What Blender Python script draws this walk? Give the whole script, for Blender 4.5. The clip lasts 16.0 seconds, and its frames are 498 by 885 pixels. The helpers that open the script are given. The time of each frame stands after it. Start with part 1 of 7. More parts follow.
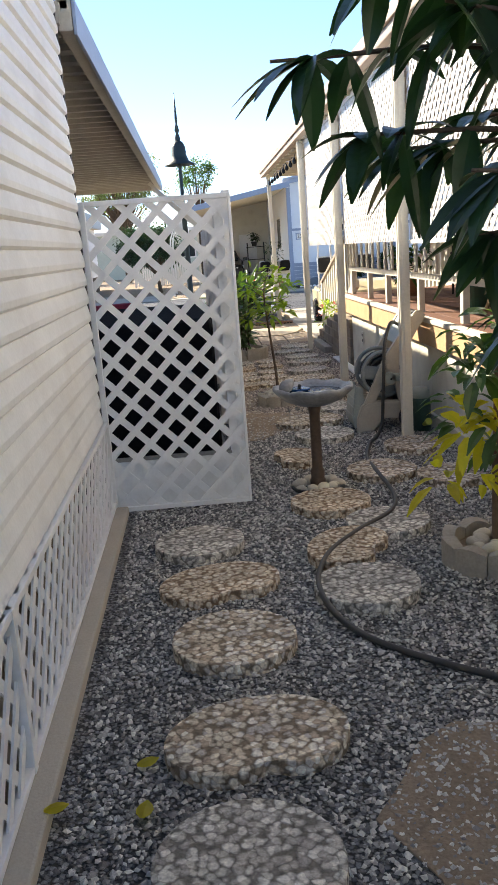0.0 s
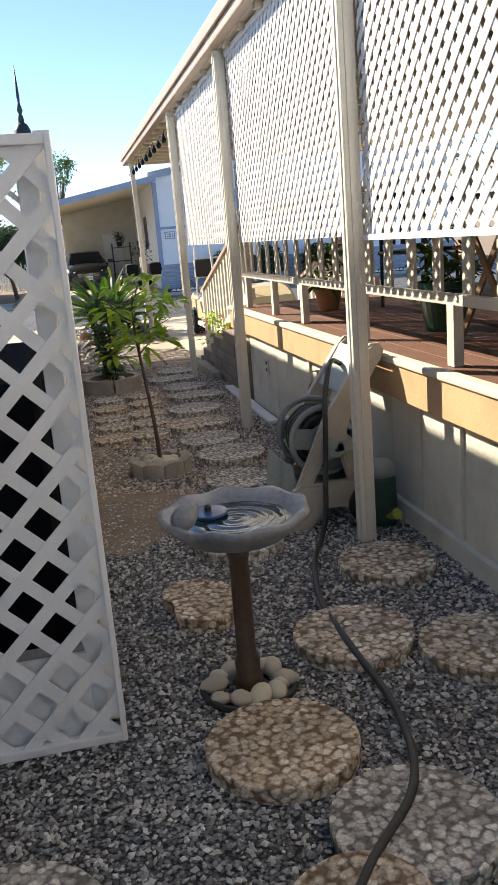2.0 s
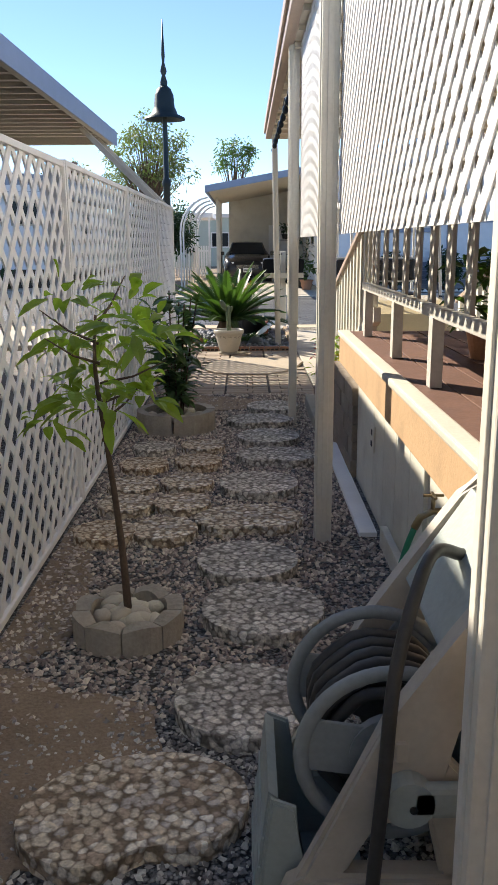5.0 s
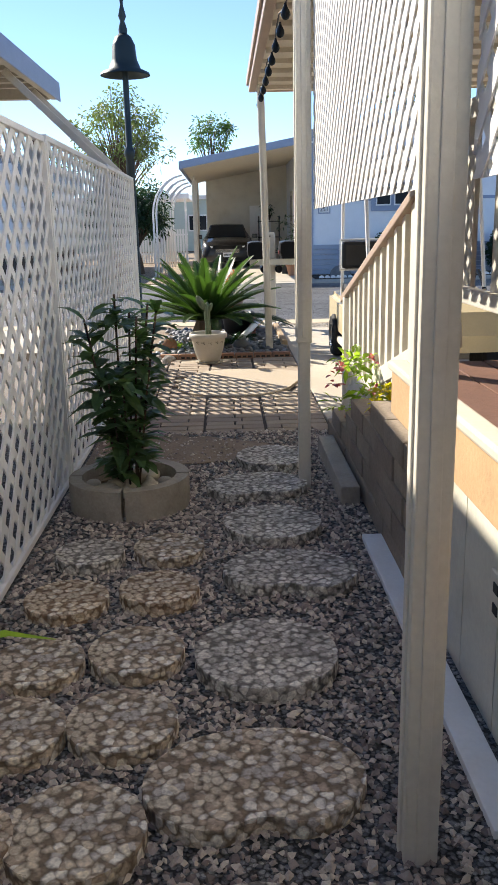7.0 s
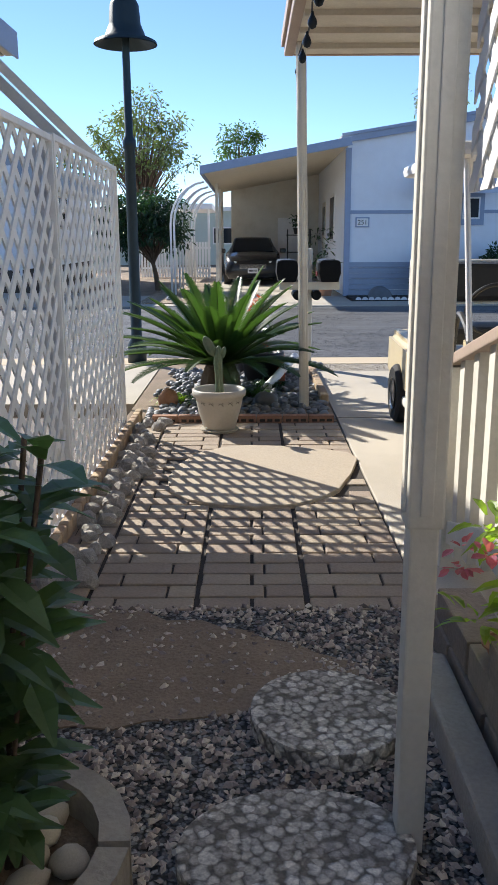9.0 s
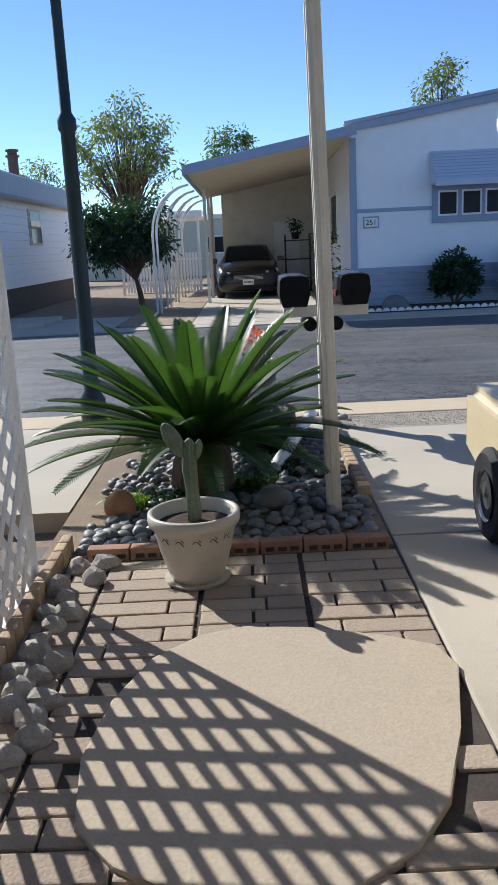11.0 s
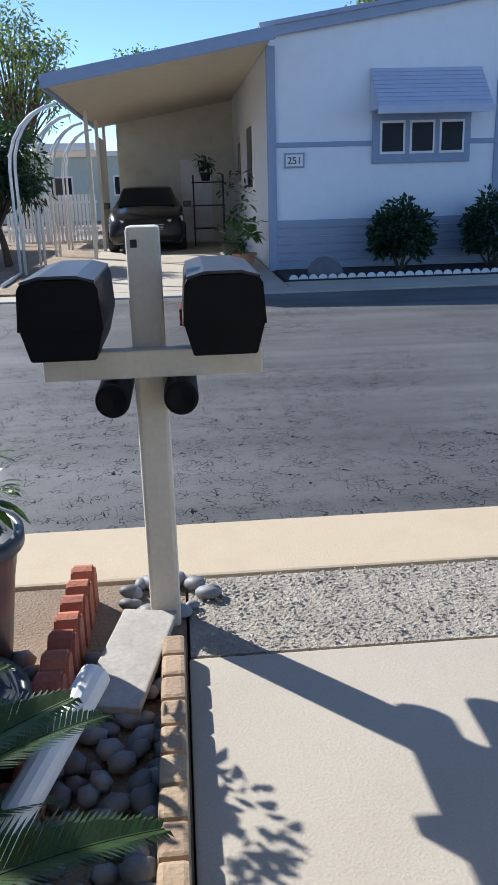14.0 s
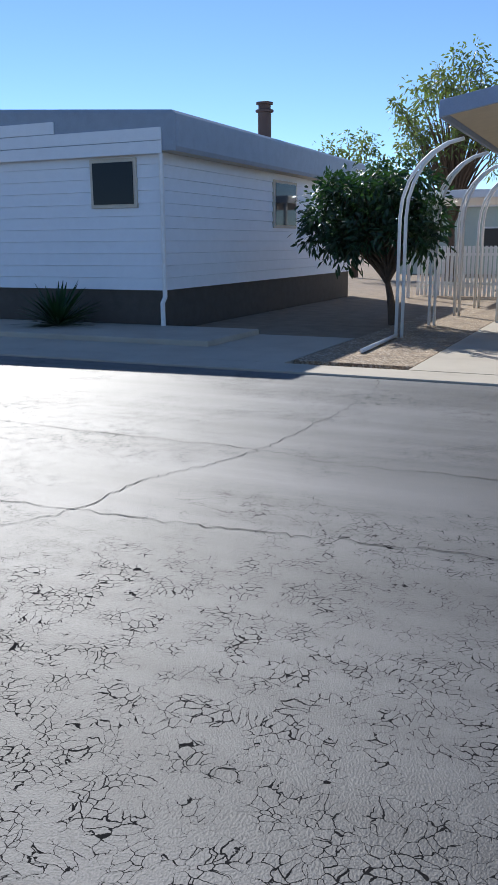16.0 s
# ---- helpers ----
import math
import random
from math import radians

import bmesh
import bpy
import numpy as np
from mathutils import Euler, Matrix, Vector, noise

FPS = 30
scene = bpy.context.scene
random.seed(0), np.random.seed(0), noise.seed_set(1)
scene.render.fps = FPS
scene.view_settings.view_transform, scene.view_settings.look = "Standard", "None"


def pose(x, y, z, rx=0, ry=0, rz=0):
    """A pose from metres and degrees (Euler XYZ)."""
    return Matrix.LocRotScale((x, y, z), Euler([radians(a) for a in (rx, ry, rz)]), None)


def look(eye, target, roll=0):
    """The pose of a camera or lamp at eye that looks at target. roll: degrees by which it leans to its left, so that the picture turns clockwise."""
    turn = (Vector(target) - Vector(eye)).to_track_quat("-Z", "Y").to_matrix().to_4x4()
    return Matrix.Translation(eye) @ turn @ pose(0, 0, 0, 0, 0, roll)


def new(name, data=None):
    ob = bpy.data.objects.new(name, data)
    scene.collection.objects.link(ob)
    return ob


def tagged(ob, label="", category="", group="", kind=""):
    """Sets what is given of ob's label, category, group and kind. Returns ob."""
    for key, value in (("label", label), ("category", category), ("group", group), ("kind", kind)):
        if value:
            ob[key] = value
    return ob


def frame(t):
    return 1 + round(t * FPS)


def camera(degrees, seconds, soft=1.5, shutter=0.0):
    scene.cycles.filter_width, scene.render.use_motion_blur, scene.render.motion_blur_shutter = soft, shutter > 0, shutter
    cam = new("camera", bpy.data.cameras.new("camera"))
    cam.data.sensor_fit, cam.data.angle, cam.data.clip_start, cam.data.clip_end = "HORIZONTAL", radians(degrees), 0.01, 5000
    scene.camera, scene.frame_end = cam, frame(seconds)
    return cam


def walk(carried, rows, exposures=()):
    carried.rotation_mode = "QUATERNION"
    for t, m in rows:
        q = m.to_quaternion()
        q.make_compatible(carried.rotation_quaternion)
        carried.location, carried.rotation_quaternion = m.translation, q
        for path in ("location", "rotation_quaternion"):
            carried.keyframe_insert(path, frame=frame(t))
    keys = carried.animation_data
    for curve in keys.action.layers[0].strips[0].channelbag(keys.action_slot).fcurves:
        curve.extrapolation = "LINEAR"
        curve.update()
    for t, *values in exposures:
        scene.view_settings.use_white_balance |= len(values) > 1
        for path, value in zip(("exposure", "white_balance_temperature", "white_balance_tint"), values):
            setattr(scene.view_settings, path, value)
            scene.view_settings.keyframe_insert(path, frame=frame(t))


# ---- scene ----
cam = camera(33.8, 16.0)
PATH = [
    (0, (1.823, -0.273, 1.51), (1.915, 1.671, 1.048), -4.2),
    (0.5, (1.88, 0.38, 1.506), (2.051, 2.305, 0.992), -2.7),
    (1, (1.887, 0.988, 1.498), (2.084, 2.906, 0.966), -3.2),
    (1.5, (1.977, 1.562, 1.499), (2.258, 3.475, 0.99), -4.3),
    (2, (2.03, 2.17, 1.511), (2.42, 4.071, 1.026), -4.7),
    (2.5, (2.114, 2.725, 1.512), (2.624, 4.599, 1.033), -4.3),
    (3, (2.231, 3.24, 1.495), (2.854, 5.072, 0.99), -3.3),
    (3.5, (2.373, 3.634, 1.471), (2.935, 5.482, 0.954), -3.5),
    (4, (2.668, 3.987, 1.467), (2.967, 5.91, 1.009), -0.5),
    (4.5, (2.935, 4.376, 1.446), (3.056, 6.319, 0.987), 0.3),
    (4.7, (2.974, 4.507, 1.446), (2.994, 6.452, 0.981), 0.1),
    (6.8, (2.944, 6.757, 1.365), (2.945, 8.691, 0.854), -1.8),
    (7, (2.943, 7.006, 1.404), (2.988, 8.939, 0.891), -1.3),
    (7.5, (3.044, 7.611, 1.394), (3.087, 9.545, 0.884), -1.0),
    (8, (3.033, 8.282, 1.4), (3.017, 10.217, 0.895), -2.1),
    (8.5, (3.016, 8.954, 1.367), (3.004, 10.893, 0.878), -1.0),
    (8.7, (2.979, 9.233, 1.383), (2.969, 11.173, 0.897), -0.2),
    (10.8, (3.045, 12.044, 1.408), (3.06, 13.991, 0.95), -2.4),
    (11, (3.02, 12.289, 1.407), (3.004, 14.234, 0.942), -2.8),
    (11.5, (2.995, 12.89, 1.478), (3.026, 14.833, 1.003), -5.2),
    (12, (3.12, 13.487, 1.468), (3.15, 15.418, 0.948), -2.7),
    (12.5, (3.268, 14.13, 1.44), (3.232, 16.052, 0.889), -1.9),
    (13, (3.438, 14.756, 1.424), (3.551, 16.668, 0.847), -1.4),
    (13.5, (3.539, 15.481, 1.406), (3.703, 17.383, 0.808), -2.3),
    (14, (3.691, 16.218, 1.397), (3.843, 18.121, 0.8), -1.6),
    (14.5, (3.856, 16.948, 1.397), (3.954, 18.854, 0.801), -0.7),
    (15, (4.085, 17.738, 1.42), (4.167, 19.655, 0.854), 0.7),
    (15.5, (4.178, 18.364, 1.39), (4.004, 20.296, 0.905), 1.2),
    (16, (4.089, 19.041, 1.39), (3.277, 20.807, 0.919), -0.4),
]
walk(cam, [(t, look(eye, target, roll)) for t, eye, target, roll in PATH],
     exposures=[(0, 1.6, 7300, 10), (2, 1.25, 7200, 10), (3.5, 1.0, 7000, 10), (4.7, 1.0, 6800, 10), (7, 1.1, 6700, 10), (8.7, 0.9, 6300, 10), (11, 0.5, 5950, 10), (12.7, 0.92, 6000, 10), (13.5, 0.82, 5950, 10), (14.2, 0.64, 5950, 10), (15.5, 0.68, 6000, 10), (16, 0.34, 5950, 10)])

# ---- world, sun ----
SUN_AZ = Vector((-0.68, 0.733, 0.0)).normalized()
SUN_EL = radians(33.6)
world = bpy.data.worlds.new("world")
scene.world = world
world.use_nodes = True
wn = world.node_tree
sky = wn.nodes.new("ShaderNodeTexSky")
sky.sky_type = "NISHITA"
sky.sun_disc = False
sky.sun_elevation = SUN_EL
sky.sun_rotation = math.atan2(SUN_AZ.x, SUN_AZ.y)
sky.altitude = 1500
sky.air_density, sky.dust_density, sky.ozone_density = 0.8, 0.0, 4.0
bg = wn.nodes["Background"]
bg.inputs["Strength"].default_value = 0.12
wn.links.new(sky.outputs[0], bg.inputs["Color"])
sun_data = bpy.data.lights.new("sun", "SUN")
sun_data.energy, sun_data.angle, sun_data.color = 4.8, radians(0.55), (1.0, 0.93, 0.82)
sun_ob = new("sun", sun_data)
sun_dir = SUN_AZ * math.cos(SUN_EL) + Vector((0, 0, math.sin(SUN_EL)))
sun_ob.matrix_world = look(sun_dir * 60, (0, 0, 0))

# ---- materials ----


def mat(name, base, rough=0.8, metal=0.0, var=0.25, scale=6.0, fine=60.0, bump=0.15, spec=0.4, dirt=None, dirt_amt=0.5, dirt_scale=1.2, rand=0.0, island=0.0, bump_dist=0.01):
    """A painted, stone or earth surface: two scales of colour variation, stains and fine relief."""
    m = bpy.data.materials.new(name)
    m.use_nodes = True
    n, l = m.node_tree.nodes, m.node_tree.links
    p = n["Principled BSDF"]
    p.inputs["Roughness"].default_value = rough
    p.inputs["Metallic"].default_value = metal
    p.inputs["Specular IOR Level"].default_value = spec
    tc = n.new("ShaderNodeTexCoord")
    big, small = n.new("ShaderNodeTexNoise"), n.new("ShaderNodeTexNoise")
    big.inputs["Scale"].default_value, big.inputs["Detail"].default_value = scale, 4
    small.inputs["Scale"].default_value, small.inputs["Detail"].default_value = fine, 5
    for t in (big, small):
        l.new(tc.outputs["Object"], t.inputs["Vector"])
    add = n.new("ShaderNodeMath")
    add.operation = "ADD"
    l.new(big.outputs["Fac"], add.inputs[0])
    l.new(small.outputs["Fac"], add.inputs[1])
    mr = n.new("ShaderNodeMapRange")
    mr.inputs["From Min"].default_value, mr.inputs["From Max"].default_value = 0.6, 1.4
    mr.inputs["To Min"].default_value, mr.inputs["To Max"].default_value = 1 - var, 1 + var
    l.new(add.outputs[0], mr.inputs["Value"])
    hsv = n.new("ShaderNodeHueSaturation")
    hsv.inputs["Color"].default_value = (*base, 1)
    val = mr.outputs[0]
    if rand or island:
        if rand:
            src = n.new("ShaderNodeObjectInfo").outputs["Random"]
        else:
            src = n.new("ShaderNodeNewGeometry").outputs["Random Per Island"]
        r2 = n.new("ShaderNodeMapRange")
        amt = rand or island
        r2.inputs["To Min"].default_value, r2.inputs["To Max"].default_value = 1 - amt, 1 + amt
        l.new(src, r2.inputs["Value"])
        mul = n.new("ShaderNodeMath")
        mul.operation = "MULTIPLY"
        l.new(val, mul.inputs[0])
        l.new(r2.outputs[0], mul.inputs[1])
        val = mul.outputs[0]
        r3 = n.new("ShaderNodeMapRange")
        r3.inputs["To Min"].default_value, r3.inputs["To Max"].default_value = 0.5 - 0.03 * min(1, amt * 2), 0.5 + 0.03 * min(1, amt * 2)
        l.new(src, r3.inputs["Value"])
        l.new(r3.outputs[0], hsv.inputs["Hue"])
    l.new(val, hsv.inputs["Value"])
    col = hsv.outputs[0]
    if dirt:
        dn = n.new("ShaderNodeTexNoise")
        dn.inputs["Scale"].default_value, dn.inputs["Detail"].default_value, dn.inputs["Roughness"].default_value = dirt_scale, 7, 0.65
        l.new(tc.outputs["Object"], dn.inputs["Vector"])
        dr = n.new("ShaderNodeMapRange")
        dr.inputs["From Min"].default_value, dr.inputs["From Max"].default_value = 0.48, 0.7
        dr.inputs["To Max"].default_value = dirt_amt
        l.new(dn.outputs["Fac"], dr.inputs["Value"])
        mx = n.new("ShaderNodeMix")
        mx.data_type = "RGBA"
        mx.inputs["B"].default_value = (*dirt, 1)
        l.new(dr.outputs[0], mx.inputs["Factor"])
        l.new(col, mx.inputs["A"])
        col = mx.outputs["Result"]
    l.new(col, p.inputs["Base Color"])
    if bump:
        b = n.new("ShaderNodeBump")
        b.inputs["Strength"].default_value, b.inputs["Distance"].default_value = bump, bump_dist
        l.new(small.outputs["Fac"], b.inputs["Height"])
        l.new(b.outputs[0], p.inputs["Normal"])
    return m


def cell_mat(name, colors, scale, rough=0.85, bump=0.8, dist=0.01, mortar=None, stretch=(1, 1, 1)):
    """Packed grit or pebbles set in a surface: voronoi cells, each with its own tone from a ramp."""
    m = bpy.data.materials.new(name)
    m.use_nodes = True
    n, l = m.node_tree.nodes, m.node_tree.links
    p = n["Principled BSDF"]
    p.inputs["Roughness"].default_value = rough
    tc, mp = n.new("ShaderNodeTexCoord"), n.new("ShaderNodeMapping")
    mp.inputs["Scale"].default_value = stretch
    l.new(tc.outputs["Object"], mp.inputs["Vector"])
    warp = n.new("ShaderNodeTexNoise")
    warp.inputs["Scale"].default_value = scale * 0.7
    l.new(mp.outputs[0], warp.inputs["Vector"])
    mixv = n.new("ShaderNodeVectorMath")
    mixv.operation = "MULTIPLY_ADD"
    mixv.inputs[1].default_value = (1.3 / scale,) * 3
    l.new(warp.outputs["Color"], mixv.inputs[0])
    l.new(mp.outputs[0], mixv.inputs[2])
    v = n.new("ShaderNodeTexVoronoi")
    v.inputs["Scale"].default_value = scale
    l.new(mixv.outputs[0], v.inputs["Vector"])
    sep = n.new("ShaderNodeSeparateColor")
    l.new(v.outputs["Color"], sep.inputs[0])
    ramp = n.new("ShaderNodeValToRGB")
    ramp.color_ramp.interpolation = "CONSTANT"
    els = ramp.color_ramp.elements
    while len(els) < len(colors):
        els.new(0.5)
    for k, c in enumerate(colors):
        els[k].position = k / len(colors)
        els[k].color = (*c, 1)
    l.new(sep.outputs[0], ramp.inputs[0])
    edge = n.new("ShaderNodeMapRange")
    edge.inputs["From Min"].default_value, edge.inputs["From Max"].default_value = 0.72, 0.42
    l.new(v.outputs["Distance"], edge.inputs["Value"])
    mx = n.new("ShaderNodeMix")
    mx.data_type = "RGBA"
    mx.inputs["A"].default_value = (*(mortar or [c * 0.5 for c in colors[0]]), 1)
    l.new(edge.outputs[0], mx.inputs["Factor"])
    l.new(ramp.outputs[0], mx.inputs["B"])
    big = n.new("ShaderNodeTexNoise")
    big.inputs["Scale"].default_value, big.inputs["Detail"].default_value = 3.0, 5
    l.new(tc.outputs["Object"], big.inputs["Vector"])
    mr = n.new("ShaderNodeMapRange")
    mr.inputs["From Min"].default_value, mr.inputs["From Max"].default_value = 0.3, 0.7
    mr.inputs["To Min"].default_value, mr.inputs["To Max"].default_value = 0.75, 1.2
    l.new(big.outputs["Fac"], mr.inputs["Value"])
    grit = n.new("ShaderNodeTexNoise")
    grit.inputs["Scale"].default_value, grit.inputs["Detail"].default_value, grit.inputs["Roughness"].default_value = scale * 1.6, 6, 0.7
    l.new(tc.outputs["Object"], grit.inputs["Vector"])
    gr = n.new("ShaderNodeMapRange")
    gr.inputs["From Min"].default_value, gr.inputs["From Max"].default_value = 0.3, 0.7
    gr.inputs["To Min"].default_value, gr.inputs["To Max"].default_value = 0.5, 1.45
    l.new(grit.outputs["Fac"], gr.inputs["Value"])
    mulv = n.new("ShaderNodeMath")
    mulv.operation = "MULTIPLY"
    l.new(mr.outputs[0], mulv.inputs[0])
    l.new(gr.outputs[0], mulv.inputs[1])
    hsv = n.new("ShaderNodeHueSaturation")
    l.new(mx.outputs["Result"], hsv.inputs["Color"])
    l.new(mulv.outputs[0], hsv.inputs["Value"])
    l.new(hsv.outputs[0], p.inputs["Base Color"])
    b = n.new("ShaderNodeBump")
    b.inputs["Strength"].default_value, b.inputs["Distance"].default_value = bump, dist
    l.new(edge.outputs[0], b.inputs["Height"])
    l.new(b.outputs[0], p.inputs["Normal"])
    return m


def leaf_mat(name, base, trans=0.35, rough=0.4, var=0.35, rib=None):
    """Leaf: glossy front, light passes through."""
    m = mat(name, base, rough=rough, var=0.25, scale=9, fine=80, bump=0.08, spec=0.5, island=var)
    n, l = m.node_tree.nodes, m.node_tree.links
    p, out = n["Principled BSDF"], n["Material Output"]
    tr = n.new("ShaderNodeBsdfTranslucent")
    tr.inputs["Color"].default_value = (min(1, base[0] * 2.2), min(1, base[1] * 2.4), base[2] * 0.9, 1)
    mixs = n.new("ShaderNodeMixShader")
    mixs.inputs[0].default_value = trans
    l.new(p.outputs[0], mixs.inputs[1])
    l.new(tr.outputs[0], mixs.inputs[2])
    l.new(mixs.outputs[0], out.inputs["Surface"])
    return m


def glass_mat(name, base=(0.02, 0.025, 0.03), rough=0.05):
    m = bpy.data.materials.new(name)
    m.use_nodes = True
    p = m.node_tree.nodes["Principled BSDF"]
    p.inputs["Base Color"].default_value = (*base, 1)
    p.inputs["Roughness"].default_value = rough
    p.inputs["Specular IOR Level"].default_value = 0.18
    return m


# ---- mesh helpers ----


def link(name, bm, material, smooth=False):
    me = bpy.data.meshes.new(name)
    bmesh.ops.recalc_face_normals(bm, faces=bm.faces)
    bm.to_mesh(me)
    bm.free()
    if smooth:
        for f in me.polygons:
            f.use_smooth = True
    me.materials.append(material)
    return new(name, me)


def part(name, bm, material, parent, label="", smooth=False):
    ob = link(name, bm, material, smooth)
    ob.parent = parent
    return tagged(ob, label)


def thing(name, label, category, at=(0, 0, 0), rz=0.0, group="", kind=""):
    ob = new(name)
    ob.matrix_basis = pose(*at, 0, 0, rz)
    return tagged(ob, label, category, group, kind)


def single(name, bm, material, label, category, group="", kind="", smooth=False, at=None, rz=0.0):
    ob = link(name, bm, material, smooth)
    if at:
        ob.matrix_basis = pose(*at, 0, 0, rz)
    return tagged(ob, label, category, group, kind)


def struct(name, bm, material, label, smooth=False):
    return tagged(link(name, bm, material, smooth), label, "", "", "structure")


def box(bm, x0, x1, y0, y1, z0, z1, bevel=0.0, m=None):
    r = bmesh.ops.create_cube(bm, size=1.0, matrix=Matrix.Translation(((x0 + x1) / 2, (y0 + y1) / 2, (z0 + z1) / 2)) @ Matrix.Diagonal((x1 - x0, y1 - y0, z1 - z0, 1)))
    vs = r["verts"]
    if bevel:
        es = {e for v in vs for e in v.link_edges}
        q = bmesh.ops.bevel(bm, geom=list(es), offset=bevel, segments=2, affect="EDGES", profile=0.6)
        vs = list({v for f in q["faces"] for v in f.verts} | {v for v in vs if v.is_valid})
        seen, stack = set(vs), list(vs)
        while stack:
            for e in stack.pop().link_edges:
                for v in e.verts:
                    if v not in seen:
                        seen.add(v)
                        stack.append(v)
        vs = list(seen)
    if m is not None:
        bmesh.ops.transform(bm, matrix=m, verts=vs)
    return vs


def boxbm(*a, **k):
    bm = bmesh.new()
    box(bm, *a, **k)
    return bm


def beam(bm, a, b, w, h, bevel=0.0, up=(0, 0, 1)):
    """A square bar from a to b: w across, h along up."""
    a, b = Vector(a), Vector(b)
    y = (b - a).normalized()
    x = y.cross(Vector(up)).normalized()
    z = x.cross(y)
    m = Matrix((x, y, z)).transposed().to_4x4()
    m.translation = a
    return box(bm, -w / 2, w / 2, 0, (b - a).length, -h / 2, h / 2, bevel, m)


def rings(bm, prof, seg=24, cap0=True, cap1=True, m=None):
    """A turned body from (radius, height) pairs."""
    loops = []
    for r, z in prof:
        loops.append([bm.verts.new((r * math.cos(2 * math.pi * k / seg), r * math.sin(2 * math.pi * k / seg), z)) for k in range(seg)])
    for a, b in zip(loops, loops[1:]):
        for k in range(seg):
            bm.faces.new((a[k], a[(k + 1) % seg], b[(k + 1) % seg], b[k]))
    if cap0:
        bm.faces.new(loops[0][::-1])
    if cap1:
        bm.faces.new(loops[-1])
    vs = [v for lp in loops for v in lp]
    if m is not None:
        bmesh.ops.transform(bm, matrix=m, verts=vs)
    return vs


def tube(bm, pts, radius, seg=8, caps=True):
    """A round bar along points; radius may be a list."""
    pts = [Vector(p) for p in pts]
    rad = radius if isinstance(radius, (list, tuple)) else [radius] * len(pts)
    loops, ref = [], None
    for k, p in enumerate(pts):
        d = (pts[min(k + 1, len(pts) - 1)] - pts[max(k - 1, 0)]).normalized()
        if ref is None:
            ref = d.orthogonal().normalized()
        ref = (ref - d * ref.dot(d)).normalized()
        s = d.cross(ref)
        loops.append([bm.verts.new(p + rad[k] * (math.cos(2 * math.pi * j / seg) * ref + math.sin(2 * math.pi * j / seg) * s)) for j in range(seg)])
    for a, b in zip(loops, loops[1:]):
        for j in range(seg):
            bm.faces.new((a[j], a[(j + 1) % seg], b[(j + 1) % seg], b[j]))
    if caps:
        bm.faces.new(loops[0][::-1])
        bm.faces.new(loops[-1])


def spline(ctrl, n=8):
    """Catmull-Rom through control points."""
    c = [Vector(p) for p in ctrl]
    c = [c[0] * 2 - c[1]] + c + [c[-1] * 2 - c[-2]]
    out = []
    for k in range(1, len(c) - 2):
        for j in range(n):
            t = j / n
            p0, p1, p2, p3 = c[k - 1 : k + 3]
            out.append(0.5 * ((2 * p1) + (p2 - p0) * t + (2 * p0 - 5 * p1 + 4 * p2 - p3) * t * t + (3 * p1 - p0 - 3 * p2 + p3) * t**3))
    out.append(c[-2])
    return out


def prism(bm, outline, z0, z1, bevel=0.0):
    """A flat slab of any outline, points counter-clockwise."""
    lo = [bm.verts.new((x, y, z0)) for x, y in outline]
    hi = [bm.verts.new((x, y, z1)) for x, y in outline]
    n = len(outline)
    top = bm.faces.new(hi)
    bm.faces.new(lo[::-1])
    for k in range(n):
        bm.faces.new((lo[k], lo[(k + 1) % n], hi[(k + 1) % n], hi[k]))
    if bevel:
        bmesh.ops.bevel(bm, geom=list(top.edges), offset=bevel, segments=2, affect="EDGES", profile=0.6)


def pebble(rng, rx, ry, rz, sub=2):
    """A worn river stone."""
    bm = bmesh.new()
    bmesh.ops.create_icosphere(bm, subdivisions=sub, radius=1.0)
    off = Vector((rng.uniform(-9, 9), rng.uniform(-9, 9), rng.uniform(-9, 9)))
    for v in bm.verts:
        f = 1 + 0.22 * noise.noise(v.co * 0.9 + off) + 0.06 * noise.noise(v.co * 2.6 + off)
        v.co = Vector((v.co.x * rx * f, v.co.y * ry * f, v.co.z * rz * f))
    return bm


M = {}
M["white_vinyl"] = mat("white_vinyl", (0.85, 0.84, 0.82), rough=0.45, var=0.06, bump=0.05, dirt=(0.45, 0.40, 0.32), dirt_amt=0.25)
M["cream_paint"] = mat("cream_paint", (0.72, 0.68, 0.58), rough=0.55, var=0.08, bump=0.12, dirt=(0.38, 0.32, 0.24), dirt_amt=0.35, dirt_scale=3)
M["siding"] = mat("siding", (0.84, 0.83, 0.79), rough=0.5, var=0.07, bump=0.1, dirt=(0.5, 0.45, 0.38), dirt_amt=0.3)
M["skirt"] = mat("skirt", (0.66, 0.64, 0.55), rough=0.6, var=0.08, bump=0.12, dirt=(0.36, 0.31, 0.24), dirt_amt=0.45, dirt_scale=2)
M["tan_paint"] = mat("tan_paint", (0.55, 0.36, 0.2), rough=0.6, var=0.12, bump=0.12, dirt=(0.3, 0.2, 0.12), dirt_amt=0.35, dirt_scale=4)
M["roof_trim"] = mat("roof_trim", (0.42, 0.32, 0.25), rough=0.5, var=0.1, bump=0.08)
M["soffit"] = mat("soffit", (0.62, 0.56, 0.46), rough=0.7, var=0.1, bump=0.1)
M["deck_brown"] = mat("deck_brown", (0.16, 0.08, 0.055), rough=0.65, var=0.2, bump=0.2, island=0.12)
M["gravel_sheet"] = cell_mat("gravel_sheet", [(0.13, 0.13, 0.135), (0.2, 0.2, 0.205), (0.27, 0.27, 0.27), (0.36, 0.35, 0.33), (0.17, 0.16, 0.15)], 70, dist=0.012, mortar=(0.035, 0.031, 0.027))
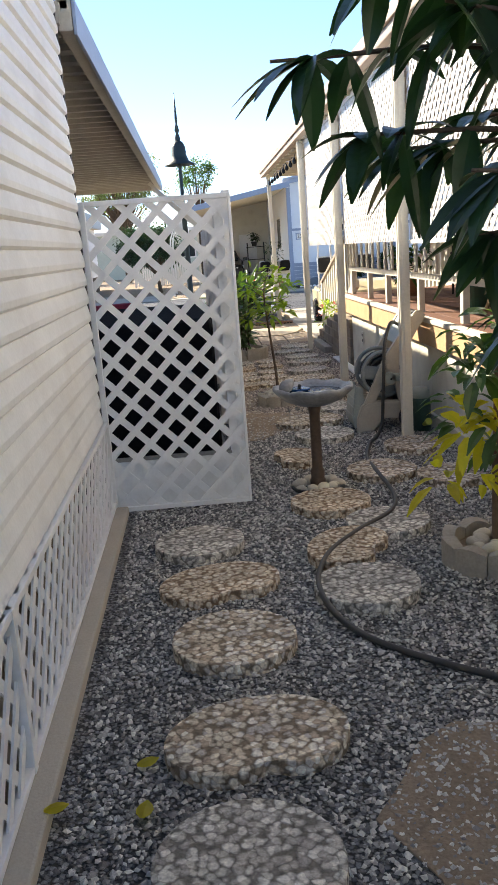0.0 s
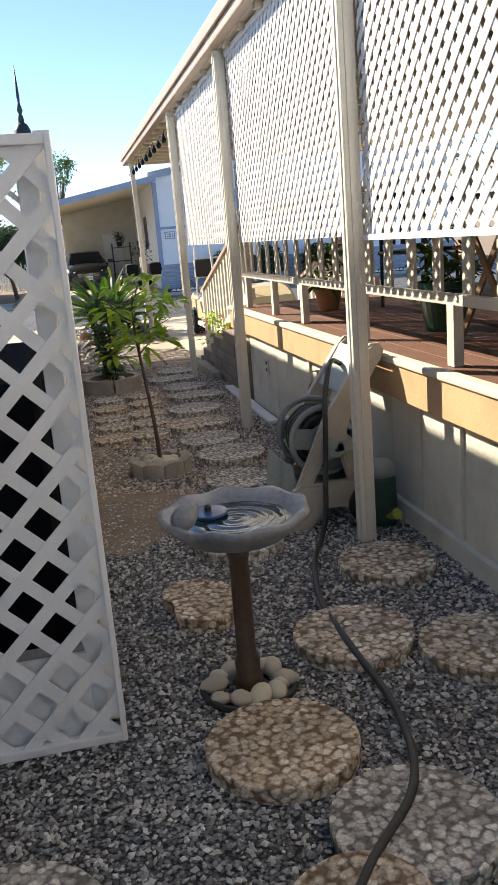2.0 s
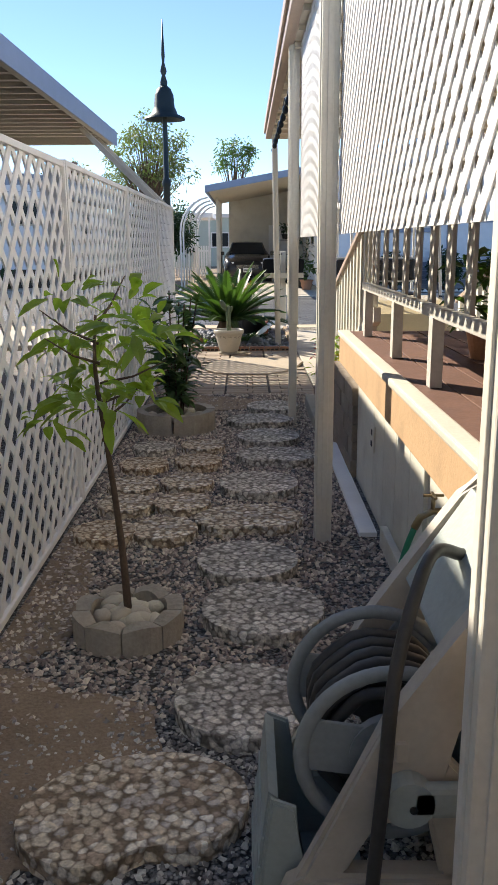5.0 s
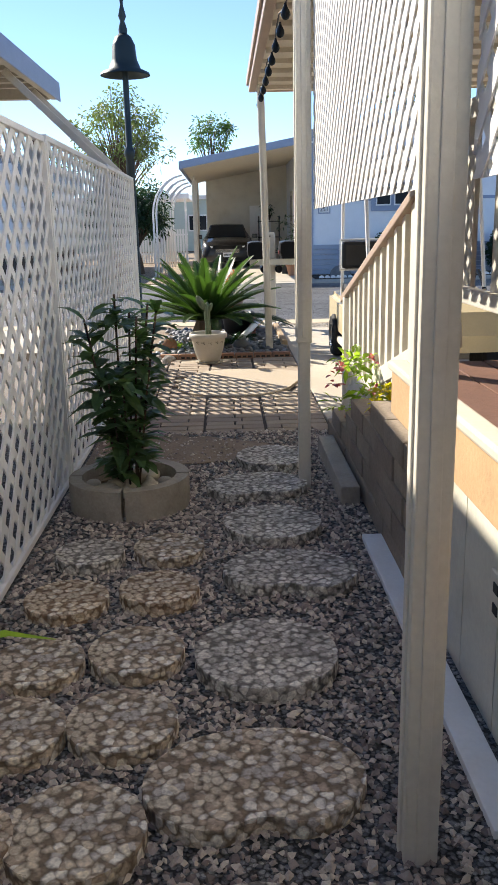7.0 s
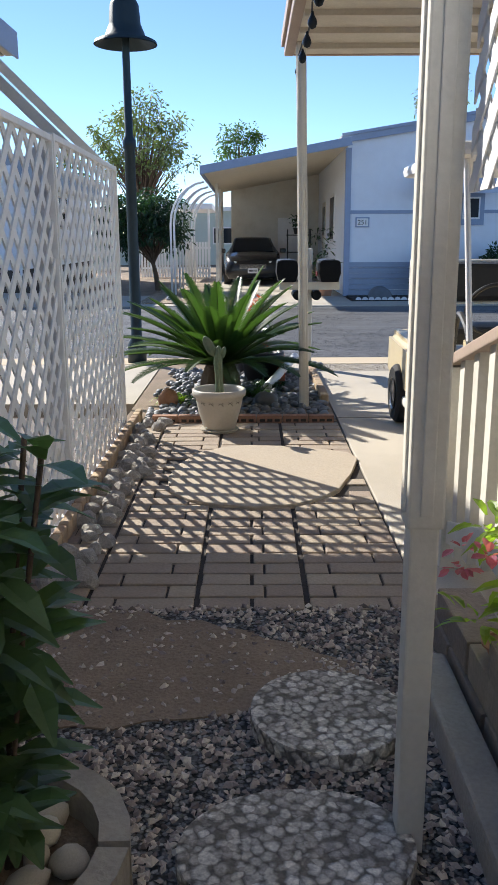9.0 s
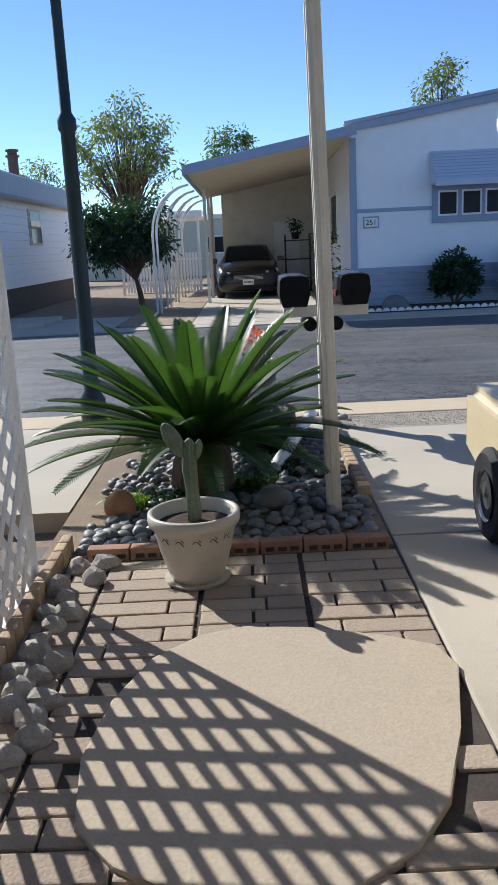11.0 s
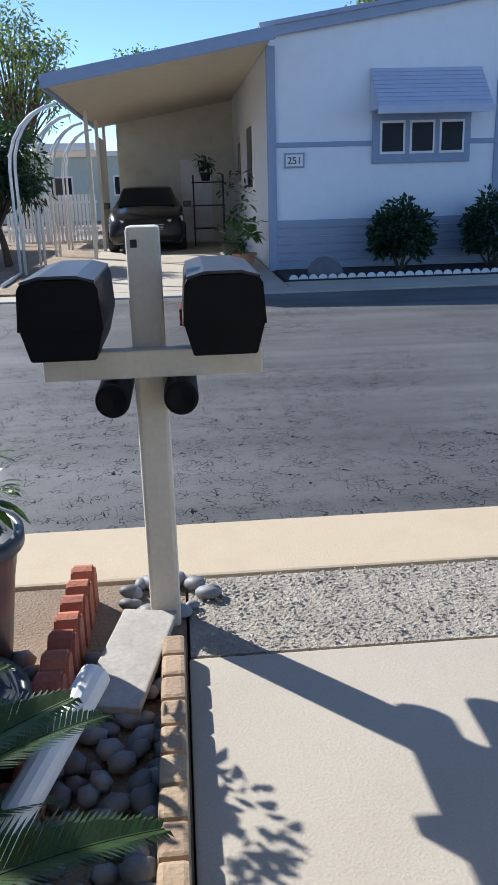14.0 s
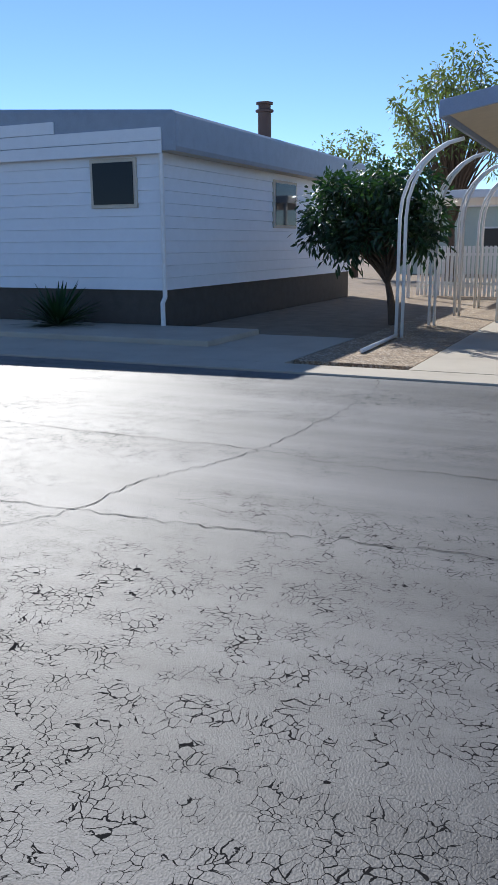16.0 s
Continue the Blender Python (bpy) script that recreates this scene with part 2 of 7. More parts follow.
M["soil"] = mat("soil", (0.27, 0.205, 0.145), rough=0.95, var=0.35, scale=3, fine=90, bump=0.6, bump_dist=0.015, dirt=(0.27, 0.21, 0.15), dirt_amt=0.6, dirt_scale=2.5)
M["concrete"] = mat("concrete", (0.48, 0.43, 0.35), rough=0.85, var=0.12, scale=1.2, fine=120, bump=0.2, dirt=(0.3, 0.25, 0.19), dirt_amt=0.35, dirt_scale=0.9)
M["aggregate"] = cell_mat("aggregate", [(0.6, 0.51, 0.38), (0.72, 0.64, 0.5), (0.46, 0.36, 0.26), (0.8, 0.75, 0.65), (0.53, 0.48, 0.42)], 36, dist=0.006, mortar=(0.2, 0.15, 0.1))
M["blue_white"] = mat("blue_white", (0.83, 0.85, 0.88), rough=0.5, var=0.04, bump=0.05)
M["blue_trim"] = mat("blue_trim", (0.3, 0.36, 0.48), rough=0.5, var=0.08, bump=0.05)
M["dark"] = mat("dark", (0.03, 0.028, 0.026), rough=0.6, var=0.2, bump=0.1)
M["glass"] = glass_mat("glass")
M["gravel_stone"] = mat("gravel_stone", (0.46, 0.44, 0.41), rough=0.85, var=0.2, scale=30, fine=200, bump=0.1, island=0.62)
M["river"] = mat("river", (0.2, 0.205, 0.215), rough=0.55, var=0.2, scale=12, fine=120, bump=0.08, rand=0.35)
M["pale_stone"] = mat("pale_stone", (0.55, 0.5, 0.4), rough=0.7, var=0.15, scale=12, fine=100, bump=0.12, rand=0.2)
M["rubble"] = mat("rubble", (0.4, 0.37, 0.33), rough=0.85, var=0.3, scale=9, fine=60, bump=0.5, rand=0.2, dirt=(0.2, 0.17, 0.14), dirt_amt=0.4, dirt_scale=8)
M["paver"] = mat("paver", (0.36, 0.29, 0.22), rough=0.85, var=0.22, scale=5, fine=70, bump=0.4, rand=0.14, dirt=(0.2, 0.16, 0.12), dirt_amt=0.45, dirt_scale=4)
M["slab"] = mat("slab", (0.44, 0.37, 0.28), rough=0.85, var=0.15, scale=2, fine=90, bump=0.25, dirt=(0.3, 0.23, 0.16), dirt_amt=0.4, dirt_scale=2)
M["joint"] = mat("joint", (0.06, 0.05, 0.042), rough=0.95, var=0.3, bump=0.3)
M["red_brick"] = mat("red_brick", (0.42, 0.14, 0.09), rough=0.85, var=0.2, scale=8, fine=80, bump=0.4, rand=0.12, dirt=(0.2, 0.12, 0.09), dirt_amt=0.4, dirt_scale=6)
M["tan_brick"] = mat("tan_brick", (0.42, 0.31, 0.2), rough=0.85, var=0.2, scale=8, fine=80, bump=0.4, rand=0.15)
M["block"] = mat("block", (0.3, 0.24, 0.18), rough=0.9, var=0.2, scale=6, fine=60, bump=0.45, rand=0.14, dirt=(0.18, 0.14, 0.1), dirt_amt=0.4, dirt_scale=4)
M["planter_grey"] = mat("planter_grey", (0.4, 0.36, 0.3), rough=0.9, var=0.18, scale=8, fine=70, bump=0.4, dirt=(0.2, 0.17, 0.13), dirt_amt=0.45, dirt_scale=5)


def asphalt():
    """Weathered asphalt: broad worn bands along the road, fine aggregate, and a net of cracks that opens in patches."""
    m = mat("asphalt_worn", (0.1, 0.1, 0.1), rough=0.54, var=0.36, scale=0.7, fine=150, bump=0.6, bump_dist=0.006, spec=0.42)
    n, l = m.node_tree.nodes, m.node_tree.links
    p = n["Principled BSDF"]
    col = p.inputs["Base Color"].links[0].from_socket
    tc = n.new("ShaderNodeTexCoord")
    st = n.new("ShaderNodeMapping")
    st.inputs["Scale"].default_value = (0.16, 2.6, 1)
    l.new(tc.outputs["Object"], st.inputs["Vector"])
    band = n.new("ShaderNodeTexNoise")
    band.inputs["Scale"].default_value, band.inputs["Detail"].default_value = 1.0, 6
    l.new(st.outputs[0], band.inputs["Vector"])
    br = n.new("ShaderNodeMapRange")
    br.inputs["From Min"].default_value, br.inputs["From Max"].default_value = 0.35, 0.68
    br.inputs["To Min"].default_value, br.inputs["To Max"].default_value = 0.78, 1.35
    l.new(band.outputs["Fac"], br.inputs["Value"])
    h = n.new("ShaderNodeHueSaturation")
    l.new(col, h.inputs["Color"])
    l.new(br.outputs[0], h.inputs["Value"])
    warp = n.new("ShaderNodeTexNoise")
    warp.inputs["Scale"].default_value, warp.inputs["Detail"].default_value = 5, 8
    l.new(tc.outputs["Object"], warp.inputs["Vector"])
    wv = n.new("ShaderNodeVectorMath")
    wv.operation = "MULTIPLY_ADD"
    wv.inputs[1].default_value = (0.2, 0.2, 0)
    l.new(warp.outputs["Color"], wv.inputs[0])
    l.new(tc.outputs["Object"], wv.inputs[2])
    vo = n.new("ShaderNodeTexVoronoi")
    vo.feature = "DISTANCE_TO_EDGE"
    vo.inputs["Scale"].default_value = 27
    l.new(wv.outputs[0], vo.inputs["Vector"])
    patch = n.new("ShaderNodeTexNoise")
    patch.inputs["Scale"].default_value, patch.inputs["Detail"].default_value = 0.9, 5
    l.new(tc.outputs["Object"], patch.inputs["Vector"])
    pr = n.new("ShaderNodeMapRange")
    pr.inputs["From Min"].default_value, pr.inputs["From Max"].default_value = 0.4, 0.62
    pr.inputs["To Max"].default_value = 0.042
    far = n.new("ShaderNodeVectorMath")
    far.operation = "DISTANCE"
    far.inputs[1].default_value = (3.2, 20.2, 0)
    l.new(tc.outputs["Object"], far.inputs[0])
    wear = n.new("ShaderNodeMapRange")
    wear.inputs["From Min"].default_value, wear.inputs["From Max"].default_value = 0.8, 3.4
    wear.inputs["To Min"].default_value, wear.inputs["To Max"].default_value = 0.2, -0.06
    l.new(far.outputs["Value"], wear.inputs["Value"])
    both = n.new("ShaderNodeMath")
    l.new(patch.outputs["Fac"], both.inputs[0])
    l.new(wear.outputs[0], both.inputs[1])
    l.new(both.outputs[0], pr.inputs["Value"])
    brk = n.new("ShaderNodeTexNoise")
    brk.inputs["Scale"].default_value, brk.inputs["Detail"].default_value = 9, 6
    l.new(tc.outputs["Object"], brk.inputs["Vector"])
    bk = n.new("ShaderNodeMapRange")
    bk.inputs["From Min"].default_value, bk.inputs["From Max"].default_value = 0.42, 0.62
    l.new(brk.outputs["Fac"], bk.inputs["Value"])
    thr = n.new("ShaderNodeMath")
    thr.operation = "MULTIPLY"
    l.new(pr.outputs[0], thr.inputs[0])
    l.new(bk.outputs[0], thr.inputs[1])
    sub = n.new("ShaderNodeMath")
    sub.operation = "LESS_THAN"
    l.new(vo.outputs["Distance"], sub.inputs[0])
    l.new(thr.outputs[0], sub.inputs[1])
    mx = n.new("ShaderNodeMix")
    mx.data_type = "RGBA"
    mx.inputs["B"].default_value = (0.02, 0.02, 0.021, 1)
    l.new(sub.outputs[0], mx.inputs["Factor"])
    l.new(h.outputs[0], mx.inputs["A"])
    l.new(mx.outputs["Result"], p.inputs["Base Color"])
    dull = n.new("ShaderNodeMapRange")
    dull.inputs["To Min"].default_value, dull.inputs["To Max"].default_value = 0.42, 0.0
    l.new(sub.outputs[0], dull.inputs["Value"])
    l.new(dull.outputs[0], p.inputs["Specular IOR Level"])
    inv = n.new("ShaderNodeMath")
    inv.operation = "SUBTRACT"
    inv.inputs[0].default_value = 1.0
    l.new(sub.outputs[0], inv.inputs[1])
    b2 = n.new("ShaderNodeBump")
    b2.inputs["Strength"].default_value, b2.inputs["Distance"].default_value = 1.0, 0.014
    l.new(inv.outputs[0], b2.inputs["Height"])
    l.new(p.inputs["Normal"].links[0].from_socket, b2.inputs["Normal"])
    l.new(b2.outputs[0], p.inputs["Normal"])
    return m


M["asphalt"] = asphalt()

# ---- ground, road, paving ----
bm = bmesh.new()
bmesh.ops.create_grid(bm, x_segments=40, y_segments=40, size=500)
bmesh.ops.translate(bm, verts=bm.verts, vec=(0, 0, -0.12))
struct("ground", bm, M["soil"], "dry brown soil stretching to the horizon")
struct("gravel_bed", boxbm(1.0, 3.66, -6, 12.565, -0.15, 0.0), M["gravel_sheet"], "bed of dark grey crushed gravel between the homes")
bm = bmesh.new()
for k in range(64):
    x0 = -66 + 2.1 * k
    box(bm, x0, x0 + 2.1, 19.57, 27.5, -0.14, -0.025)
bmesh.ops.remove_doubles(bm, verts=bm.verts, dist=0.001)
struct("road", bm, M["asphalt"], "worn grey asphalt road with cracked patches")
M["gutter"] = mat("gutter_tan", (0.56, 0.46, 0.32), rough=0.85, var=0.12, scale=1.5, fine=120, bump=0.25, dirt=(0.4, 0.31, 0.2), dirt_amt=0.5, dirt_scale=1.5)
struct("road_seam", boxbm(-60, 70, 19.545, 19.575, -0.14, -0.02), M["joint"], "dark open seam between gutter and asphalt")
struct("gutter", boxbm(-60, 70, 19.03, 19.54, -0.14, 0.0, bevel=0.015), M["gutter"], "pale tan concrete gutter strip beside the road")
struct("gutter_far", boxbm(-60, 70, 27.52, 28.1, -0.14, 0.0, bevel=0.015), M["concrete"], "pale concrete gutter on the far side of the road")
struct("verge", boxbm(3.67, 70, 18.48, 19.01, -0.14, -0.006), mat("verge_crust", (0.4, 0.36, 0.3), rough=0.9, var=0.3, scale=7, fine=75, bump=1.0, bump_dist=0.02, dirt=(0.27, 0.235, 0.19), dirt_amt=0.6, dirt_scale=6), "rough strip of exposed stones between drive and gutter")
for y0, y1 in ((9.0, 13.24), (13.26, 16.08), (16.1, 18.46)):
    struct("driveway", boxbm(3.665, 8.5, y0, y1, -0.14, 0.0, bevel=0.008), M["concrete"], "pale smooth concrete driveway slab")
struct("pavement_left", boxbm(-20, 1.95, 16.7, 19.01, -0.14, -0.003), M["concrete"], "pale concrete drive beside the planting bed")
struct("patio_base", boxbm(1.9, 3.66, 12.57, 15.99, -0.14, -0.012), M["joint"], "dark sunk joints under the patio bricks")
struct("bed_soil", boxbm(1.96, 3.66, 15.995, 19.01, -0.14, -0.01), M["soil"], "brown soil of the planting bed")
# soil patches among the gravel
for k, (cx, cy, rx, ry) in enumerate(((3.05, 1.2, 0.75, 0.95), (2.25, 6.75, 0.42, 0.55), (2.45, 12.15, 0.75, 0.42), (2.1, 8.0, 0.2, 0.7))):
    bm = bmesh.new()
    rng = random.Random(40 + k)
    ol = []
    for j in range(36):
        a = 2 * math.pi * j / 36
        f = 1 + 0.18 * math.sin(3 * a + k) + rng.uniform(-0.09, 0.09)
        ol.append((min(3.64, max(2.05 if k else 1.4, cx + rx * f * math.cos(a))), cy + ry * f * math.sin(a)))
    prism(bm, ol, -0.05, 0.006)
    struct("soil_patch", bm, M["soil"], "bare patch of trodden brown soil")

# ---- left home ----
bm = bmesh.new()
prof, z = [], 0.56
while z < 3.3:
    for dx, dz in ((0.0, 0.0), (0.016, 0.012), (0.018, 0.035), (0.004, 0.098)):
        prof.append((1.19 + dx, z + dz))
    z += 0.1
for y0, y1 in ((-6.0, 4.44),):
    vs0 = [bm.verts.new((x, y0, zz)) for x, zz in prof] + [bm.verts.new((-5, y0, prof[-1][1])), bm.verts.new((-5, y0, 0.56))]
    vs1 = [bm.verts.new((v.co.x, y1, v.co.z)) for v in vs0]
    for k in range(len(vs0)):
        j = (k + 1) % len(vs0)
        bm.faces.new((vs0[k], vs0[j], vs1[j], vs1[k]))
    bm.faces.new(vs0[::-1])
    bm.faces.new(vs1)
struct("wall_left", bm, M["siding"], "cream white ribbed metal siding of the home")
struct("corner_trim", boxbm(1.12, 1.2, 4.44, 4.47, 0.56, 3.2, bevel=0.004), M["dark"], "dark metal trim down the corner of the siding")
struct("footing", boxbm(1.0, 1.295, -6, 4.5, -0.1, 0.045, bevel=0.01), M["concrete"], "narrow concrete footing along the home")
# solid block; its dark tan stands in for the shade under the home
struct("crawl_block", boxbm(-5, 1.0, -6, 4.4, -0.1, 0.56), mat("crawl_shade_tan", (0.2, 0.16, 0.11), rough=0.9, var=0.3), "solid dark tan block in place of the shaded crawl space")
struct("eave_left", boxbm(-5, 1.36, -6, 4.47, 3.2, 3.3), M["siding"], "pale metal eave of the home")
bm = bmesh.new()
beam(bm, (-4, 4.48, 3.43), (1.22, 4.48, 2.77), 0.04, 0.1)
box(bm, -5, 1.26, 4.5, 16.1, 2.8, 2.84)
box(bm, 1.2, 1.28, 4.5, 16.1, 2.69, 2.86, bevel=0.01)
box(bm, -5, 1.19, 16.04, 16.12, 2.69, 2.86, bevel=0.01)
for k in range(37):
    box(bm, -5, 1.19, 4.6 + 0.31 * k, 4.66 + 0.31 * k, 2.76, 2.8)
roofl = struct("awning_left", bm, mat("awning_beige", (0.5, 0.46, 0.38), rough=0.6, var=0.1, bump=0.1, dirt=(0.3, 0.26, 0.2), dirt_amt=0.4), "beige ribbed metal patio awning of the home")
struct("fascia_left", boxbm(1.283, 1.3, 4.5, 16.1, 2.67, 2.85, bevel=0.004), M["blue_trim"], "grey blue gutter along the awning")
for y in (14.5, 15.6):
    bm = bmesh.new()
    beam(bm, (1.13, y, 2.7), (1.97, y, 1.88), 0.045, 0.06, bevel=0.006)
    single("awning_brace", bm, M["cream_paint"], "slanting cream painted wooden brace of the awning", "brace", "awning braces")
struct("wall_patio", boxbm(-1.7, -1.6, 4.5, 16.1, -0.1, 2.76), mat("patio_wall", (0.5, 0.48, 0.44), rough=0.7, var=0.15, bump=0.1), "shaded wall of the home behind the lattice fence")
# floor colour darkened to stand in for the shade behind the lattice
struct("floor_patio", boxbm(-1.6, 1.98, 4.56, 16.2, -0.1, -0.02), mat("patio_floor_dark", (0.16, 0.14, 0.125), rough=0.9, var=0.25), "floor of the neighbouring patio, coloured dark for the shade behind the lattice")

# ---- lattice ----


def lattice(name, label, w, h, at, rz, pitch, width, frame_w=0.0, group="", thick=0.008, parent=None, slant=0.0):
    """A lattice panel in its local x, z plane: every slat a part, with flat framing strips."""
    t = None if parent else thing(name, label, "lattice", at, rz, group)
    if parent:
        t = new(name)
        t.matrix_basis = pose(*at, 0, 0, rz)
        t.parent = parent
    for layer, sgn in ((0, 1), (1, -1)):
        half = width / 2 * math.sqrt(2)
        step = pitch * math.sqrt(2)
        c = -h if sgn > 0 else 0.0
        lim = w if sgn > 0 else w + h
        while c < lim + half:

            def cut(pts, s):
                out = []
                for i in range(len(pts)):
                    p, q = pts[i], pts[(i + 1) % len(pts)]
                    dp, dq = s * (p[0] - sgn * p[1] - c) + half, s * (q[0] - sgn * q[1] - c) + half
                    if dp >= 0:
                        out.append(p)
                    if dp * dq < 0:
                        f = dp / (dp - dq)
                        out.append((p[0] + f * (q[0] - p[0]), p[1] + f * (q[1] - p[1])))
                return out

            poly = cut(cut([(0.0, 0.0), (w + slant * 0.12, 0.0), (w - slant * 0.88, h), (0.0, h)], 1), -1)
            if len(poly) >= 3:
                bm = bmesh.new()
                y0 = thick * layer + 0.0005 * layer
                lo = [bm.verts.new((x, y0, z)) for x, z in poly]
                hi = [bm.verts.new((x, y0 + thick, z)) for x, z in poly]
                k = len(poly)
                bm.faces.new(lo)
                bm.faces.new(hi[::-1])
                for i in range(k):
                    bm.faces.new((lo[i], hi[i], hi[(i + 1) % k], lo[(i + 1) % k]))
                part("slat", bm, M["white_vinyl"], t)
            c += step
    if frame_w:
        f = frame_w
        for nm, b in (("top_rail", (0, w, -0.012, 0.028, h - f, h)), ("bottom_rail", (0, w, -0.012, 0.028, 0, f)), ("stile", (-0.004, f, -0.016, 0.032, 0.0, h)), ("stile", (w - f * 0.5, w + 0.004, -0.016, 0.032, 0.0, h))):
            if slant and b[1] > w - 0.1:
                bm = bmesh.new()
                if nm == "stile":
                    beam(bm, (w + slant * 0.12, 0.01, 0.0), (w - slant * 0.88, 0.01, h), 0.05, f, 0.004, up=(1, 0, 0))
                elif nm == "top_rail":
                    box(bm, 0, w - slant * 0.88, b[2], b[3], b[4], b[5], bevel=0.004)
                else:
                    box(bm, 0, w + slant * 0.12, b[2], b[3], b[4], b[5], bevel=0.004)
                part(nm, bm, M["white_vinyl"], t)
                continue
            part(nm, boxbm(*b, bevel=0.004), M["white_vinyl"], t)
    return t


lattice("lattice_gate", "white painted wooden lattice gate closing the fence end", 0.84, 1.815, (1.2, 4.52, 0.005), 0, 0.118, 0.04, 0.028)
t = thing("kick_board", "white board nailed behind the foot of the lattice", "board", (0, 0, 0))
part("board", boxbm(1.21, 1.95, 4.56, 4.58, 0.02, 0.3, bevel=0.004), M["white_vinyl"], t)
part("batten", boxbm(1.21, 1.95, 4.58, 4.61, 0.27, 0.32, bevel=0.004), mat("grey_wood", (0.3, 0.28, 0.26), rough=0.8), t)
fence = thing("lattice_fence", "long white lattice fence with square posts along the path", "fence")
for k in range(5):
    lattice("panel", "white lattice fence panel along the path", 2.26 if k < 4 else 1.87, 1.82 + 0.012 * k, (2.03, 4.62 + 2.29 * k, 0.02), 90, 0.118, 0.042, 0.03, parent=fence)
    part("post", boxbm(1.94, 2.0, 4.58 + 2.29 * k, 4.64 + 2.29 * k, -0.05, 1.82, bevel=0.005), M["white_vinyl"], fence)
for k in range(4):
    lattice("skirt_lattice", "white lattice skirting under the siding", 2.6, 0.52, (1.215, -5.9 + 2.6 * k, 0.05), 90, 0.1, 0.038, 0.025, "skirting panels")

# ---- right porch ----
for k, (y0, y1) in enumerate(((-5.0, -2.45), (-2.43, 0.1), (0.12, 2.6), (2.62, 5.39), (5.47, 7.7), (7.72, 9.66))):
    bm = boxbm(3.66, 3.69, y0, y1, 0.0, 0.66)
    for j in range(6):
        ya = y0 + (y1 - y0) * j / 6
        box(bm, 3.654, 3.6601, ya + 0.004, ya + (y1 - y0) / 6 - 0.004, 0.004, 0.656)
    struct("skirt_panel", bm, M["skirt"], "cream grooved skirting panel under the porch")
struct("skirt_batten", boxbm(3.635, 3.66, 5.39, 5.47, 0.0, 0.66, bevel=0.003), M["skirt"], "cream batten over the joint of the skirting")
struct("skirt_batten", boxbm(3.635, 3.66, 7.68, 7.74, 0.0, 0.66, bevel=0.003), M["skirt"], "cream batten over the joint of the skirting")
struct("base_trim", boxbm(3.615, 3.65, -5, 8.5, -0.01, 0.1, bevel=0.004), M["skirt"], "cream base board along the skirting")
bm = bmesh.new()
box(bm, 3.6, 3.645, -5, 4.95, 0.655, 0.83, bevel=0.004)
box(bm, 3.6, 3.645, 4.955, 10.25, 0.655, 0.83, bevel=0.004)
struct("deck_fascia", bm, M["tan_paint"], "tan painted fascia board of the porch deck")
struct("deck_nosing", boxbm(3.585, 3.66, -5, 10.26, 0.832, 0.868, bevel=0.01), M["soffit"], "pale metal nosing on the deck edge")
bm = bmesh.new()
for k in range(22):
    x0 = 3.665 + 0.15 * k
    box(bm, x0, x0 + 0.143, -5, 10.24, 0.82, 0.858, bevel=0.003)
struct("deck_floor", bm, M["deck_brown"], "brown ribbed deck boards of the porch")
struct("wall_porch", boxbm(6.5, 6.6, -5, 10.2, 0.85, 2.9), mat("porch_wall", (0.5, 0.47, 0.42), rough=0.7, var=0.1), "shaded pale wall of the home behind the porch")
# fill box whose near-black colour stands for the shade below the deck
struct("crawl_porch_shade", boxbm(3.9, 6.9, -5, 10.2, -0.05, 0.8), M["dark"], "near-black box in place of the shade under the deck")
bm = bmesh.new()
box(bm, 3.34, 9, -5, 16.92, 2.86, 2.89)
for k in range(45):
    box(bm, 3.34, 6.6, -4.8 + 0.485 * k, -4.74 + 0.485 * k, 2.82, 2.86)
struct("ceiling_porch", bm, M["soffit"], "beige ribbed metal underside of the porch awning")
bm = bmesh.new()
box(bm, 3.26, 3.34, -5, 16.97, 2.85, 3.0, bevel=0.012)
box(bm, 3.235, 3.26, -5, 16.97, 2.92, 3.01, bevel=0.008)
box(bm, 3.34, 9, 16.92, 16.97, 2.85, 3.0, bevel=0.01)
struct("awning_fascia", bm, M["roof_trim"], "brown beige metal fascia and gutter of the porch awning")
struct("roof_porch", boxbm(3.27, 9, -5, 16.93, 3.005, 3.04), M["roof_trim"], "metal roof of the porch awning")


def porch_post(y, z1, label, x=3.345, s=0.039, lean=0.0, sleeve=0.0):
    t = thing("porch_post", label, "post", (x, y, 0), group="porch posts")
    t.matrix_basis = pose(x, y, 0, 0, lean, 0)
    part("shaft", boxbm(-s, s, -s, s, sleeve - 0.03, z1, bevel=0.006), M["cream_paint"], t)
    if sleeve:
        part("foot_shaft", boxbm(-s * 0.8, s * 0.8, -s * 0.8, s * 0.8, -0.03, sleeve, bevel=0.005), M["cream_paint"], t, "narrower foot of the post")
    part("rib", boxbm(-s * 0.35, s * 0.35, -s - 0.006, -s + 0.002, sleeve, z1 - 0.02, bevel=0.003), M["cream_paint"], t)
    part("rib", boxbm(-s - 0.006, -s + 0.002, -s * 0.35, s * 0.35, sleeve, z1 - 0.02, bevel=0.003), M["cream_paint"], t)


for y in (0.3, 3.08, 5.84, 8.58, 11.31):
    porch_post(y, 2.86, "cream fluted metal post of the porch awning", sleeve=0.83 if y > 11 else 0.0)
porch_post(16.51, 2.86, "slim cream metal pole at the awning corner", x=3.43, s=0.036, lean=-1.1)
bays = [(0.35, 3.03), (3.13, 5.8), (5.9, 8.54), (8.64, 11.26)]
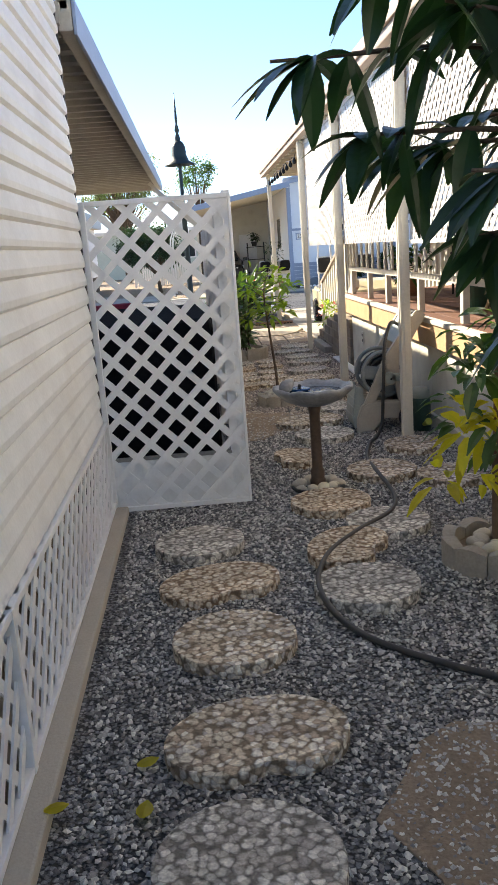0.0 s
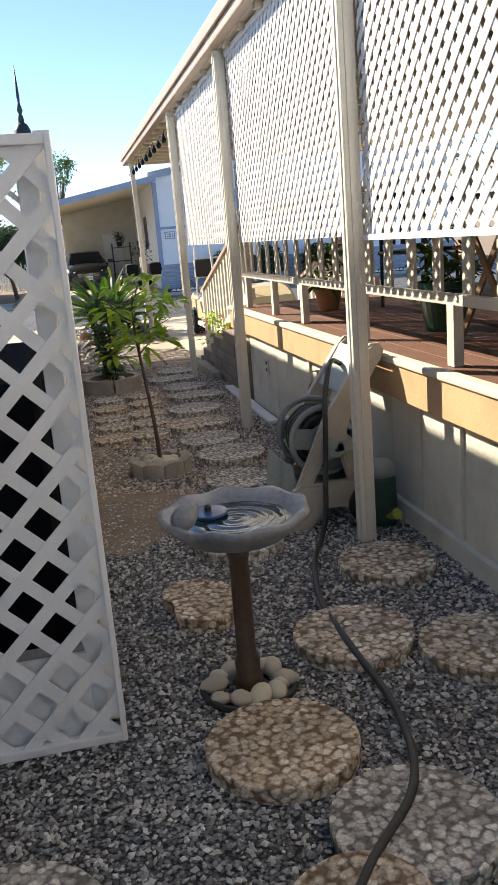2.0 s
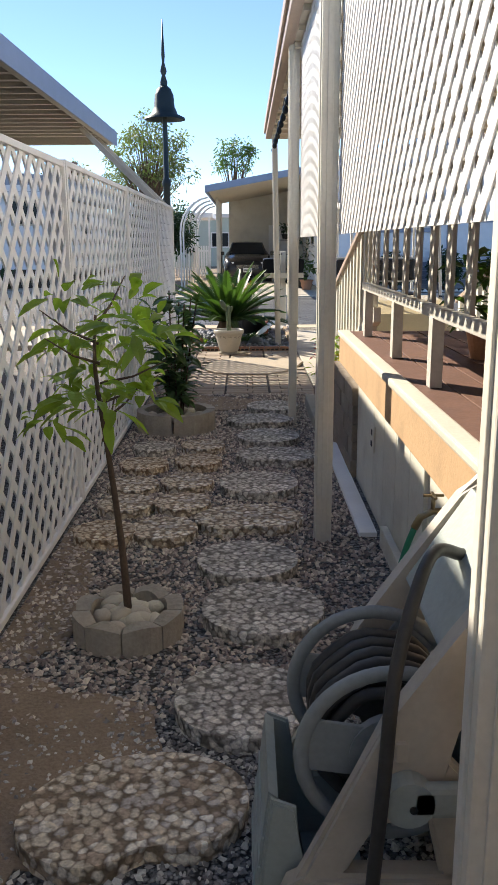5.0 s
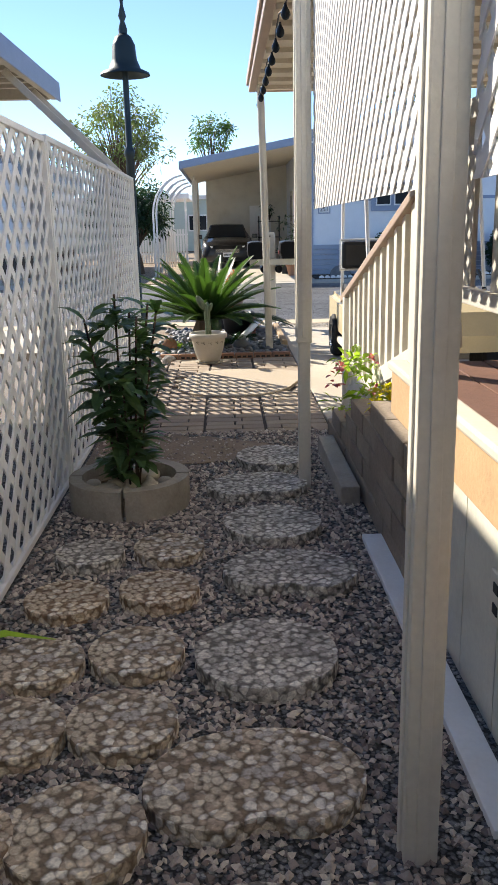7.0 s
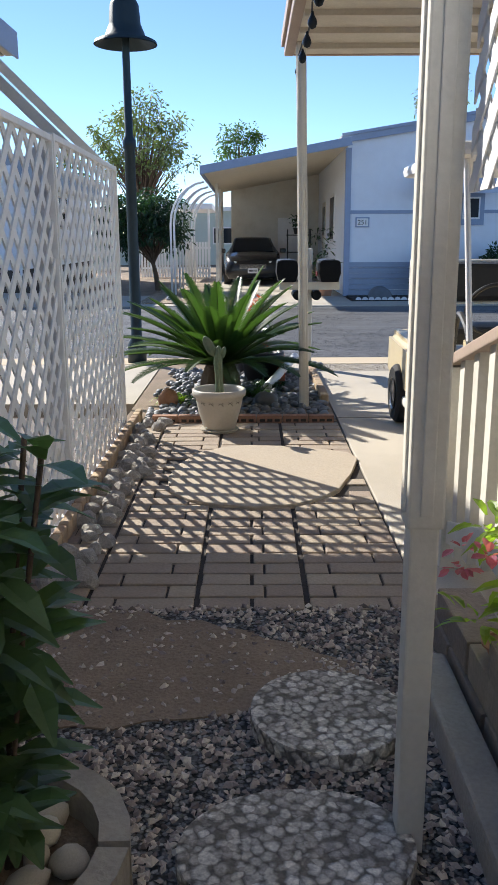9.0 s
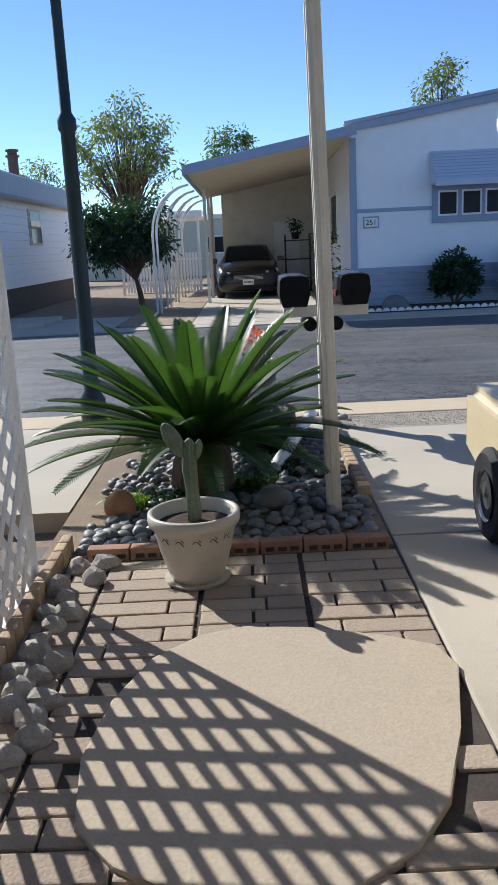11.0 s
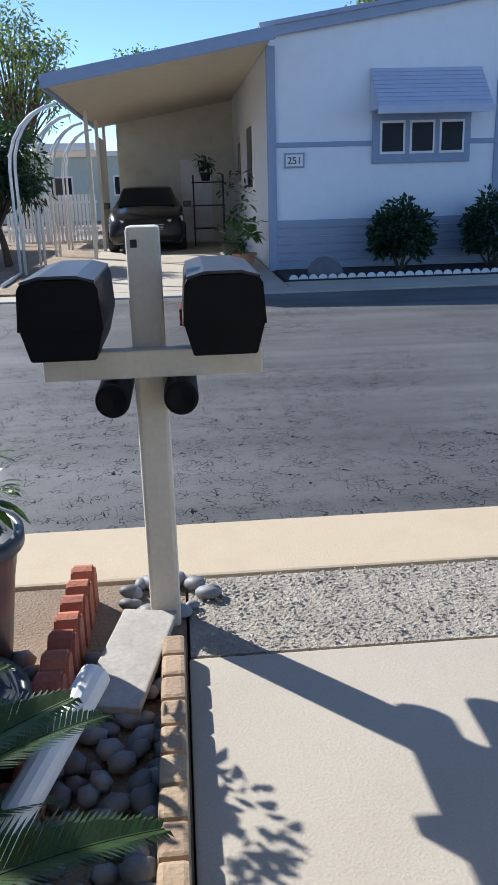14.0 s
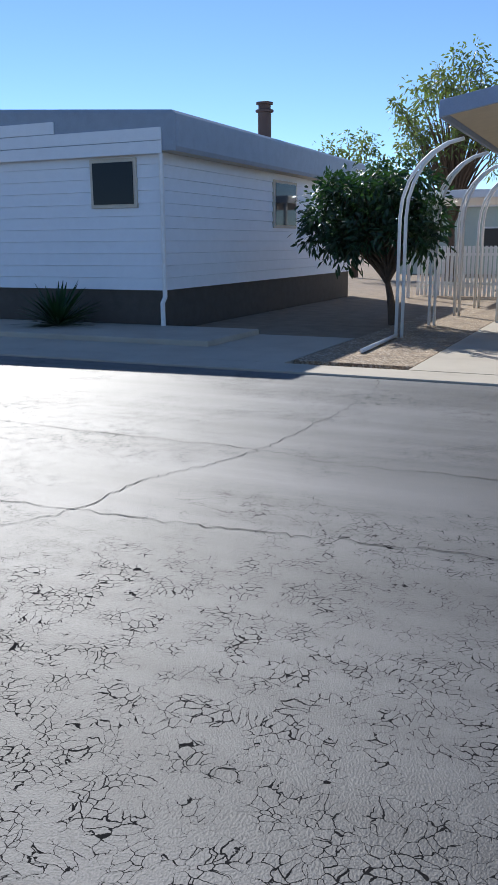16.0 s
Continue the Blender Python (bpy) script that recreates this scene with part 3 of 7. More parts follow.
for k, (y0, y1) in enumerate(bays):
    lattice("screen_lattice", "white privacy lattice hung between the porch posts", y1 - y0, 1.33, (3.4, y0, 1.475), 90, 0.066, 0.036, 0.0, "porch screens", thick=0.004)
    bm = boxbm(3.385, 3.41, y0, y1, 2.8, 2.84)
    if k < 2:
        box(bm, 3.378, 3.415, y0, y1, 1.455, 1.48)
    struct("screen_rail", bm, M["white_vinyl"], "white rail holding the lattice")
# railing along the deck
t = thing("porch_railing", "pale grey wooden porch railing with flat balusters", "railing")
rail_m = mat("rail_paint", (0.55, 0.52, 0.46), rough=0.65, var=0.12, bump=0.15, dirt=(0.3, 0.26, 0.2), dirt_amt=0.4, dirt_scale=5)
part("bottom_rail", boxbm(3.72, 3.76, -4, 10.1, 1.14, 1.19, bevel=0.004), rail_m, t)
part("top_rail", boxbm(3.7, 3.78, -4, 10.1, 1.7, 1.76, bevel=0.004), rail_m, t)
for k in range(46):
    y = -3.9 + 0.305 * k
    part("baluster", boxbm(3.762, 3.78, y - 0.045, y + 0.045, 1.16, 1.72, bevel=0.003), rail_m, t)
for y in (-2.4, -1.2, 0.0, 1.2, 2.3, 3.4, 4.5, 5.63, 6.82, 8.05, 8.93, 9.93):
    part("foot_post", boxbm(3.715, 3.765, y - 0.035, y + 0.035, 0.86, 1.145, bevel=0.003), rail_m, t)
# stairs
t = thing("porch_stairs", "tan wooden porch steps with a sloping cream handrail", "stairs")
for k in range(4):
    part("step", boxbm(3.95, 5.1, 10.27 + 0.28 * k, 10.56 + 0.28 * k, 0, 0.66 - 0.17 * k, bevel=0.01), M["deck_brown"], t)
for x in (3.84, 5.15):
    bm = bmesh.new()
    beam(bm, (x, 10.1, 1.75), (x, 13.2, 0.85), 0.09, 0.045, bevel=0.006)
    part("handrail", bm, M["roof_trim"], t, "brown handrail")
    bm = bmesh.new()
    beam(bm, (x, 10.2, 0.97), (x, 13.0, 0.16), 0.05, 0.1, bevel=0.005)
    part("stringer", bm, M["cream_paint"], t)
    for k in range(14):
        y = 10.35 + 0.195 * k
        zt = 1.75 - (y - 10.1) * 0.29
        part("baluster", boxbm(x - 0.02, x + 0.02, y - 0.035, y + 0.035, max(0.0, zt - 0.85), zt, bevel=0.003), M["cream_paint"], t)
    part("newel", boxbm(x - 0.045, x + 0.045, 12.98, 13.07, 0, 0.88, bevel=0.005), M["cream_paint"], t)
# block planter beside the stairs
t = thing("block_planter", "planter wall of brown stacked concrete blocks", "planter")
rng = random.Random(3)
for r in range(6):
    for k in range(8):
        y = 9.68 + 0.4 * k - (0.2 if r % 2 else 0.0)
        ya, yb = max(y, 9.68), min(y + 0.392, 12.5)
        h = 0.63 - 0.23 * max(0.0, 0.5 * (ya + yb) - 10.3)
        if yb - ya < 0.1 or r * 0.115 + 0.06 > h:
            continue
        part("block", boxbm(3.62 + rng.uniform(-0.006, 0.006), 3.76, ya, yb, r * 0.115, r * 0.115 + 0.11, bevel=0.008), M["block"], t)
part("soil_fill", boxbm(3.76, 3.78, 10.3, 12.0, 0.0, 0.25), M["soil"], t)
single("timber_edging", boxbm(3.5, 3.6, 10.98, 12.05, -0.01, 0.1, bevel=0.012), M["planter_grey"], "weathered grey timber edging on the gravel", "edging")
single("loose_board", boxbm(-0.045, 0.045, -0.95, 0.95, 0.004, 0.03, bevel=0.004), M["white_vinyl"], "loose white painted board lying along the skirting", "board", at=(3.575, 9.55, 0.0))

# ---- stepping stones ----
AGG = {
    "tan": M["aggregate"],
    "grey": cell_mat("aggregate_grey", [(0.58, 0.54, 0.46), (0.69, 0.65, 0.57), (0.43, 0.39, 0.34), (0.77, 0.73, 0.65), (0.49, 0.45, 0.39)], 38, dist=0.006, mortar=(0.19, 0.17, 0.14)),
    "rust": cell_mat("aggregate_rust", [(0.63, 0.52, 0.37), (0.71, 0.6, 0.45), (0.51, 0.4, 0.28), (0.77, 0.69, 0.56), (0.57, 0.48, 0.36)], 38, dist=0.006, mortar=(0.22, 0.14, 0.08)),
}


def stepping_stone(x, y, d, kind, shape="round", rz=0.0):
    bm = bmesh.new()
    rng = random.Random(int(x * 1000 + y * 77))
    ol = []
    n = 40
    for k in range(n):
        a = 2 * math.pi * k / n
        if shape == "round":
            r = d / 2 * (1 + 0.012 * math.sin(2 * a + x) + rng.uniform(-0.008, 0.008))
        else:
            # bean: waist bitten into one long side
            r = d / 2 * (1 + 0.1 * math.cos(2 * a)) * (1 - 0.3 * math.exp(-(((a - 1.5 * math.pi) / 0.38) ** 2)))
        ol.append((r * math.cos(a), r * math.sin(a) * (1 if shape == "round" else 0.88)))
    prism(bm, ol, -0.02, 0.05, bevel=0.007)
    lab = {"tan": "tan", "grey": "grey", "rust": "rusty brown"}[kind]
    lab = f"{'bean shaped' if shape != 'round' else 'round'} {lab} exposed pebble stepping stone in gravel"
    single("stepping_stone", bm, AGG[kind], lab, "stepping stone", "path stones", at=(x, y, rng.uniform(-0.004, 0.006)), rz=rz)


for x, y, d, k in (
    (1.72, 3.78, 0.46, "grey"), (1.85, 2.65, 0.48, "tan"), (1.83, 1.45, 0.48, "grey"), (2.49, 4.28, 0.46, "rust"), (2.73, 3.85, 0.44, "grey"), (2.45, 3.04, 0.46, "grey"),
    (2.72, 6.0, 0.46, "grey"), (2.92, 4.85, 0.45, "tan"), (3.3, 5.46, 0.44, "tan"), (3.32, 4.62, 0.44, "tan"), (2.96, 7.04, 0.44, "grey"), (3.03, 7.7, 0.48, "grey"),
    (2.97, 8.23, 0.46, "grey"), (3.04, 9.43, 0.47, "grey"), (3.13, 10.66, 0.46, "grey"), (3.2, 11.8, 0.45, "grey"),
    (2.61, 9.08, 0.32, "tan"), (2.61, 9.48, 0.32, "tan"), (2.65, 9.95, 0.31, "rust"), (2.66, 10.39, 0.31, "tan"), (2.3, 9.9, 0.32, "rust"), (2.32, 10.34, 0.3, "grey"),
    (2.29, 9.43, 0.31, "tan"), (2.3, 9.05, 0.31, "tan"), (2.55, 8.64, 0.34, "tan"), (2.26, 8.6, 0.31, "rust"),
):
    stepping_stone(x, y, d, k)
for x, y, d, k, rz in ((1.89, 1.99, 0.53, "tan", 8), (1.81, 3.23, 0.51, "rust", 15), (2.46, 3.54, 0.48, "rust", 60), (2.42, 5.36, 0.4, "rust", -80), (2.68, 6.54, 0.54, "tan", 15), (2.98, 8.8, 0.52, "tan", 5), (3.17, 10.09, 0.5, "grey", -8), (3.08, 11.24, 0.5, "grey", 5)):
    stepping_stone(x, y, d, k, "bean", rz)

# ---- hose on the ground ----
hose_m = mat("hose_rubber", (0.045, 0.042, 0.038), rough=0.5, var=0.25, bump=0.1)
bm = bmesh.new()
tube(bm, spline([(3.9, 1.75, 0.02), (3.1, 2.0, 0.02), (2.7, 2.25, 0.02), (2.35, 2.62, 0.02), (2.24, 3.0, 0.05), (2.33, 3.4, 0.05), (2.55, 3.72, 0.05), (2.78, 3.98, 0.05), (2.88, 4.35, 0.03), (2.87, 4.75, 0.055), (2.9, 5.2, 0.03), (3.0, 5.6, 0.03), (3.12, 5.88, 0.02), (3.185, 6.0, 0.1), (3.2, 6.01, 0.3), (3.215, 6.02, 0.5), (3.235, 6.06, 0.68), (3.285, 6.15, 0.8), (3.34, 6.24, 0.85), (3.41, 6.3, 0.82)], 10), 0.0135, 8)
single("garden_hose", bm, hose_m, "dark grey rubber garden hose winding over the stones", "hose", smooth=True)

# ---- bird bath ----
t = thing("bird_bath", "weathered grey bird bath on a brown pole", "bird bath", (2.475, 4.67, 0))
bath_m = mat("bath_resin", (0.2, 0.21, 0.23), rough=0.5, var=0.35, scale=5, fine=50, bump=0.25, dirt=(0.4, 0.39, 0.37), dirt_amt=0.6, dirt_scale=5)
bm = bmesh.new()
prof = [(0.05, 0.56), (0.12, 0.57), (0.21, 0.6), (0.275, 0.645), (0.3, 0.668), (0.298, 0.684), (0.275, 0.686), (0.235, 0.662), (0.2, 0.635), (0.12, 0.618), (0.0001, 0.612)]
rings(bm, [(r * 0.82, z - 0.026) for r, z in prof], 48, m=None)
for v in bm.verts:
    a = math.atan2(v.co.y, v.co.x)
    r = v.co.xy.length
    if r > 0.18:
        f = 1 + 0.018 * math.sin(9 * a) * (r - 0.165) / 0.08 + 0.012 * noise.noise(v.co * 9)
        v.co.x, v.co.y = v.co.x * f, v.co.y * f
        v.co.z += 0.006 * math.sin(9 * a + 1)
part("bowl", bm, bath_m, t, "grey scalloped bowl", smooth=True)
bm = bmesh.new()
rings(bm, [(0.186, 0.624), (0.0001, 0.625)], 40, cap1=False, cap0=False)
water = bpy.data.materials.new("water")
water.use_nodes = True
wp = water.node_tree.nodes["Principled BSDF"]
wp.inputs["Base Color"].default_value = (0.03, 0.05, 0.06, 1)
wp.inputs["Roughness"].default_value = 0.03
wnz = water.node_tree.nodes.new("ShaderNodeTexWave")
wnz.wave_type = "RINGS"
wnz.rings_direction = "Z"
wnz.inputs["Scale"].default_value, wnz.inputs["Distortion"].default_value, wnz.inputs["Detail"].default_value = 6, 3.0, 2
wtc = water.node_tree.nodes.new("ShaderNodeTexCoord")
water.node_tree.links.new(wtc.outputs["Object"], wnz.inputs["Vector"])
wb = water.node_tree.nodes.new("ShaderNodeBump")
wb.inputs["Strength"].default_value, wb.inputs["Distance"].default_value = 0.25, 0.01
water.node_tree.links.new(wnz.outputs["Fac"], wb.inputs["Height"])
water.node_tree.links.new(wb.outputs[0], wp.inputs["Normal"])
part("water", bm, water, t, "clear rippled water")
brown = mat("bath_pole", (0.1, 0.065, 0.045), rough=0.45, metal=0.3, var=0.3, scale=9, bump=0.2)
bm = bmesh.new()
rings(bm, [(0.05, 0.0), (0.05, 0.06), (0.042, 0.075), (0.045, 0.12), (0.034, 0.14), (0.033, 0.48), (0.045, 0.537)], 20)
part("pole", bm, brown, t, "brown metal pole", smooth=True)
t2 = thing("solar_fountain", "round blue floating solar fountain with a nozzle", "fountain", (2.4, 4.745, 0.626))
bm = bmesh.new()
rings(bm, [(0.062, 0.0), (0.066, 0.007), (0.064, 0.013), (0.0001, 0.014)], 32)
part("panel", bm, mat("solar_blue", (0.03, 0.08, 0.2), rough=0.15, var=0.2, bump=0.0), t2, smooth=False)
bm = bmesh.new()
rings(bm, [(0.012, 0.0), (0.012, 0.028), (0.006, 0.035)], 12)
part("nozzle", bm, M["dark"], t2)
bm = pebble(random.Random(5), 0.06, 0.035, 0.04)
for v in bm.verts:
    v.co.z += 0.02 * max(0, v.co.x / 0.06) ** 2 + 0.0
single("bird_ornament", bm, bath_m, "small grey stone bird ornament on the bath rim", "ornament", smooth=True, at=(2.3, 4.6, 0.675), rz=40)


def ring_of_stones(cx, cy, r, count, seed, m, label, group, size=0.05, z=0.03, fill=False):
    rng = random.Random(seed)
    protos = [pebble(rng, 1.0, 0.75, 0.6) for _ in range(4)]
    meshes = []
    for p in protos:
        me = bpy.data.meshes.new("stone")
        p.to_mesh(me)
        p.free()
        for f in me.polygons:
            f.use_smooth = True
        me.materials.append(m)
        meshes.append(me)
    for k in range(count):
        a = 2 * math.pi * k / count + rng.uniform(-0.2, 0.2)
        rr = r * math.sqrt(rng.random()) if fill else r * rng.uniform(0.85, 1.1)
        s = size * rng.uniform(0.7, 1.25)
        ob = new("stone", rng.choice(meshes))
        ob.matrix_basis = pose(cx + rr * math.cos(a), cy + rr * math.sin(a), z + s * 0.35, rng.uniform(-12, 12), rng.uniform(-12, 12), rng.uniform(0, 360)) @ Matrix.Diagonal((s, s, s, 1))
        tagged(ob, label, "stone", group)


ring_of_stones(2.475, 4.67, 0.12, 12, 11, M["pale_stone"], "smooth pale river stone round the bird bath foot", "bath stones", 0.045, 0.015)
bm = bmesh.new()
tube(bm, [(0.16 * math.cos(2 * math.pi * k / 32), 0.16 * math.sin(2 * math.pi * k / 32), 0.02) for k in range(33)], 0.012, 6, caps=False)
single("edging_ring", bm, M["dark"], "dark plastic ring holding the stones", "edging", at=(2.475, 4.67, 0))

# ---- leaves, crowns ----


def blade(bm, base, d, side, L, W, droop=0.3, n=4, fold=0.25, tipn=1.4):
    """A pointed leaf: two rows of quads with a fold along the rib."""
    d, side = d.normalized(), side.normalized()
    up = side.cross(d).normalized()
    prev = None
    for k in range(n + 1):
        s = k / n
        w = W / 2 * max(0.02, math.sin(math.pi * min(1, s * 0.92 + 0.06)) ** 0.8)
        c = base + d * L * s - Vector((0, 0, 1)) * droop * L * s * s
        row = [bm.verts.new(c - side * w + up * fold * w), bm.verts.new(c), bm.verts.new(c + side * w + up * fold * w)]
        if prev:
            bm.faces.new((prev[0], prev[1], row[1], row[0]))
            bm.faces.new((prev[1], prev[2], row[2], row[1]))
        prev = row


def rand_dir(rng, zmin=-1, zmax=1):
    a, z = rng.uniform(0, 2 * math.pi), rng.uniform(zmin, zmax)
    s = math.sqrt(max(0, 1 - z * z))
    return Vector((s * math.cos(a), s * math.sin(a), z))


def leaf_crown(rng, centers, per, L, W, droop=0.4, flat=0.5):
    bm = bmesh.new()
    for c, r in centers:
        for _ in range(per):
            d = rand_dir(rng, -0.4, 0.9)
            p = Vector(c) + d * r * rng.uniform(0.2, 1.0)
            side = d.cross(Vector((0, 0, 1)) + rand_dir(rng) * flat)
            if side.length < 0.05:
                continue
            s = rng.uniform(0.65, 1.15)
            blade(bm, p, d + rand_dir(rng) * 0.4, side, L * s, W * s, droop, 3)
    return bm


bark = mat("bark", (0.11, 0.075, 0.05), rough=0.9, var=0.3, scale=14, fine=70, bump=0.6)
lime = leaf_mat("leaf_lime", (0.18, 0.25, 0.045), 0.55)
yellow = leaf_mat("leaf_yellow", (0.42, 0.36, 0.03), 0.5)
deep = leaf_mat("leaf_deep", (0.02, 0.05, 0.02), 0.25, rough=0.3)
mid = leaf_mat("leaf_mid", (0.05, 0.1, 0.03), 0.35)


def ring_planter(x, y, r, h, blocks, label, scallop=True):
    t = thing("ring_planter", label, "planter", (x, y, 0))
    for k in range(blocks):
        bm = bmesh.new()
        a0, a1 = 2 * math.pi * (k + 0.02) / blocks, 2 * math.pi * (k + 0.98) / blocks
        n = 6
        for j in range(n):
            b0, b1 = a0 + (a1 - a0) * j / n, a0 + (a1 - a0) * (j + 1) / n
            s0, s1 = (math.sin(math.pi * j / n), math.sin(math.pi * (j + 1) / n)) if scallop else (1, 1)
            q = []
            for b, s in ((b0, s0), (b1, s1)):
                for rr in (r - 0.055, r + 0.012 * s):
                    for zz in (-0.02, h * (0.82 + 0.18 * s)):
                        q.append(bm.verts.new((rr * math.cos(b), rr * math.sin(b), zz)))
            i0, i0t, o0, o0t, i1, i1t, o1, o1t = q
            for f in ((i0, i1, i1t, i0t), (o0, o0t, o1t, o1), (i0t, i1t, o1t, o0t), (i0, o0, o1, i1)):
                bm.faces.new(f)
            if j == 0:
                bm.faces.new((i0, i0t, o0t, o0))
            if j == n - 1:
                bm.faces.new((i1, o1, o1t, i1t))
        bmesh.ops.remove_doubles(bm, verts=bm.verts, dist=0.0005)
        part("block", bm, M["planter_grey"], t)
    bm = bmesh.new()
    rings(bm, [(r - 0.05, -0.01), (r - 0.05, h * 0.45), (0.0001, h * 0.5)], 24)
    part("soil_fill", bm, M["soil"], t)
    return t


ring_planter(2.52, 7.6, 0.2, 0.11, 8, "small ring of grey scalloped edging blocks with stones")
ring_of_stones(2.52, 7.6, 0.12, 16, 21, M["pale_stone"], "smooth pale stone inside the ring planter", "planter stones", 0.045, 0.06, True)
ring_planter(2.41, 11.12, 0.3, 0.16, 4, "round grey concrete tree ring round a bush", scallop=False)
ring_of_stones(2.41, 11.12, 0.19, 22, 22, M["pale_stone"], "smooth pale stone inside the tree ring", "planter stones", 0.05, 0.09, True)
ring_planter(3.12, 3.28, 0.25, 0.13, 9, "ring of grey scalloped edging blocks round a young tree")
ring_of_stones(3.12, 3.28, 0.15, 14, 23, M["pale_stone"], "white rounded stone inside the ring planter", "planter stones", 0.05, 0.07, True)

# young tree in the small ring
rng = random.Random(8)
t = thing("young_tree", "thin young tree with light green leaves", "tree", (2.52, 7.6, 0.05))
bm = bmesh.new()
tube(bm, spline([(0, 0, 0), (-0.015, 0.0, 0.3), (-0.05, 0.01, 0.65), (-0.08, 0.0, 0.95), (-0.07, 0.0, 1.15)]), [0.016 - 0.00035 * k for k in range(33)], 8)
for a in range(7):
    d = rand_dir(rng, 0.1, 0.6)
    z = 0.7 + 0.07 * a
    tube(bm, [(-0.065, 0, z), Vector((-0.065, 0, z)) + d * 0.12, Vector((-0.065, 0, z + 0.03)) + d * 0.24], [0.006, 0.004, 0.002], 5)
part("trunk", bm, bark, t, smooth=True)
cs = [((-0.07 + rng.uniform(-0.2, 0.22), rng.uniform(-0.18, 0.18), rng.uniform(0.78, 1.25)), 0.1) for _ in range(16)]
part("crown", leaf_crown(rng, cs, 13, 0.11, 0.045), lime, t)

# dark bush in the tree ring
t = thing("leafy_bush", "dark green upright bush with pointed leaves", "bush", (2.41, 11.12, 0.1))
bm = bmesh.new()
tops = []
for k in range(9):
    a = 2 * math.pi * k / 9
    b = Vector((0.05 * math.cos(a), 0.05 * math.sin(a), 0))
    e = Vector((rng.uniform(0.08, 0.2) * math.cos(a), rng.uniform(0.08, 0.2) * math.sin(a), rng.uniform(0.55, 0.98)))
    tube(bm, spline([b, b.lerp(e, 0.5) + Vector((0, 0, 0.05)), e], 5), 0.006, 5)
    tops.append((b, e))
part("stem", bm, bark, t, smooth=True)
bm = bmesh.new()
for b, e in tops:
    for j in range(44):
        s = rng.uniform(0.12, 1.0)
        p = b.lerp(e, s)
        d = rand_dir(rng, -0.1, 0.75)
        blade(bm, p, d, d.cross(Vector((0.1, 0, 1))), rng.uniform(0.12, 0.2), 0.066, 0.35, 3)
part("foliage", bm, leaf_mat("leaf_bush", (0.075, 0.13, 0.06), 0.35, rough=0.4), t)

# young citrus with yellowing leaves
t = thing("citrus_sapling", "young citrus tree with yellow green leaves", "tree", (3.12, 3.28, 0.05))
bm = bmesh.new()
tube(bm, spline([(0, 0, 0), (0.0, 0.0, 0.5), (0.01, 0.0, 0.95), (0.02, 0, 1.2)]), [0.026 - 0.0005 * k for k in range(25)], 9)
part("trunk", bm, mat("stake_wood", (0.17, 0.11, 0.07), rough=0.85, var=0.25, bump=0.4), t, smooth=True)
for nm, m, cs, per in (
    ("crown", mid, [((rng.uniform(-0.2, 0.25), rng.uniform(-0.25, 0.1), rng.uniform(0.5, 1.15)), 0.1) for _ in range(14)], 9),
    ("yellow_leaves", yellow, [((rng.uniform(-0.36, 0.0), rng.uniform(-0.3, -0.1), rng.uniform(0.4, 0.72)), 0.08) for _ in range(8)], 8),
):
    part(nm, leaf_crown(rng, cs, per, 0.13, 0.055, 0.5), m, t)

# avocado tree whose branches reach over the path
t = thing("avocado_tree", "broad leaved tree with long dark glossy leaves", "tree", (3.3, 1.55, 0.0))
bm = bmesh.new()
tube(bm, spline([(0, 0, -0.05), (0.02, 0.02, 0.7), (-0.05, 0.05, 1.2), (-0.15, 0.1, 1.7), (-0.25, 0.1, 2.3)]), [0.035 - 0.0007 * k for k in range(33)], 9)
twigs = []
for b, e, zz in ((1.55, (-1.15, 0.12, 1.74), 0.06), (1.6, (-0.95, -0.1, 1.95), 0.08), (1.7, (-0.85, 0.2, 2.12), 0.08), (1.45, (-0.95, -0.25, 1.62), 0.05), (1.4, (-0.8, 0.25, 1.5), 0.05), (1.3, (-0.6, 0.05, 1.36), 0.05), (1.2, (-0.48, 0.25, 1.2), 0.04), (1.5, (-0.6, -0.3, 1.75), 0.08), (1.8, (-0.5, 0.1, 2.2), 0.06), (1.35, (-0.45, -0.25, 1.45), 0.05), (1.6, (-0.75, 0.4, 1.8), 0.06), (1.7, (-1.28, 0.1, 1.9), 0.08), (1.75, (-1.15, -0.1, 2.02), 0.08), (1.8, (-0.95, 0.15, 2.22), 0.08), (1.8, (-0.65, 0.3, 2.3), 0.06), (1.55, (-1.0, 0.3, 1.72), 0.06), (1.3, (-0.7, 0.2, 1.3), 0.05)):
    a = Vector((-0.03 - 0.1 * max(0, b - 1.2), 0.05, b))
    e = Vector(e)
    twigs.append((a, a.lerp(e, 0.55) + Vector((0, 0, zz)), e))
for w in twigs:
    pts = spline(w, 6)
    tube(bm, pts, [0.011 - 0.0006 * k for k in range(len(pts))], 6)
part("trunk", bm, bark, t, smooth=True)
bm = bmesh.new()
for w in twigs:
    pts = spline(w, 6)
    for j in range(26):
        s = 1 - rng.random() ** 1.6 * 0.6
        p = pts[min(len(pts) - 1, int(s * (len(pts) - 1)))]
        d = ((pts[-1] - pts[0]).normalized() * 0.6 + rand_dir(rng, -0.9, 0.2)).normalized()
        side = d.cross(Vector((0, 0, 1)) + rand_dir(rng) * 0.5)
        blade(bm, p, d, side, rng.uniform(0.13, 0.2), rng.uniform(0.045, 0.062), 0.4, 6, 0.2)
part("crown", bm, deep, t)

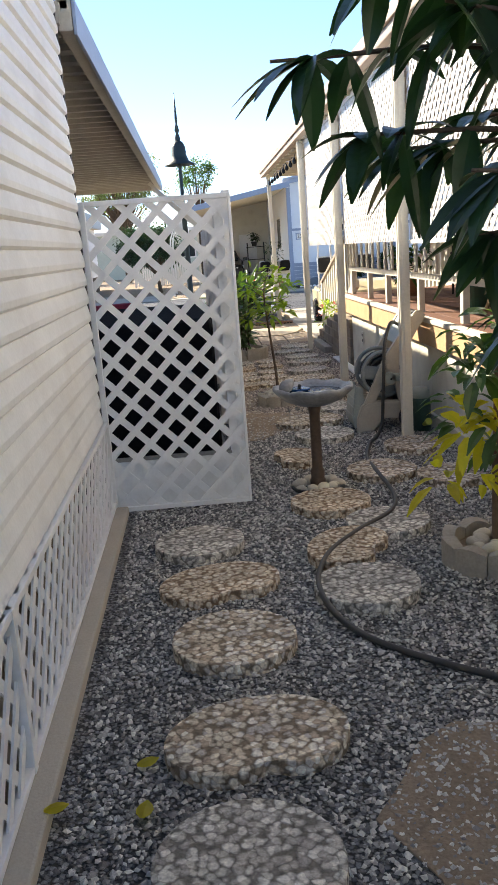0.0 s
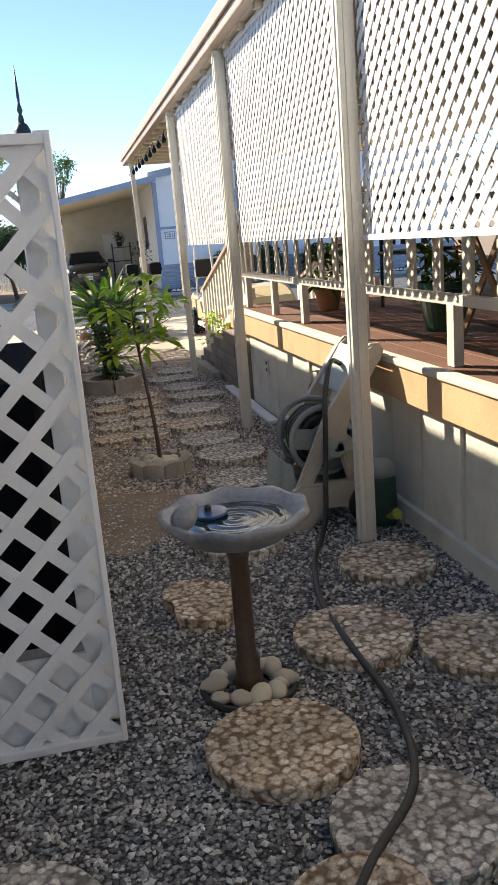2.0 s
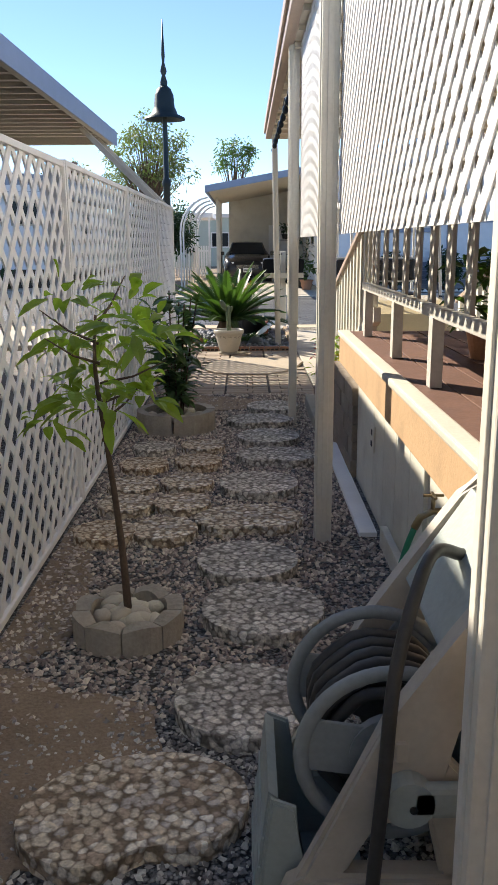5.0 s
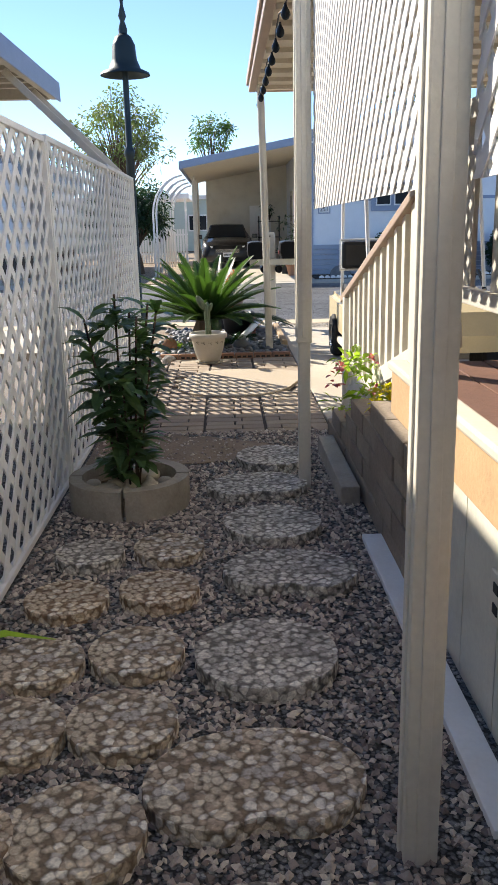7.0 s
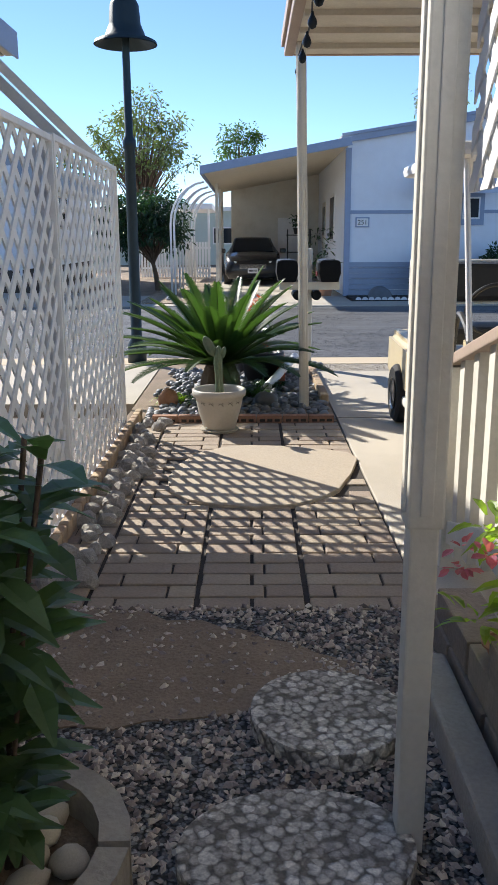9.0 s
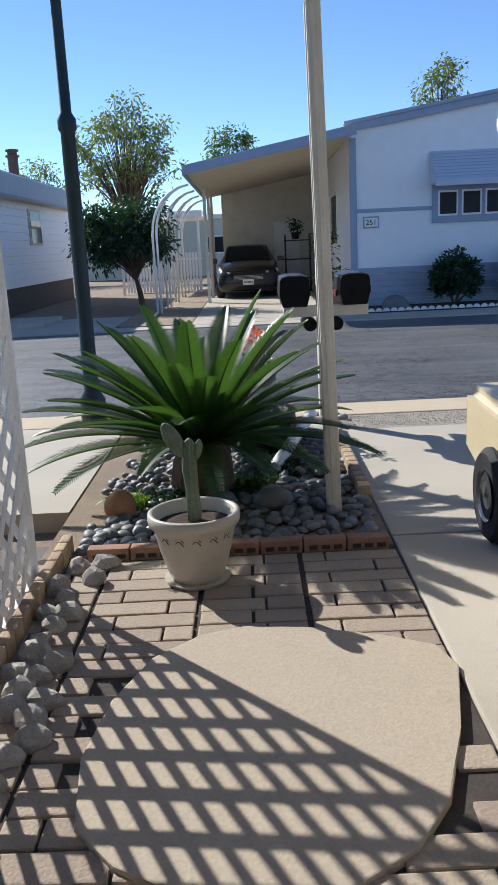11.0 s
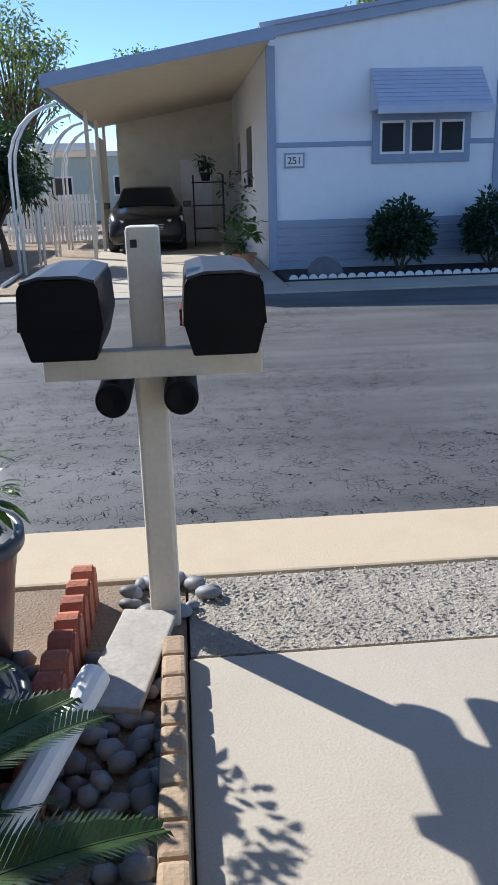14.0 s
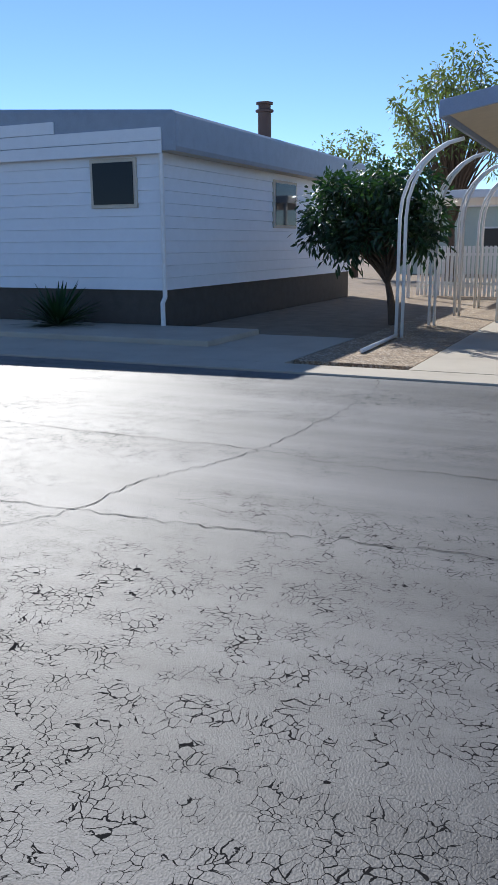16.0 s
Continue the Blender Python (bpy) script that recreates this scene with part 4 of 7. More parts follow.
# ---- hose reel cart ----
t = thing("hose_reel_cart", "beige and green plastic hose reel cart on wheels", "hose reel", (3.28, 6.3, 0))
pl = mat("reel_plastic", (0.5, 0.45, 0.37), rough=0.5, var=0.1, bump=0.1, dirt=(0.3, 0.26, 0.2), dirt_amt=0.35, dirt_scale=5)
pg = mat("reel_green", (0.06, 0.085, 0.08), rough=0.45, var=0.2, bump=0.1)
pgl = mat("reel_sage", (0.36, 0.4, 0.37), rough=0.5, var=0.12, bump=0.1, dirt=(0.24, 0.24, 0.2), dirt_amt=0.3, dirt_scale=6)
rim_m = mat("reel_rim_grey", (0.24, 0.26, 0.26), rough=0.5, var=0.15, bump=0.1)


def side_slab(bm, outline, y0, y1, bevel=0.008):
    """A flat moulding cut to an outline in x, z and given its thickness along y."""
    b = bmesh.new()
    lo = [b.verts.new((x, y0, z)) for x, z in outline]
    hi = [b.verts.new((x, y1, z)) for x, z in outline]
    n = len(outline)
    for k in range(n):
        b.faces.new((lo[k], lo[(k + 1) % n], hi[(k + 1) % n], hi[k]))
    f0, f1 = b.faces.new(lo[::-1]), b.faces.new(hi)
    bmesh.ops.bevel(b, geom=list(set(f0.edges) | set(f1.edges)), offset=bevel, segments=2, affect="EDGES")
    bmesh.ops.triangulate(b, faces=[f for f in b.faces if len(f.verts) > 4])
    bmesh.ops.recalc_face_normals(b, faces=b.faces)
    me = bpy.data.meshes.new("slab")
    b.to_mesh(me)
    b.free()
    bm.from_mesh(me)
    bpy.data.meshes.remove(me)


FOOT = [(-0.28, 0.0), (-0.15, 0.0), (-0.13, 0.04), (-0.1, 0.1), (-0.05, 0.12), (0.03, 0.12), (0.08, 0.09), (0.1, 0.0), (0.24, 0.0), (0.25, 0.18), (0.2, 0.24), (-0.18, 0.25), (-0.235, 0.22), (-0.275, 0.12)]
ARM = [(-0.225, 0.215), (-0.13, 0.22), (-0.075, 0.37), (0.05, 0.37), (0.07, 0.56), (0.2, 0.78), (0.27, 0.85), (0.29, 0.9), (0.265, 0.94), (0.22, 0.94), (0.17, 0.89), (0.07, 0.75), (-0.05, 0.575)]
BACK = [(0.03, 0.39), (0.065, 0.23), (0.2, 0.23), (0.13, 0.43), (0.065, 0.5)]
for y in (-0.2, 0.2):
    bm = bmesh.new()
    side_slab(bm, FOOT, y - 0.03, y + 0.03, 0.012)
    side_slab(bm, BACK, y - 0.018, y + 0.018)
    part("side_frame", bm, pl, t, smooth=False)
    bm = bmesh.new()
    side_slab(bm, ARM, y - 0.022, y + 0.022, 0.012)
    part("arm", bm, pl, t)
bm = bmesh.new()
side_slab(bm, [(-0.285, 0.03), (-0.2, 0.02), (-0.06, 0.02), (-0.06, 0.2), (-0.2, 0.2), (-0.215, 0.35), (-0.265, 0.37), (-0.295, 0.12)], -0.165, -0.145, 0.006)
side_slab(bm, [(-0.285, 0.03), (-0.2, 0.02), (-0.06, 0.02), (-0.06, 0.2), (-0.2, 0.2), (-0.215, 0.35), (-0.265, 0.37), (-0.295, 0.12)], 0.145, 0.165, 0.006)
side_slab(bm, [(-0.29, 0.04), (-0.275, 0.03), (-0.25, 0.36), (-0.27, 0.375), (-0.3, 0.12)], -0.146, 0.146, 0.004)
side_slab(bm, [(-0.28, 0.03), (-0.05, 0.025), (-0.05, 0.05), (-0.28, 0.05)], -0.146, 0.146, 0.004)
for k in range(3):
    side_slab(bm, [(-0.303 + 0.008 * k, 0.1 + 0.07 * k), (-0.294 + 0.008 * k, 0.1 + 0.07 * k), (-0.294 + 0.008 * k, 0.13 + 0.07 * k), (-0.301 + 0.008 * k, 0.13 + 0.07 * k)], -0.15, 0.15, 0.002)
part("tray", bm, pgl, t, "sage plastic tray")
part("back_panel", boxbm(0.1, 0.13, -0.17, 0.17, 0.12, 0.5, bevel=0.01), pg, t)
bm = bmesh.new()
beam(bm, (0.06, 0, 0.69), (0.2, 0, 0.905), 0.34, 0.028, bevel=0.008, up=(-0.8, 0, 0.6))
part("top_panel", bm, pgl, t, "sage plastic top panel")
bm = bmesh.new()
tube(bm, [(0.255, -0.2, 0.9), (0.255, 0.2, 0.9)], 0.026, 14)
part("handle", bm, pl, t, smooth=True)
bm = bmesh.new()
for k in range(12):
    tube(bm, [(0.255, -0.13 + 0.023 * k, 0.9), (0.255, -0.118 + 0.023 * k, 0.9)], 0.031, 14)
part("grip", bm, M["dark"], t, "ribbed dark grip")
AXLE = (-0.025, 0.45)
for y in (-0.13, 0.14):
    ctr = Matrix.Translation((AXLE[0], y, AXLE[1])) @ Matrix.Rotation(radians(90), 4, "X")
    bm = bmesh.new()
    rings(bm, [(0.188, -0.012), (0.195, 0.0), (0.188, 0.012), (0.168, 0.011), (0.162, 0.0), (0.168, -0.011), (0.188, -0.012)], 40, False, False, ctr)
    rim = part("reel_rim", bm, rim_m, t, "grey plastic rim of the reel", smooth=True)
    bm = bmesh.new()
    for k in range(3):
        a = 2 * math.pi * k / 3 + 0.9
        box(bm, 0.03, 0.168, -0.055, 0.055, -0.005, 0.005, 0.003, ctr @ Matrix.Rotation(a, 4, "Z"))
    rings(bm, [(0.085, -0.011), (0.085, 0.011)], 24, m=ctr)
    part("reel_spokes", bm, rim_m, t)
bm = bmesh.new()
pts = []
for k in range(260):
    a = 2 * math.pi * k / 26
    layer = k // 130
    u = (k % 130) / 130
    y = -0.105 + 0.22 * (u if layer == 0 else 1 - u)
    r = 0.115 + 0.028 * layer + 0.003 * math.sin(k * 1.7)
    pts.append((AXLE[0] + r * math.cos(a), y, AXLE[1] + r * math.sin(a)))
tube(bm, pts, 0.0145, 6)
part("coiled_hose", bm, hose_m, t, "dark coiled hose", smooth=True)
bm = bmesh.new()
tube(bm, [(-0.012, -0.215, 0.432), (-0.012, -0.265, 0.432)], 0.047, 20)
beam(bm, (-0.012, -0.25, 0.435), (0.15, -0.25, 0.437), 0.03, 0.066, 0.012)
cr = part("crank", bm, pgl, t, "pale sage crank")
bm = bmesh.new()
tube(bm, [(-0.005, -0.264, 0.425), (-0.005, -0.268, 0.425)], 0.008, 10)
part("bolt", bm, M["dark"], cr)
part("latch", boxbm(-0.035, -0.012, -0.232, -0.221, 0.5, 0.54, bevel=0.003), pl, t)
for y in (-0.255, 0.255):
    bm = bmesh.new()
    rings(bm, [(0.03, -0.022), (0.1, -0.02), (0.11, -0.01), (0.11, 0.01), (0.1, 0.02), (0.03, 0.022)], 24, m=Matrix.Translation((0.16, y, 0.11)) @ Matrix.Rotation(radians(90), 4, "X"))
    part("wheel", bm, M["dark"], t)

# tap and green hose on the skirting
t = thing("garden_tap", "old brass garden tap on the skirting", "tap", (3.655, 7.35, 0.56))
brass = mat("brass", (0.3, 0.24, 0.14), rough=0.4, metal=0.9, var=0.2)
bm = bmesh.new()
tube(bm, [(0.02, 0, 0), (-0.06, 0, 0), (-0.1, 0, -0.02), (-0.12, 0, -0.06)], [0.012, 0.012, 0.013, 0.014], 10)
tube(bm, [(-0.06, 0, 0), (-0.06, 0, 0.05)], 0.008, 8)
part("spout", bm, brass, t, smooth=True)
bm = bmesh.new()
beam(bm, (-0.06, -0.035, 0.055), (-0.06, 0.035, 0.055), 0.012, 0.008, 0.002)
beam(bm, (-0.095, 0, 0.055), (-0.025, 0, 0.055), 0.012, 0.008, 0.002)
part("tap_handle", bm, brass, t)
bm = bmesh.new()
tube(bm, spline([(3.535, 7.35, 0.5), (3.5, 7.34, 0.4), (3.44, 7.28, 0.2), (3.42, 7.15, 0.05), (3.38, 6.9, 0.02), (3.35, 6.6, 0.05)], 8), 0.011, 8)
single("green_hose", bm, mat("green_rubber", (0.02, 0.2, 0.11), rough=0.4, var=0.1), "bright green hose hanging from the tap", "hose", smooth=True)
t = thing("wall_socket", "cream outdoor socket plate on the skirting", "socket", (3.652, 9.0, 0.42))
part("plate", boxbm(-0.012, 0.0, -0.05, 0.05, -0.07, 0.07, bevel=0.004), M["cream_paint"], t)
for z in (-0.03, 0.03):
    part("outlet", boxbm(-0.015, -0.01, -0.02, 0.02, z - 0.015, z + 0.015, bevel=0.003), M["dark"], t)
t = thing("spray_bottle", "dark green watering can with a yellow nozzle", "watering can", (3.5, 6.02, 0.0))
bm = bmesh.new()
rings(bm, [(0.075, 0.0), (0.08, 0.02), (0.078, 0.24), (0.07, 0.27)], 20)
part("body", bm, mat("can_green", (0.03, 0.07, 0.05), rough=0.4), t, smooth=True)
bm = bmesh.new()
tube(bm, [(0, -0.08, 0.06), (0.02, -0.16, 0.1)], [0.012, 0.03], 12)
bm2 = bmesh.new()
rings(bm2, [(0.072, 0.265), (0.07, 0.32), (0.055, 0.345), (0.0001, 0.35)], 20)
part("lid", bm2, pgl, t, "pale sage lid", smooth=True)
part("nozzle", bm, mat("nozzle_yellow", (0.35, 0.38, 0.06), rough=0.4), t, "yellow green nozzle")

# ---- porch furniture ----
dark_red = leaf_mat("flower_red", (0.3, 0.02, 0.025), 0.3)
terra = mat("terracotta", (0.4, 0.2, 0.11), rough=0.8, var=0.15, bump=0.2)


def folding_table(x, y, rz):
    t = thing("folding_stand", "folding stand with crossed light wooden legs", "stand", (x, y, 0.858), rz)
    wd = mat("stand_wood", (0.25, 0.17, 0.1), rough=0.6, var=0.2, bump=0.2)
    for s in (-0.22, 0.22):
        bm = bmesh.new()
        beam(bm, (s, -0.2, 0.012), (s, 0.18, 0.75), 0.02, 0.035, 0.003)
        part("leg", bm, wd, t)
        bm = bmesh.new()
        beam(bm, (s * 0.9, 0.2, 0.012), (s * 0.9, -0.18, 0.75), 0.02, 0.035, 0.003)
        part("leg", bm, wd, t)
    part("top", boxbm(-0.28, 0.28, -0.24, 0.24, 0.755, 0.78, bevel=0.006), M["dark"], t)


folding_table(4.45, 6.35, 20)


def patio_chair(x, y, rz):
    t = thing("patio_chair", "black metal patio chair on the deck", "chair", (x, y, 0.858), rz, "porch chairs")
    for sx in (-0.22, 0.22):
        for sy, h in ((-0.22, 0.42), (0.22, 0.9)):
            bm = bmesh.new()
            tube(bm, [(sx, sy, 0), (sx, sy * 0.95, h)], 0.014, 8)
            part("leg", bm, M["dark"], t)
    part("seat", boxbm(-0.24, 0.24, -0.24, 0.24, 0.42, 0.45, bevel=0.01), M["dark"], t)
    for k in range(5):
        part("back_slat", boxbm(-0.22 + 0.1 * k, -0.18 + 0.1 * k, 0.2, 0.22, 0.5, 0.88, bevel=0.004), M["dark"], t)
    part("back_rail", boxbm(-0.24, 0.24, 0.19, 0.23, 0.86, 0.9, bevel=0.006), M["dark"], t)


patio_chair(4.9, 8.6, 120)
patio_chair(5.3, 7.1, 60)
patio_chair(5.0, 4.6, 200)


def potted(x, y, z, r, h, m, leafm, label, seed, fl=None, leafL=0.12, spread=0.2, tall=0.3):
    t = thing("flower_pot", label, "potted plant", (x, y, z))
    bm = bmesh.new()
    rings(bm, [(r * 0.68, 0), (r * 0.95, h * 0.86), (r * 1.06, h * 0.87), (r * 1.08, h), (r * 0.96, h), (r * 0.92, h * 0.85), (0.0001, h * 0.84)], 24)
    part("pot", bm, m, t)
    rg = random.Random(seed)
    cs = [((rg.uniform(-spread, spread) * 0.7, rg.uniform(-spread, spread) * 0.7, h + rg.uniform(0.0, tall)), spread * 0.5) for _ in range(9)]
    part("foliage", leaf_crown(rg, cs, 14, leafL, leafL * 0.35), leafm, t)
    if fl:
        cs = [((rg.uniform(-spread, spread), rg.uniform(-spread, spread), h + tall * rg.uniform(0.4, 1.0)), 0.03) for _ in range(5)]
        part("flowers", leaf_crown(rg, cs, 10, 0.04, 0.03, 0.1), fl, t)


potted(4.3, 6.9, 0.858, 0.17, 0.3, mat("pot_green", (0.02, 0.07, 0.05), rough=0.3), mid, "dark green glazed pot with red flowers on the deck", 31, dark_red)
potted(4.2, 8.9, 0.858, 0.12, 0.18, terra, mid, "small terracotta pot with green leaves on the deck", 32)
potted(4.15, 5.0, 0.858, 0.13, 0.2, mat("wicker", (0.12, 0.07, 0.045), rough=0.8, var=0.4, scale=40, bump=0.6), mid, "brown wicker basket with yellow flowers on the deck", 33, yellow)
potted(3.7, 11.75, 0.24, 0.07, 0.05, terra, lime, "leafy light green vine with pink flowers in the block planter", 34, leaf_mat("flower_pink", (0.45, 0.12, 0.2), 0.3), 0.1, 0.17, 0.38)
potted(3.7, 10.95, 0.46, 0.07, 0.05, terra, yellow, "small yellow green plant in the block planter", 35, None, 0.06, 0.08, 0.1)
# string lights under the awning
t = thing("string_lights", "string of clear bulbs hanging under the awning", "string lights")
bm = bmesh.new()
tube(bm, [(3.36 + 0.015 * math.sin(k), 12 + 0.25 * k, 2.76 - 0.03 * (k % 2)) for k in range(20)], 0.006, 5)
part("cable", bm, M["dark"], t)
for k in range(10):
    bm = bmesh.new()
    rings(bm, [(0.008, 0.06), (0.012, 0.04), (0.028, 0.01), (0.03, -0.01), (0.02, -0.032), (0.004, -0.04)], 12, m=Matrix.Translation((3.36, 12.1 + 0.5 * k, 2.67)))
    part("bulb", bm, M["glass"], t, smooth=True)
# things behind the fence
t = thing("sling_chair", "red fabric garden chair in the shaded patio", "chair", (1.05, 7.3, -0.02), rz=20)
fab = mat("red_fabric", (0.3, 0.03, 0.06), rough=0.8, var=0.15, bump=0.2)
bm = bmesh.new()
box(bm, -0.3, 0.3, -0.3, 0.3, 0.42, 0.5, bevel=0.03)
part("seat", bm, fab, t)
part("backrest", boxbm(-0.3, 0.3, 0.25, 0.36, 0.5, 1.1, bevel=0.03), fab, t)
for sx in (-0.28, 0.28):
    for sy in (-0.26, 0.3):
        part("leg", boxbm(sx - 0.02, sx + 0.02, sy - 0.02, sy + 0.02, 0, 0.43), M["dark"], t)
single("cushion", boxbm(-0.2, 0.2, -0.06, 0.06, 0.0, 0.36, bevel=0.05), mat("purple_fabric", (0.12, 0.04, 0.25), rough=0.8, var=0.2), "purple cushion leaning on the red chair", "cushion", at=(1.05, 7.4, 0.5), rz=20)
# made-up black box, added so the gaps of the lattice gate look dark
t = thing("dark_backing", "dull black box added behind the lattice gate to darken its gaps", "cover", (0, 0, -0.02))
bm = bmesh.new()
box(bm, 0.75, 1.9, 5.0, 6.3, 0.0, 1.12, bevel=0.06)
for v in bm.verts:
    v.co.x += 0.03 * noise.noise(v.co * 3)
    v.co.z += 0.04 * noise.noise(v.co * 2.2) if v.co.z > 0.5 else 0
part("cover", bm, mat("backing_black", (0.01, 0.01, 0.012), rough=0.9, var=0.2, bump=0.3, spec=0.1), t)
# fallen leaves near the start
for x, y, rz, m in ((1.52, 1.92, 20, yellow), (1.55, 1.68, 80, yellow), (1.28, 1.72, 10, yellow), (2.98, 4.95, 40, yellow)):
    bm = bmesh.new()
    blade(bm, Vector((0, 0, 0.006)), Vector((1, 0, 0.15)), Vector((0, 1, 0)), 0.07, 0.05, 0.1, 4, 0.15)
    single("fallen_leaf", bm, m, "yellow fallen leaf lying on the gravel", "leaf", "fallen leaves", at=(x, y, 0.045 if x < 1.33 else 0.02), rz=rz)

# ---- patio: pot, palm, planting bed ----
t = thing("cactus_pot", "cream glazed pot with a tall cactus", "potted plant", (2.74, 15.645, 0.0))
pot_m = mat("pot_cream", (0.5, 0.46, 0.38), rough=0.35, var=0.08, bump=0.04, dirt=(0.33, 0.28, 0.2), dirt_amt=0.3, dirt_scale=4)
bm = bmesh.new()
rings(bm, [(0.12, 0.0), (0.135, 0.004), (0.145, 0.02), (0.13, 0.02)], 36)
part("saucer", bm, pot_m, t)
bm = bmesh.new()
rings(bm, [(0.11, 0.015), (0.125, 0.05), (0.155, 0.15), (0.172, 0.23), (0.178, 0.262), (0.196, 0.27), (0.2, 0.29), (0.198, 0.315), (0.185, 0.322), (0.172, 0.31), (0.168, 0.26), (0.0001, 0.255)], 40)
part("pot", bm, pot_m, t, smooth=True)
bm = bmesh.new()
for k in range(5):
    a = -2.4 + 0.42 * k
    for dz in (0.0, 0.016):
        rr = 0.1722
        pts = [(rr * math.cos(a + 0.05 * j) * 1.004, rr * math.sin(a + 0.05 * j) * 1.004, 0.225 + dz + 0.012 * math.sin(j)) for j in range(5)]
        tube(bm, pts, 0.0022, 4)
part("painted_band", bm, M["dark"], t, "dark painted leaf pattern")
bm = bmesh.new()
rings(bm, [(0.168, 0.262), (0.1, 0.275), (0.0001, 0.272)], 28)
part("potting_soil", bm, mat("dark_soil", (0.05, 0.03, 0.022), rough=0.95, var=0.4, fine=60, bump=0.8), t)
cact = mat("cactus_skin", (0.12, 0.16, 0.09), rough=0.6, var=0.3, scale=14, fine=80, bump=0.3, dirt=(0.25, 0.22, 0.15), dirt_amt=0.4, dirt_scale=9)


def cactus_arm(pts, radii, ribs=8):
    bm = bmesh.new()
    seg = ribs * 4
    pts = [Vector(p) for p in pts]
    loops = []
    for p, r in zip(pts, radii):
        loops.append([bm.verts.new(p + r * (1 + 0.16 * math.cos(ribs * 2 * math.pi * j / seg)) * Vector((math.cos(2 * math.pi * j / seg), math.sin(2 * math.pi * j / seg), 0))) for j in range(seg)])
    for a, b in zip(loops, loops[1:]):
        for j in range(seg):
            bm.faces.new((a[j], a[(j + 1) % seg], b[(j + 1) % seg], b[j]))
    bm.faces.new(loops[-1])
    bm.faces.new(loops[0][::-1])
    return bm


part("stem", cactus_arm([(0, 0, 0.26), (0.004, 0, 0.3), (0.0, 0, 0.42), (-0.005, 0, 0.5), (-0.003, 0, 0.58), (0, 0, 0.62), (0, 0, 0.635)], [0.024, 0.028, 0.024, 0.028, 0.026, 0.018, 0.006]), cact, t, smooth=True)
for dx, dz, s, tilt in ((-0.065, 0.63, 0.085, 28), (0.035, 0.585, 0.045, -15)):
    bm = bmesh.new()
    bmesh.ops.create_icosphere(bm, subdivisions=3, radius=1)
    for v in bm.verts:
        v.co = Vector((v.co.x * s * 0.42, v.co.y * s * 0.25, v.co.z * s))
    bmesh.ops.transform(bm, matrix=pose(dx, 0, dz, 0, -tilt, 0), verts=bm.verts)
    part("paddle", bm, cact, t, smooth=True)

# sago palm
rng = random.Random(17)
PALM = (2.7, 16.95, 0.0)
t = thing("sago_palm", "large sago palm with arching dark green fronds", "palm", PALM)
bm = bmesh.new()
rings(bm, [(0.17, -0.02), (0.19, 0.08), (0.17, 0.2), (0.13, 0.3), (0.06, 0.36)], 22)
for v in bm.verts:
    v.co.x += 0.02 * noise.noise(v.co * 14)
    v.co.y += 0.02 * noise.noise(v.co * 15 + Vector((3, 0, 0)))
part("trunk", bm, bark, t)
frond_m = leaf_mat("leaf_sago", (0.033, 0.068, 0.02), 0.3, rough=0.42, var=0.25)


def frond(az, elev, L, bend):
    """One arching frond: a rib and two combs of narrow leaflets, folded upward."""
    bm = bmesh.new()
    h = Vector((math.cos(az), math.sin(az), 0))
    pts, ang, p = [], elev, Vector((0, 0, 0.3)) + h * 0.05
    n = 26
    for k in range(n + 1):
        pts.append(p.copy())
        p = p + (h * math.cos(ang) + Vector((0, 0, 1)) * math.sin(ang)) * (L / n)
        ang -= bend / n * (0.5 + k / n)
    tube(bm, pts, [0.008 * (1 - 0.75 * k / n) for k in range(n + 1)], 4, caps=False)
    side = h.cross(Vector((0, 0, 1)))
    for k in range(3, n * 3):
        s = k / (n * 3)
        q = pts[min(n - 1, int(s * n))].lerp(pts[min(n, int(s * n) + 1)], s * n - int(s * n))
        tan = (pts[min(n, int(s * n) + 1)] - pts[int(s * n)]).normalized()
        nor = side.cross(tan)
        ll = 0.135 * (math.sin(math.pi * min(1, 0.12 + s * 0.86)) ** 0.6) * rng.uniform(0.9, 1.08)
        for sg in (-1, 1):
            d = (side * sg * 0.72 + tan * 0.62 + nor * 0.32).normalized()
            w = tan * 0.006
            a, b = bm.verts.new(q - w), bm.verts.new(q + w)
            mdl = q + d * ll * 0.6
            c, e = bm.verts.new(mdl + w * 0.9), bm.verts.new(mdl - w * 0.9)
            tip = bm.verts.new(q + d * ll - nor * 0.02 * sg * 0 - Vector((0, 0, 0.012)))
            bm.faces.new((a, b, c, e))
            bm.faces.new((e, c, tip))
    return bm


for k in range(60):
    az = 2.39996 * k + rng.uniform(-0.15, 0.15)
    tier = k / 59
    el = 1.25 - 1.12 * tier ** 0.8 + rng.uniform(-0.1, 0.1)
    part("frond", frond(az, el, rng.uniform(0.84, 0.94) + 0.14 * tier, 0.3 + 0.4 * tier), frond_m, t)


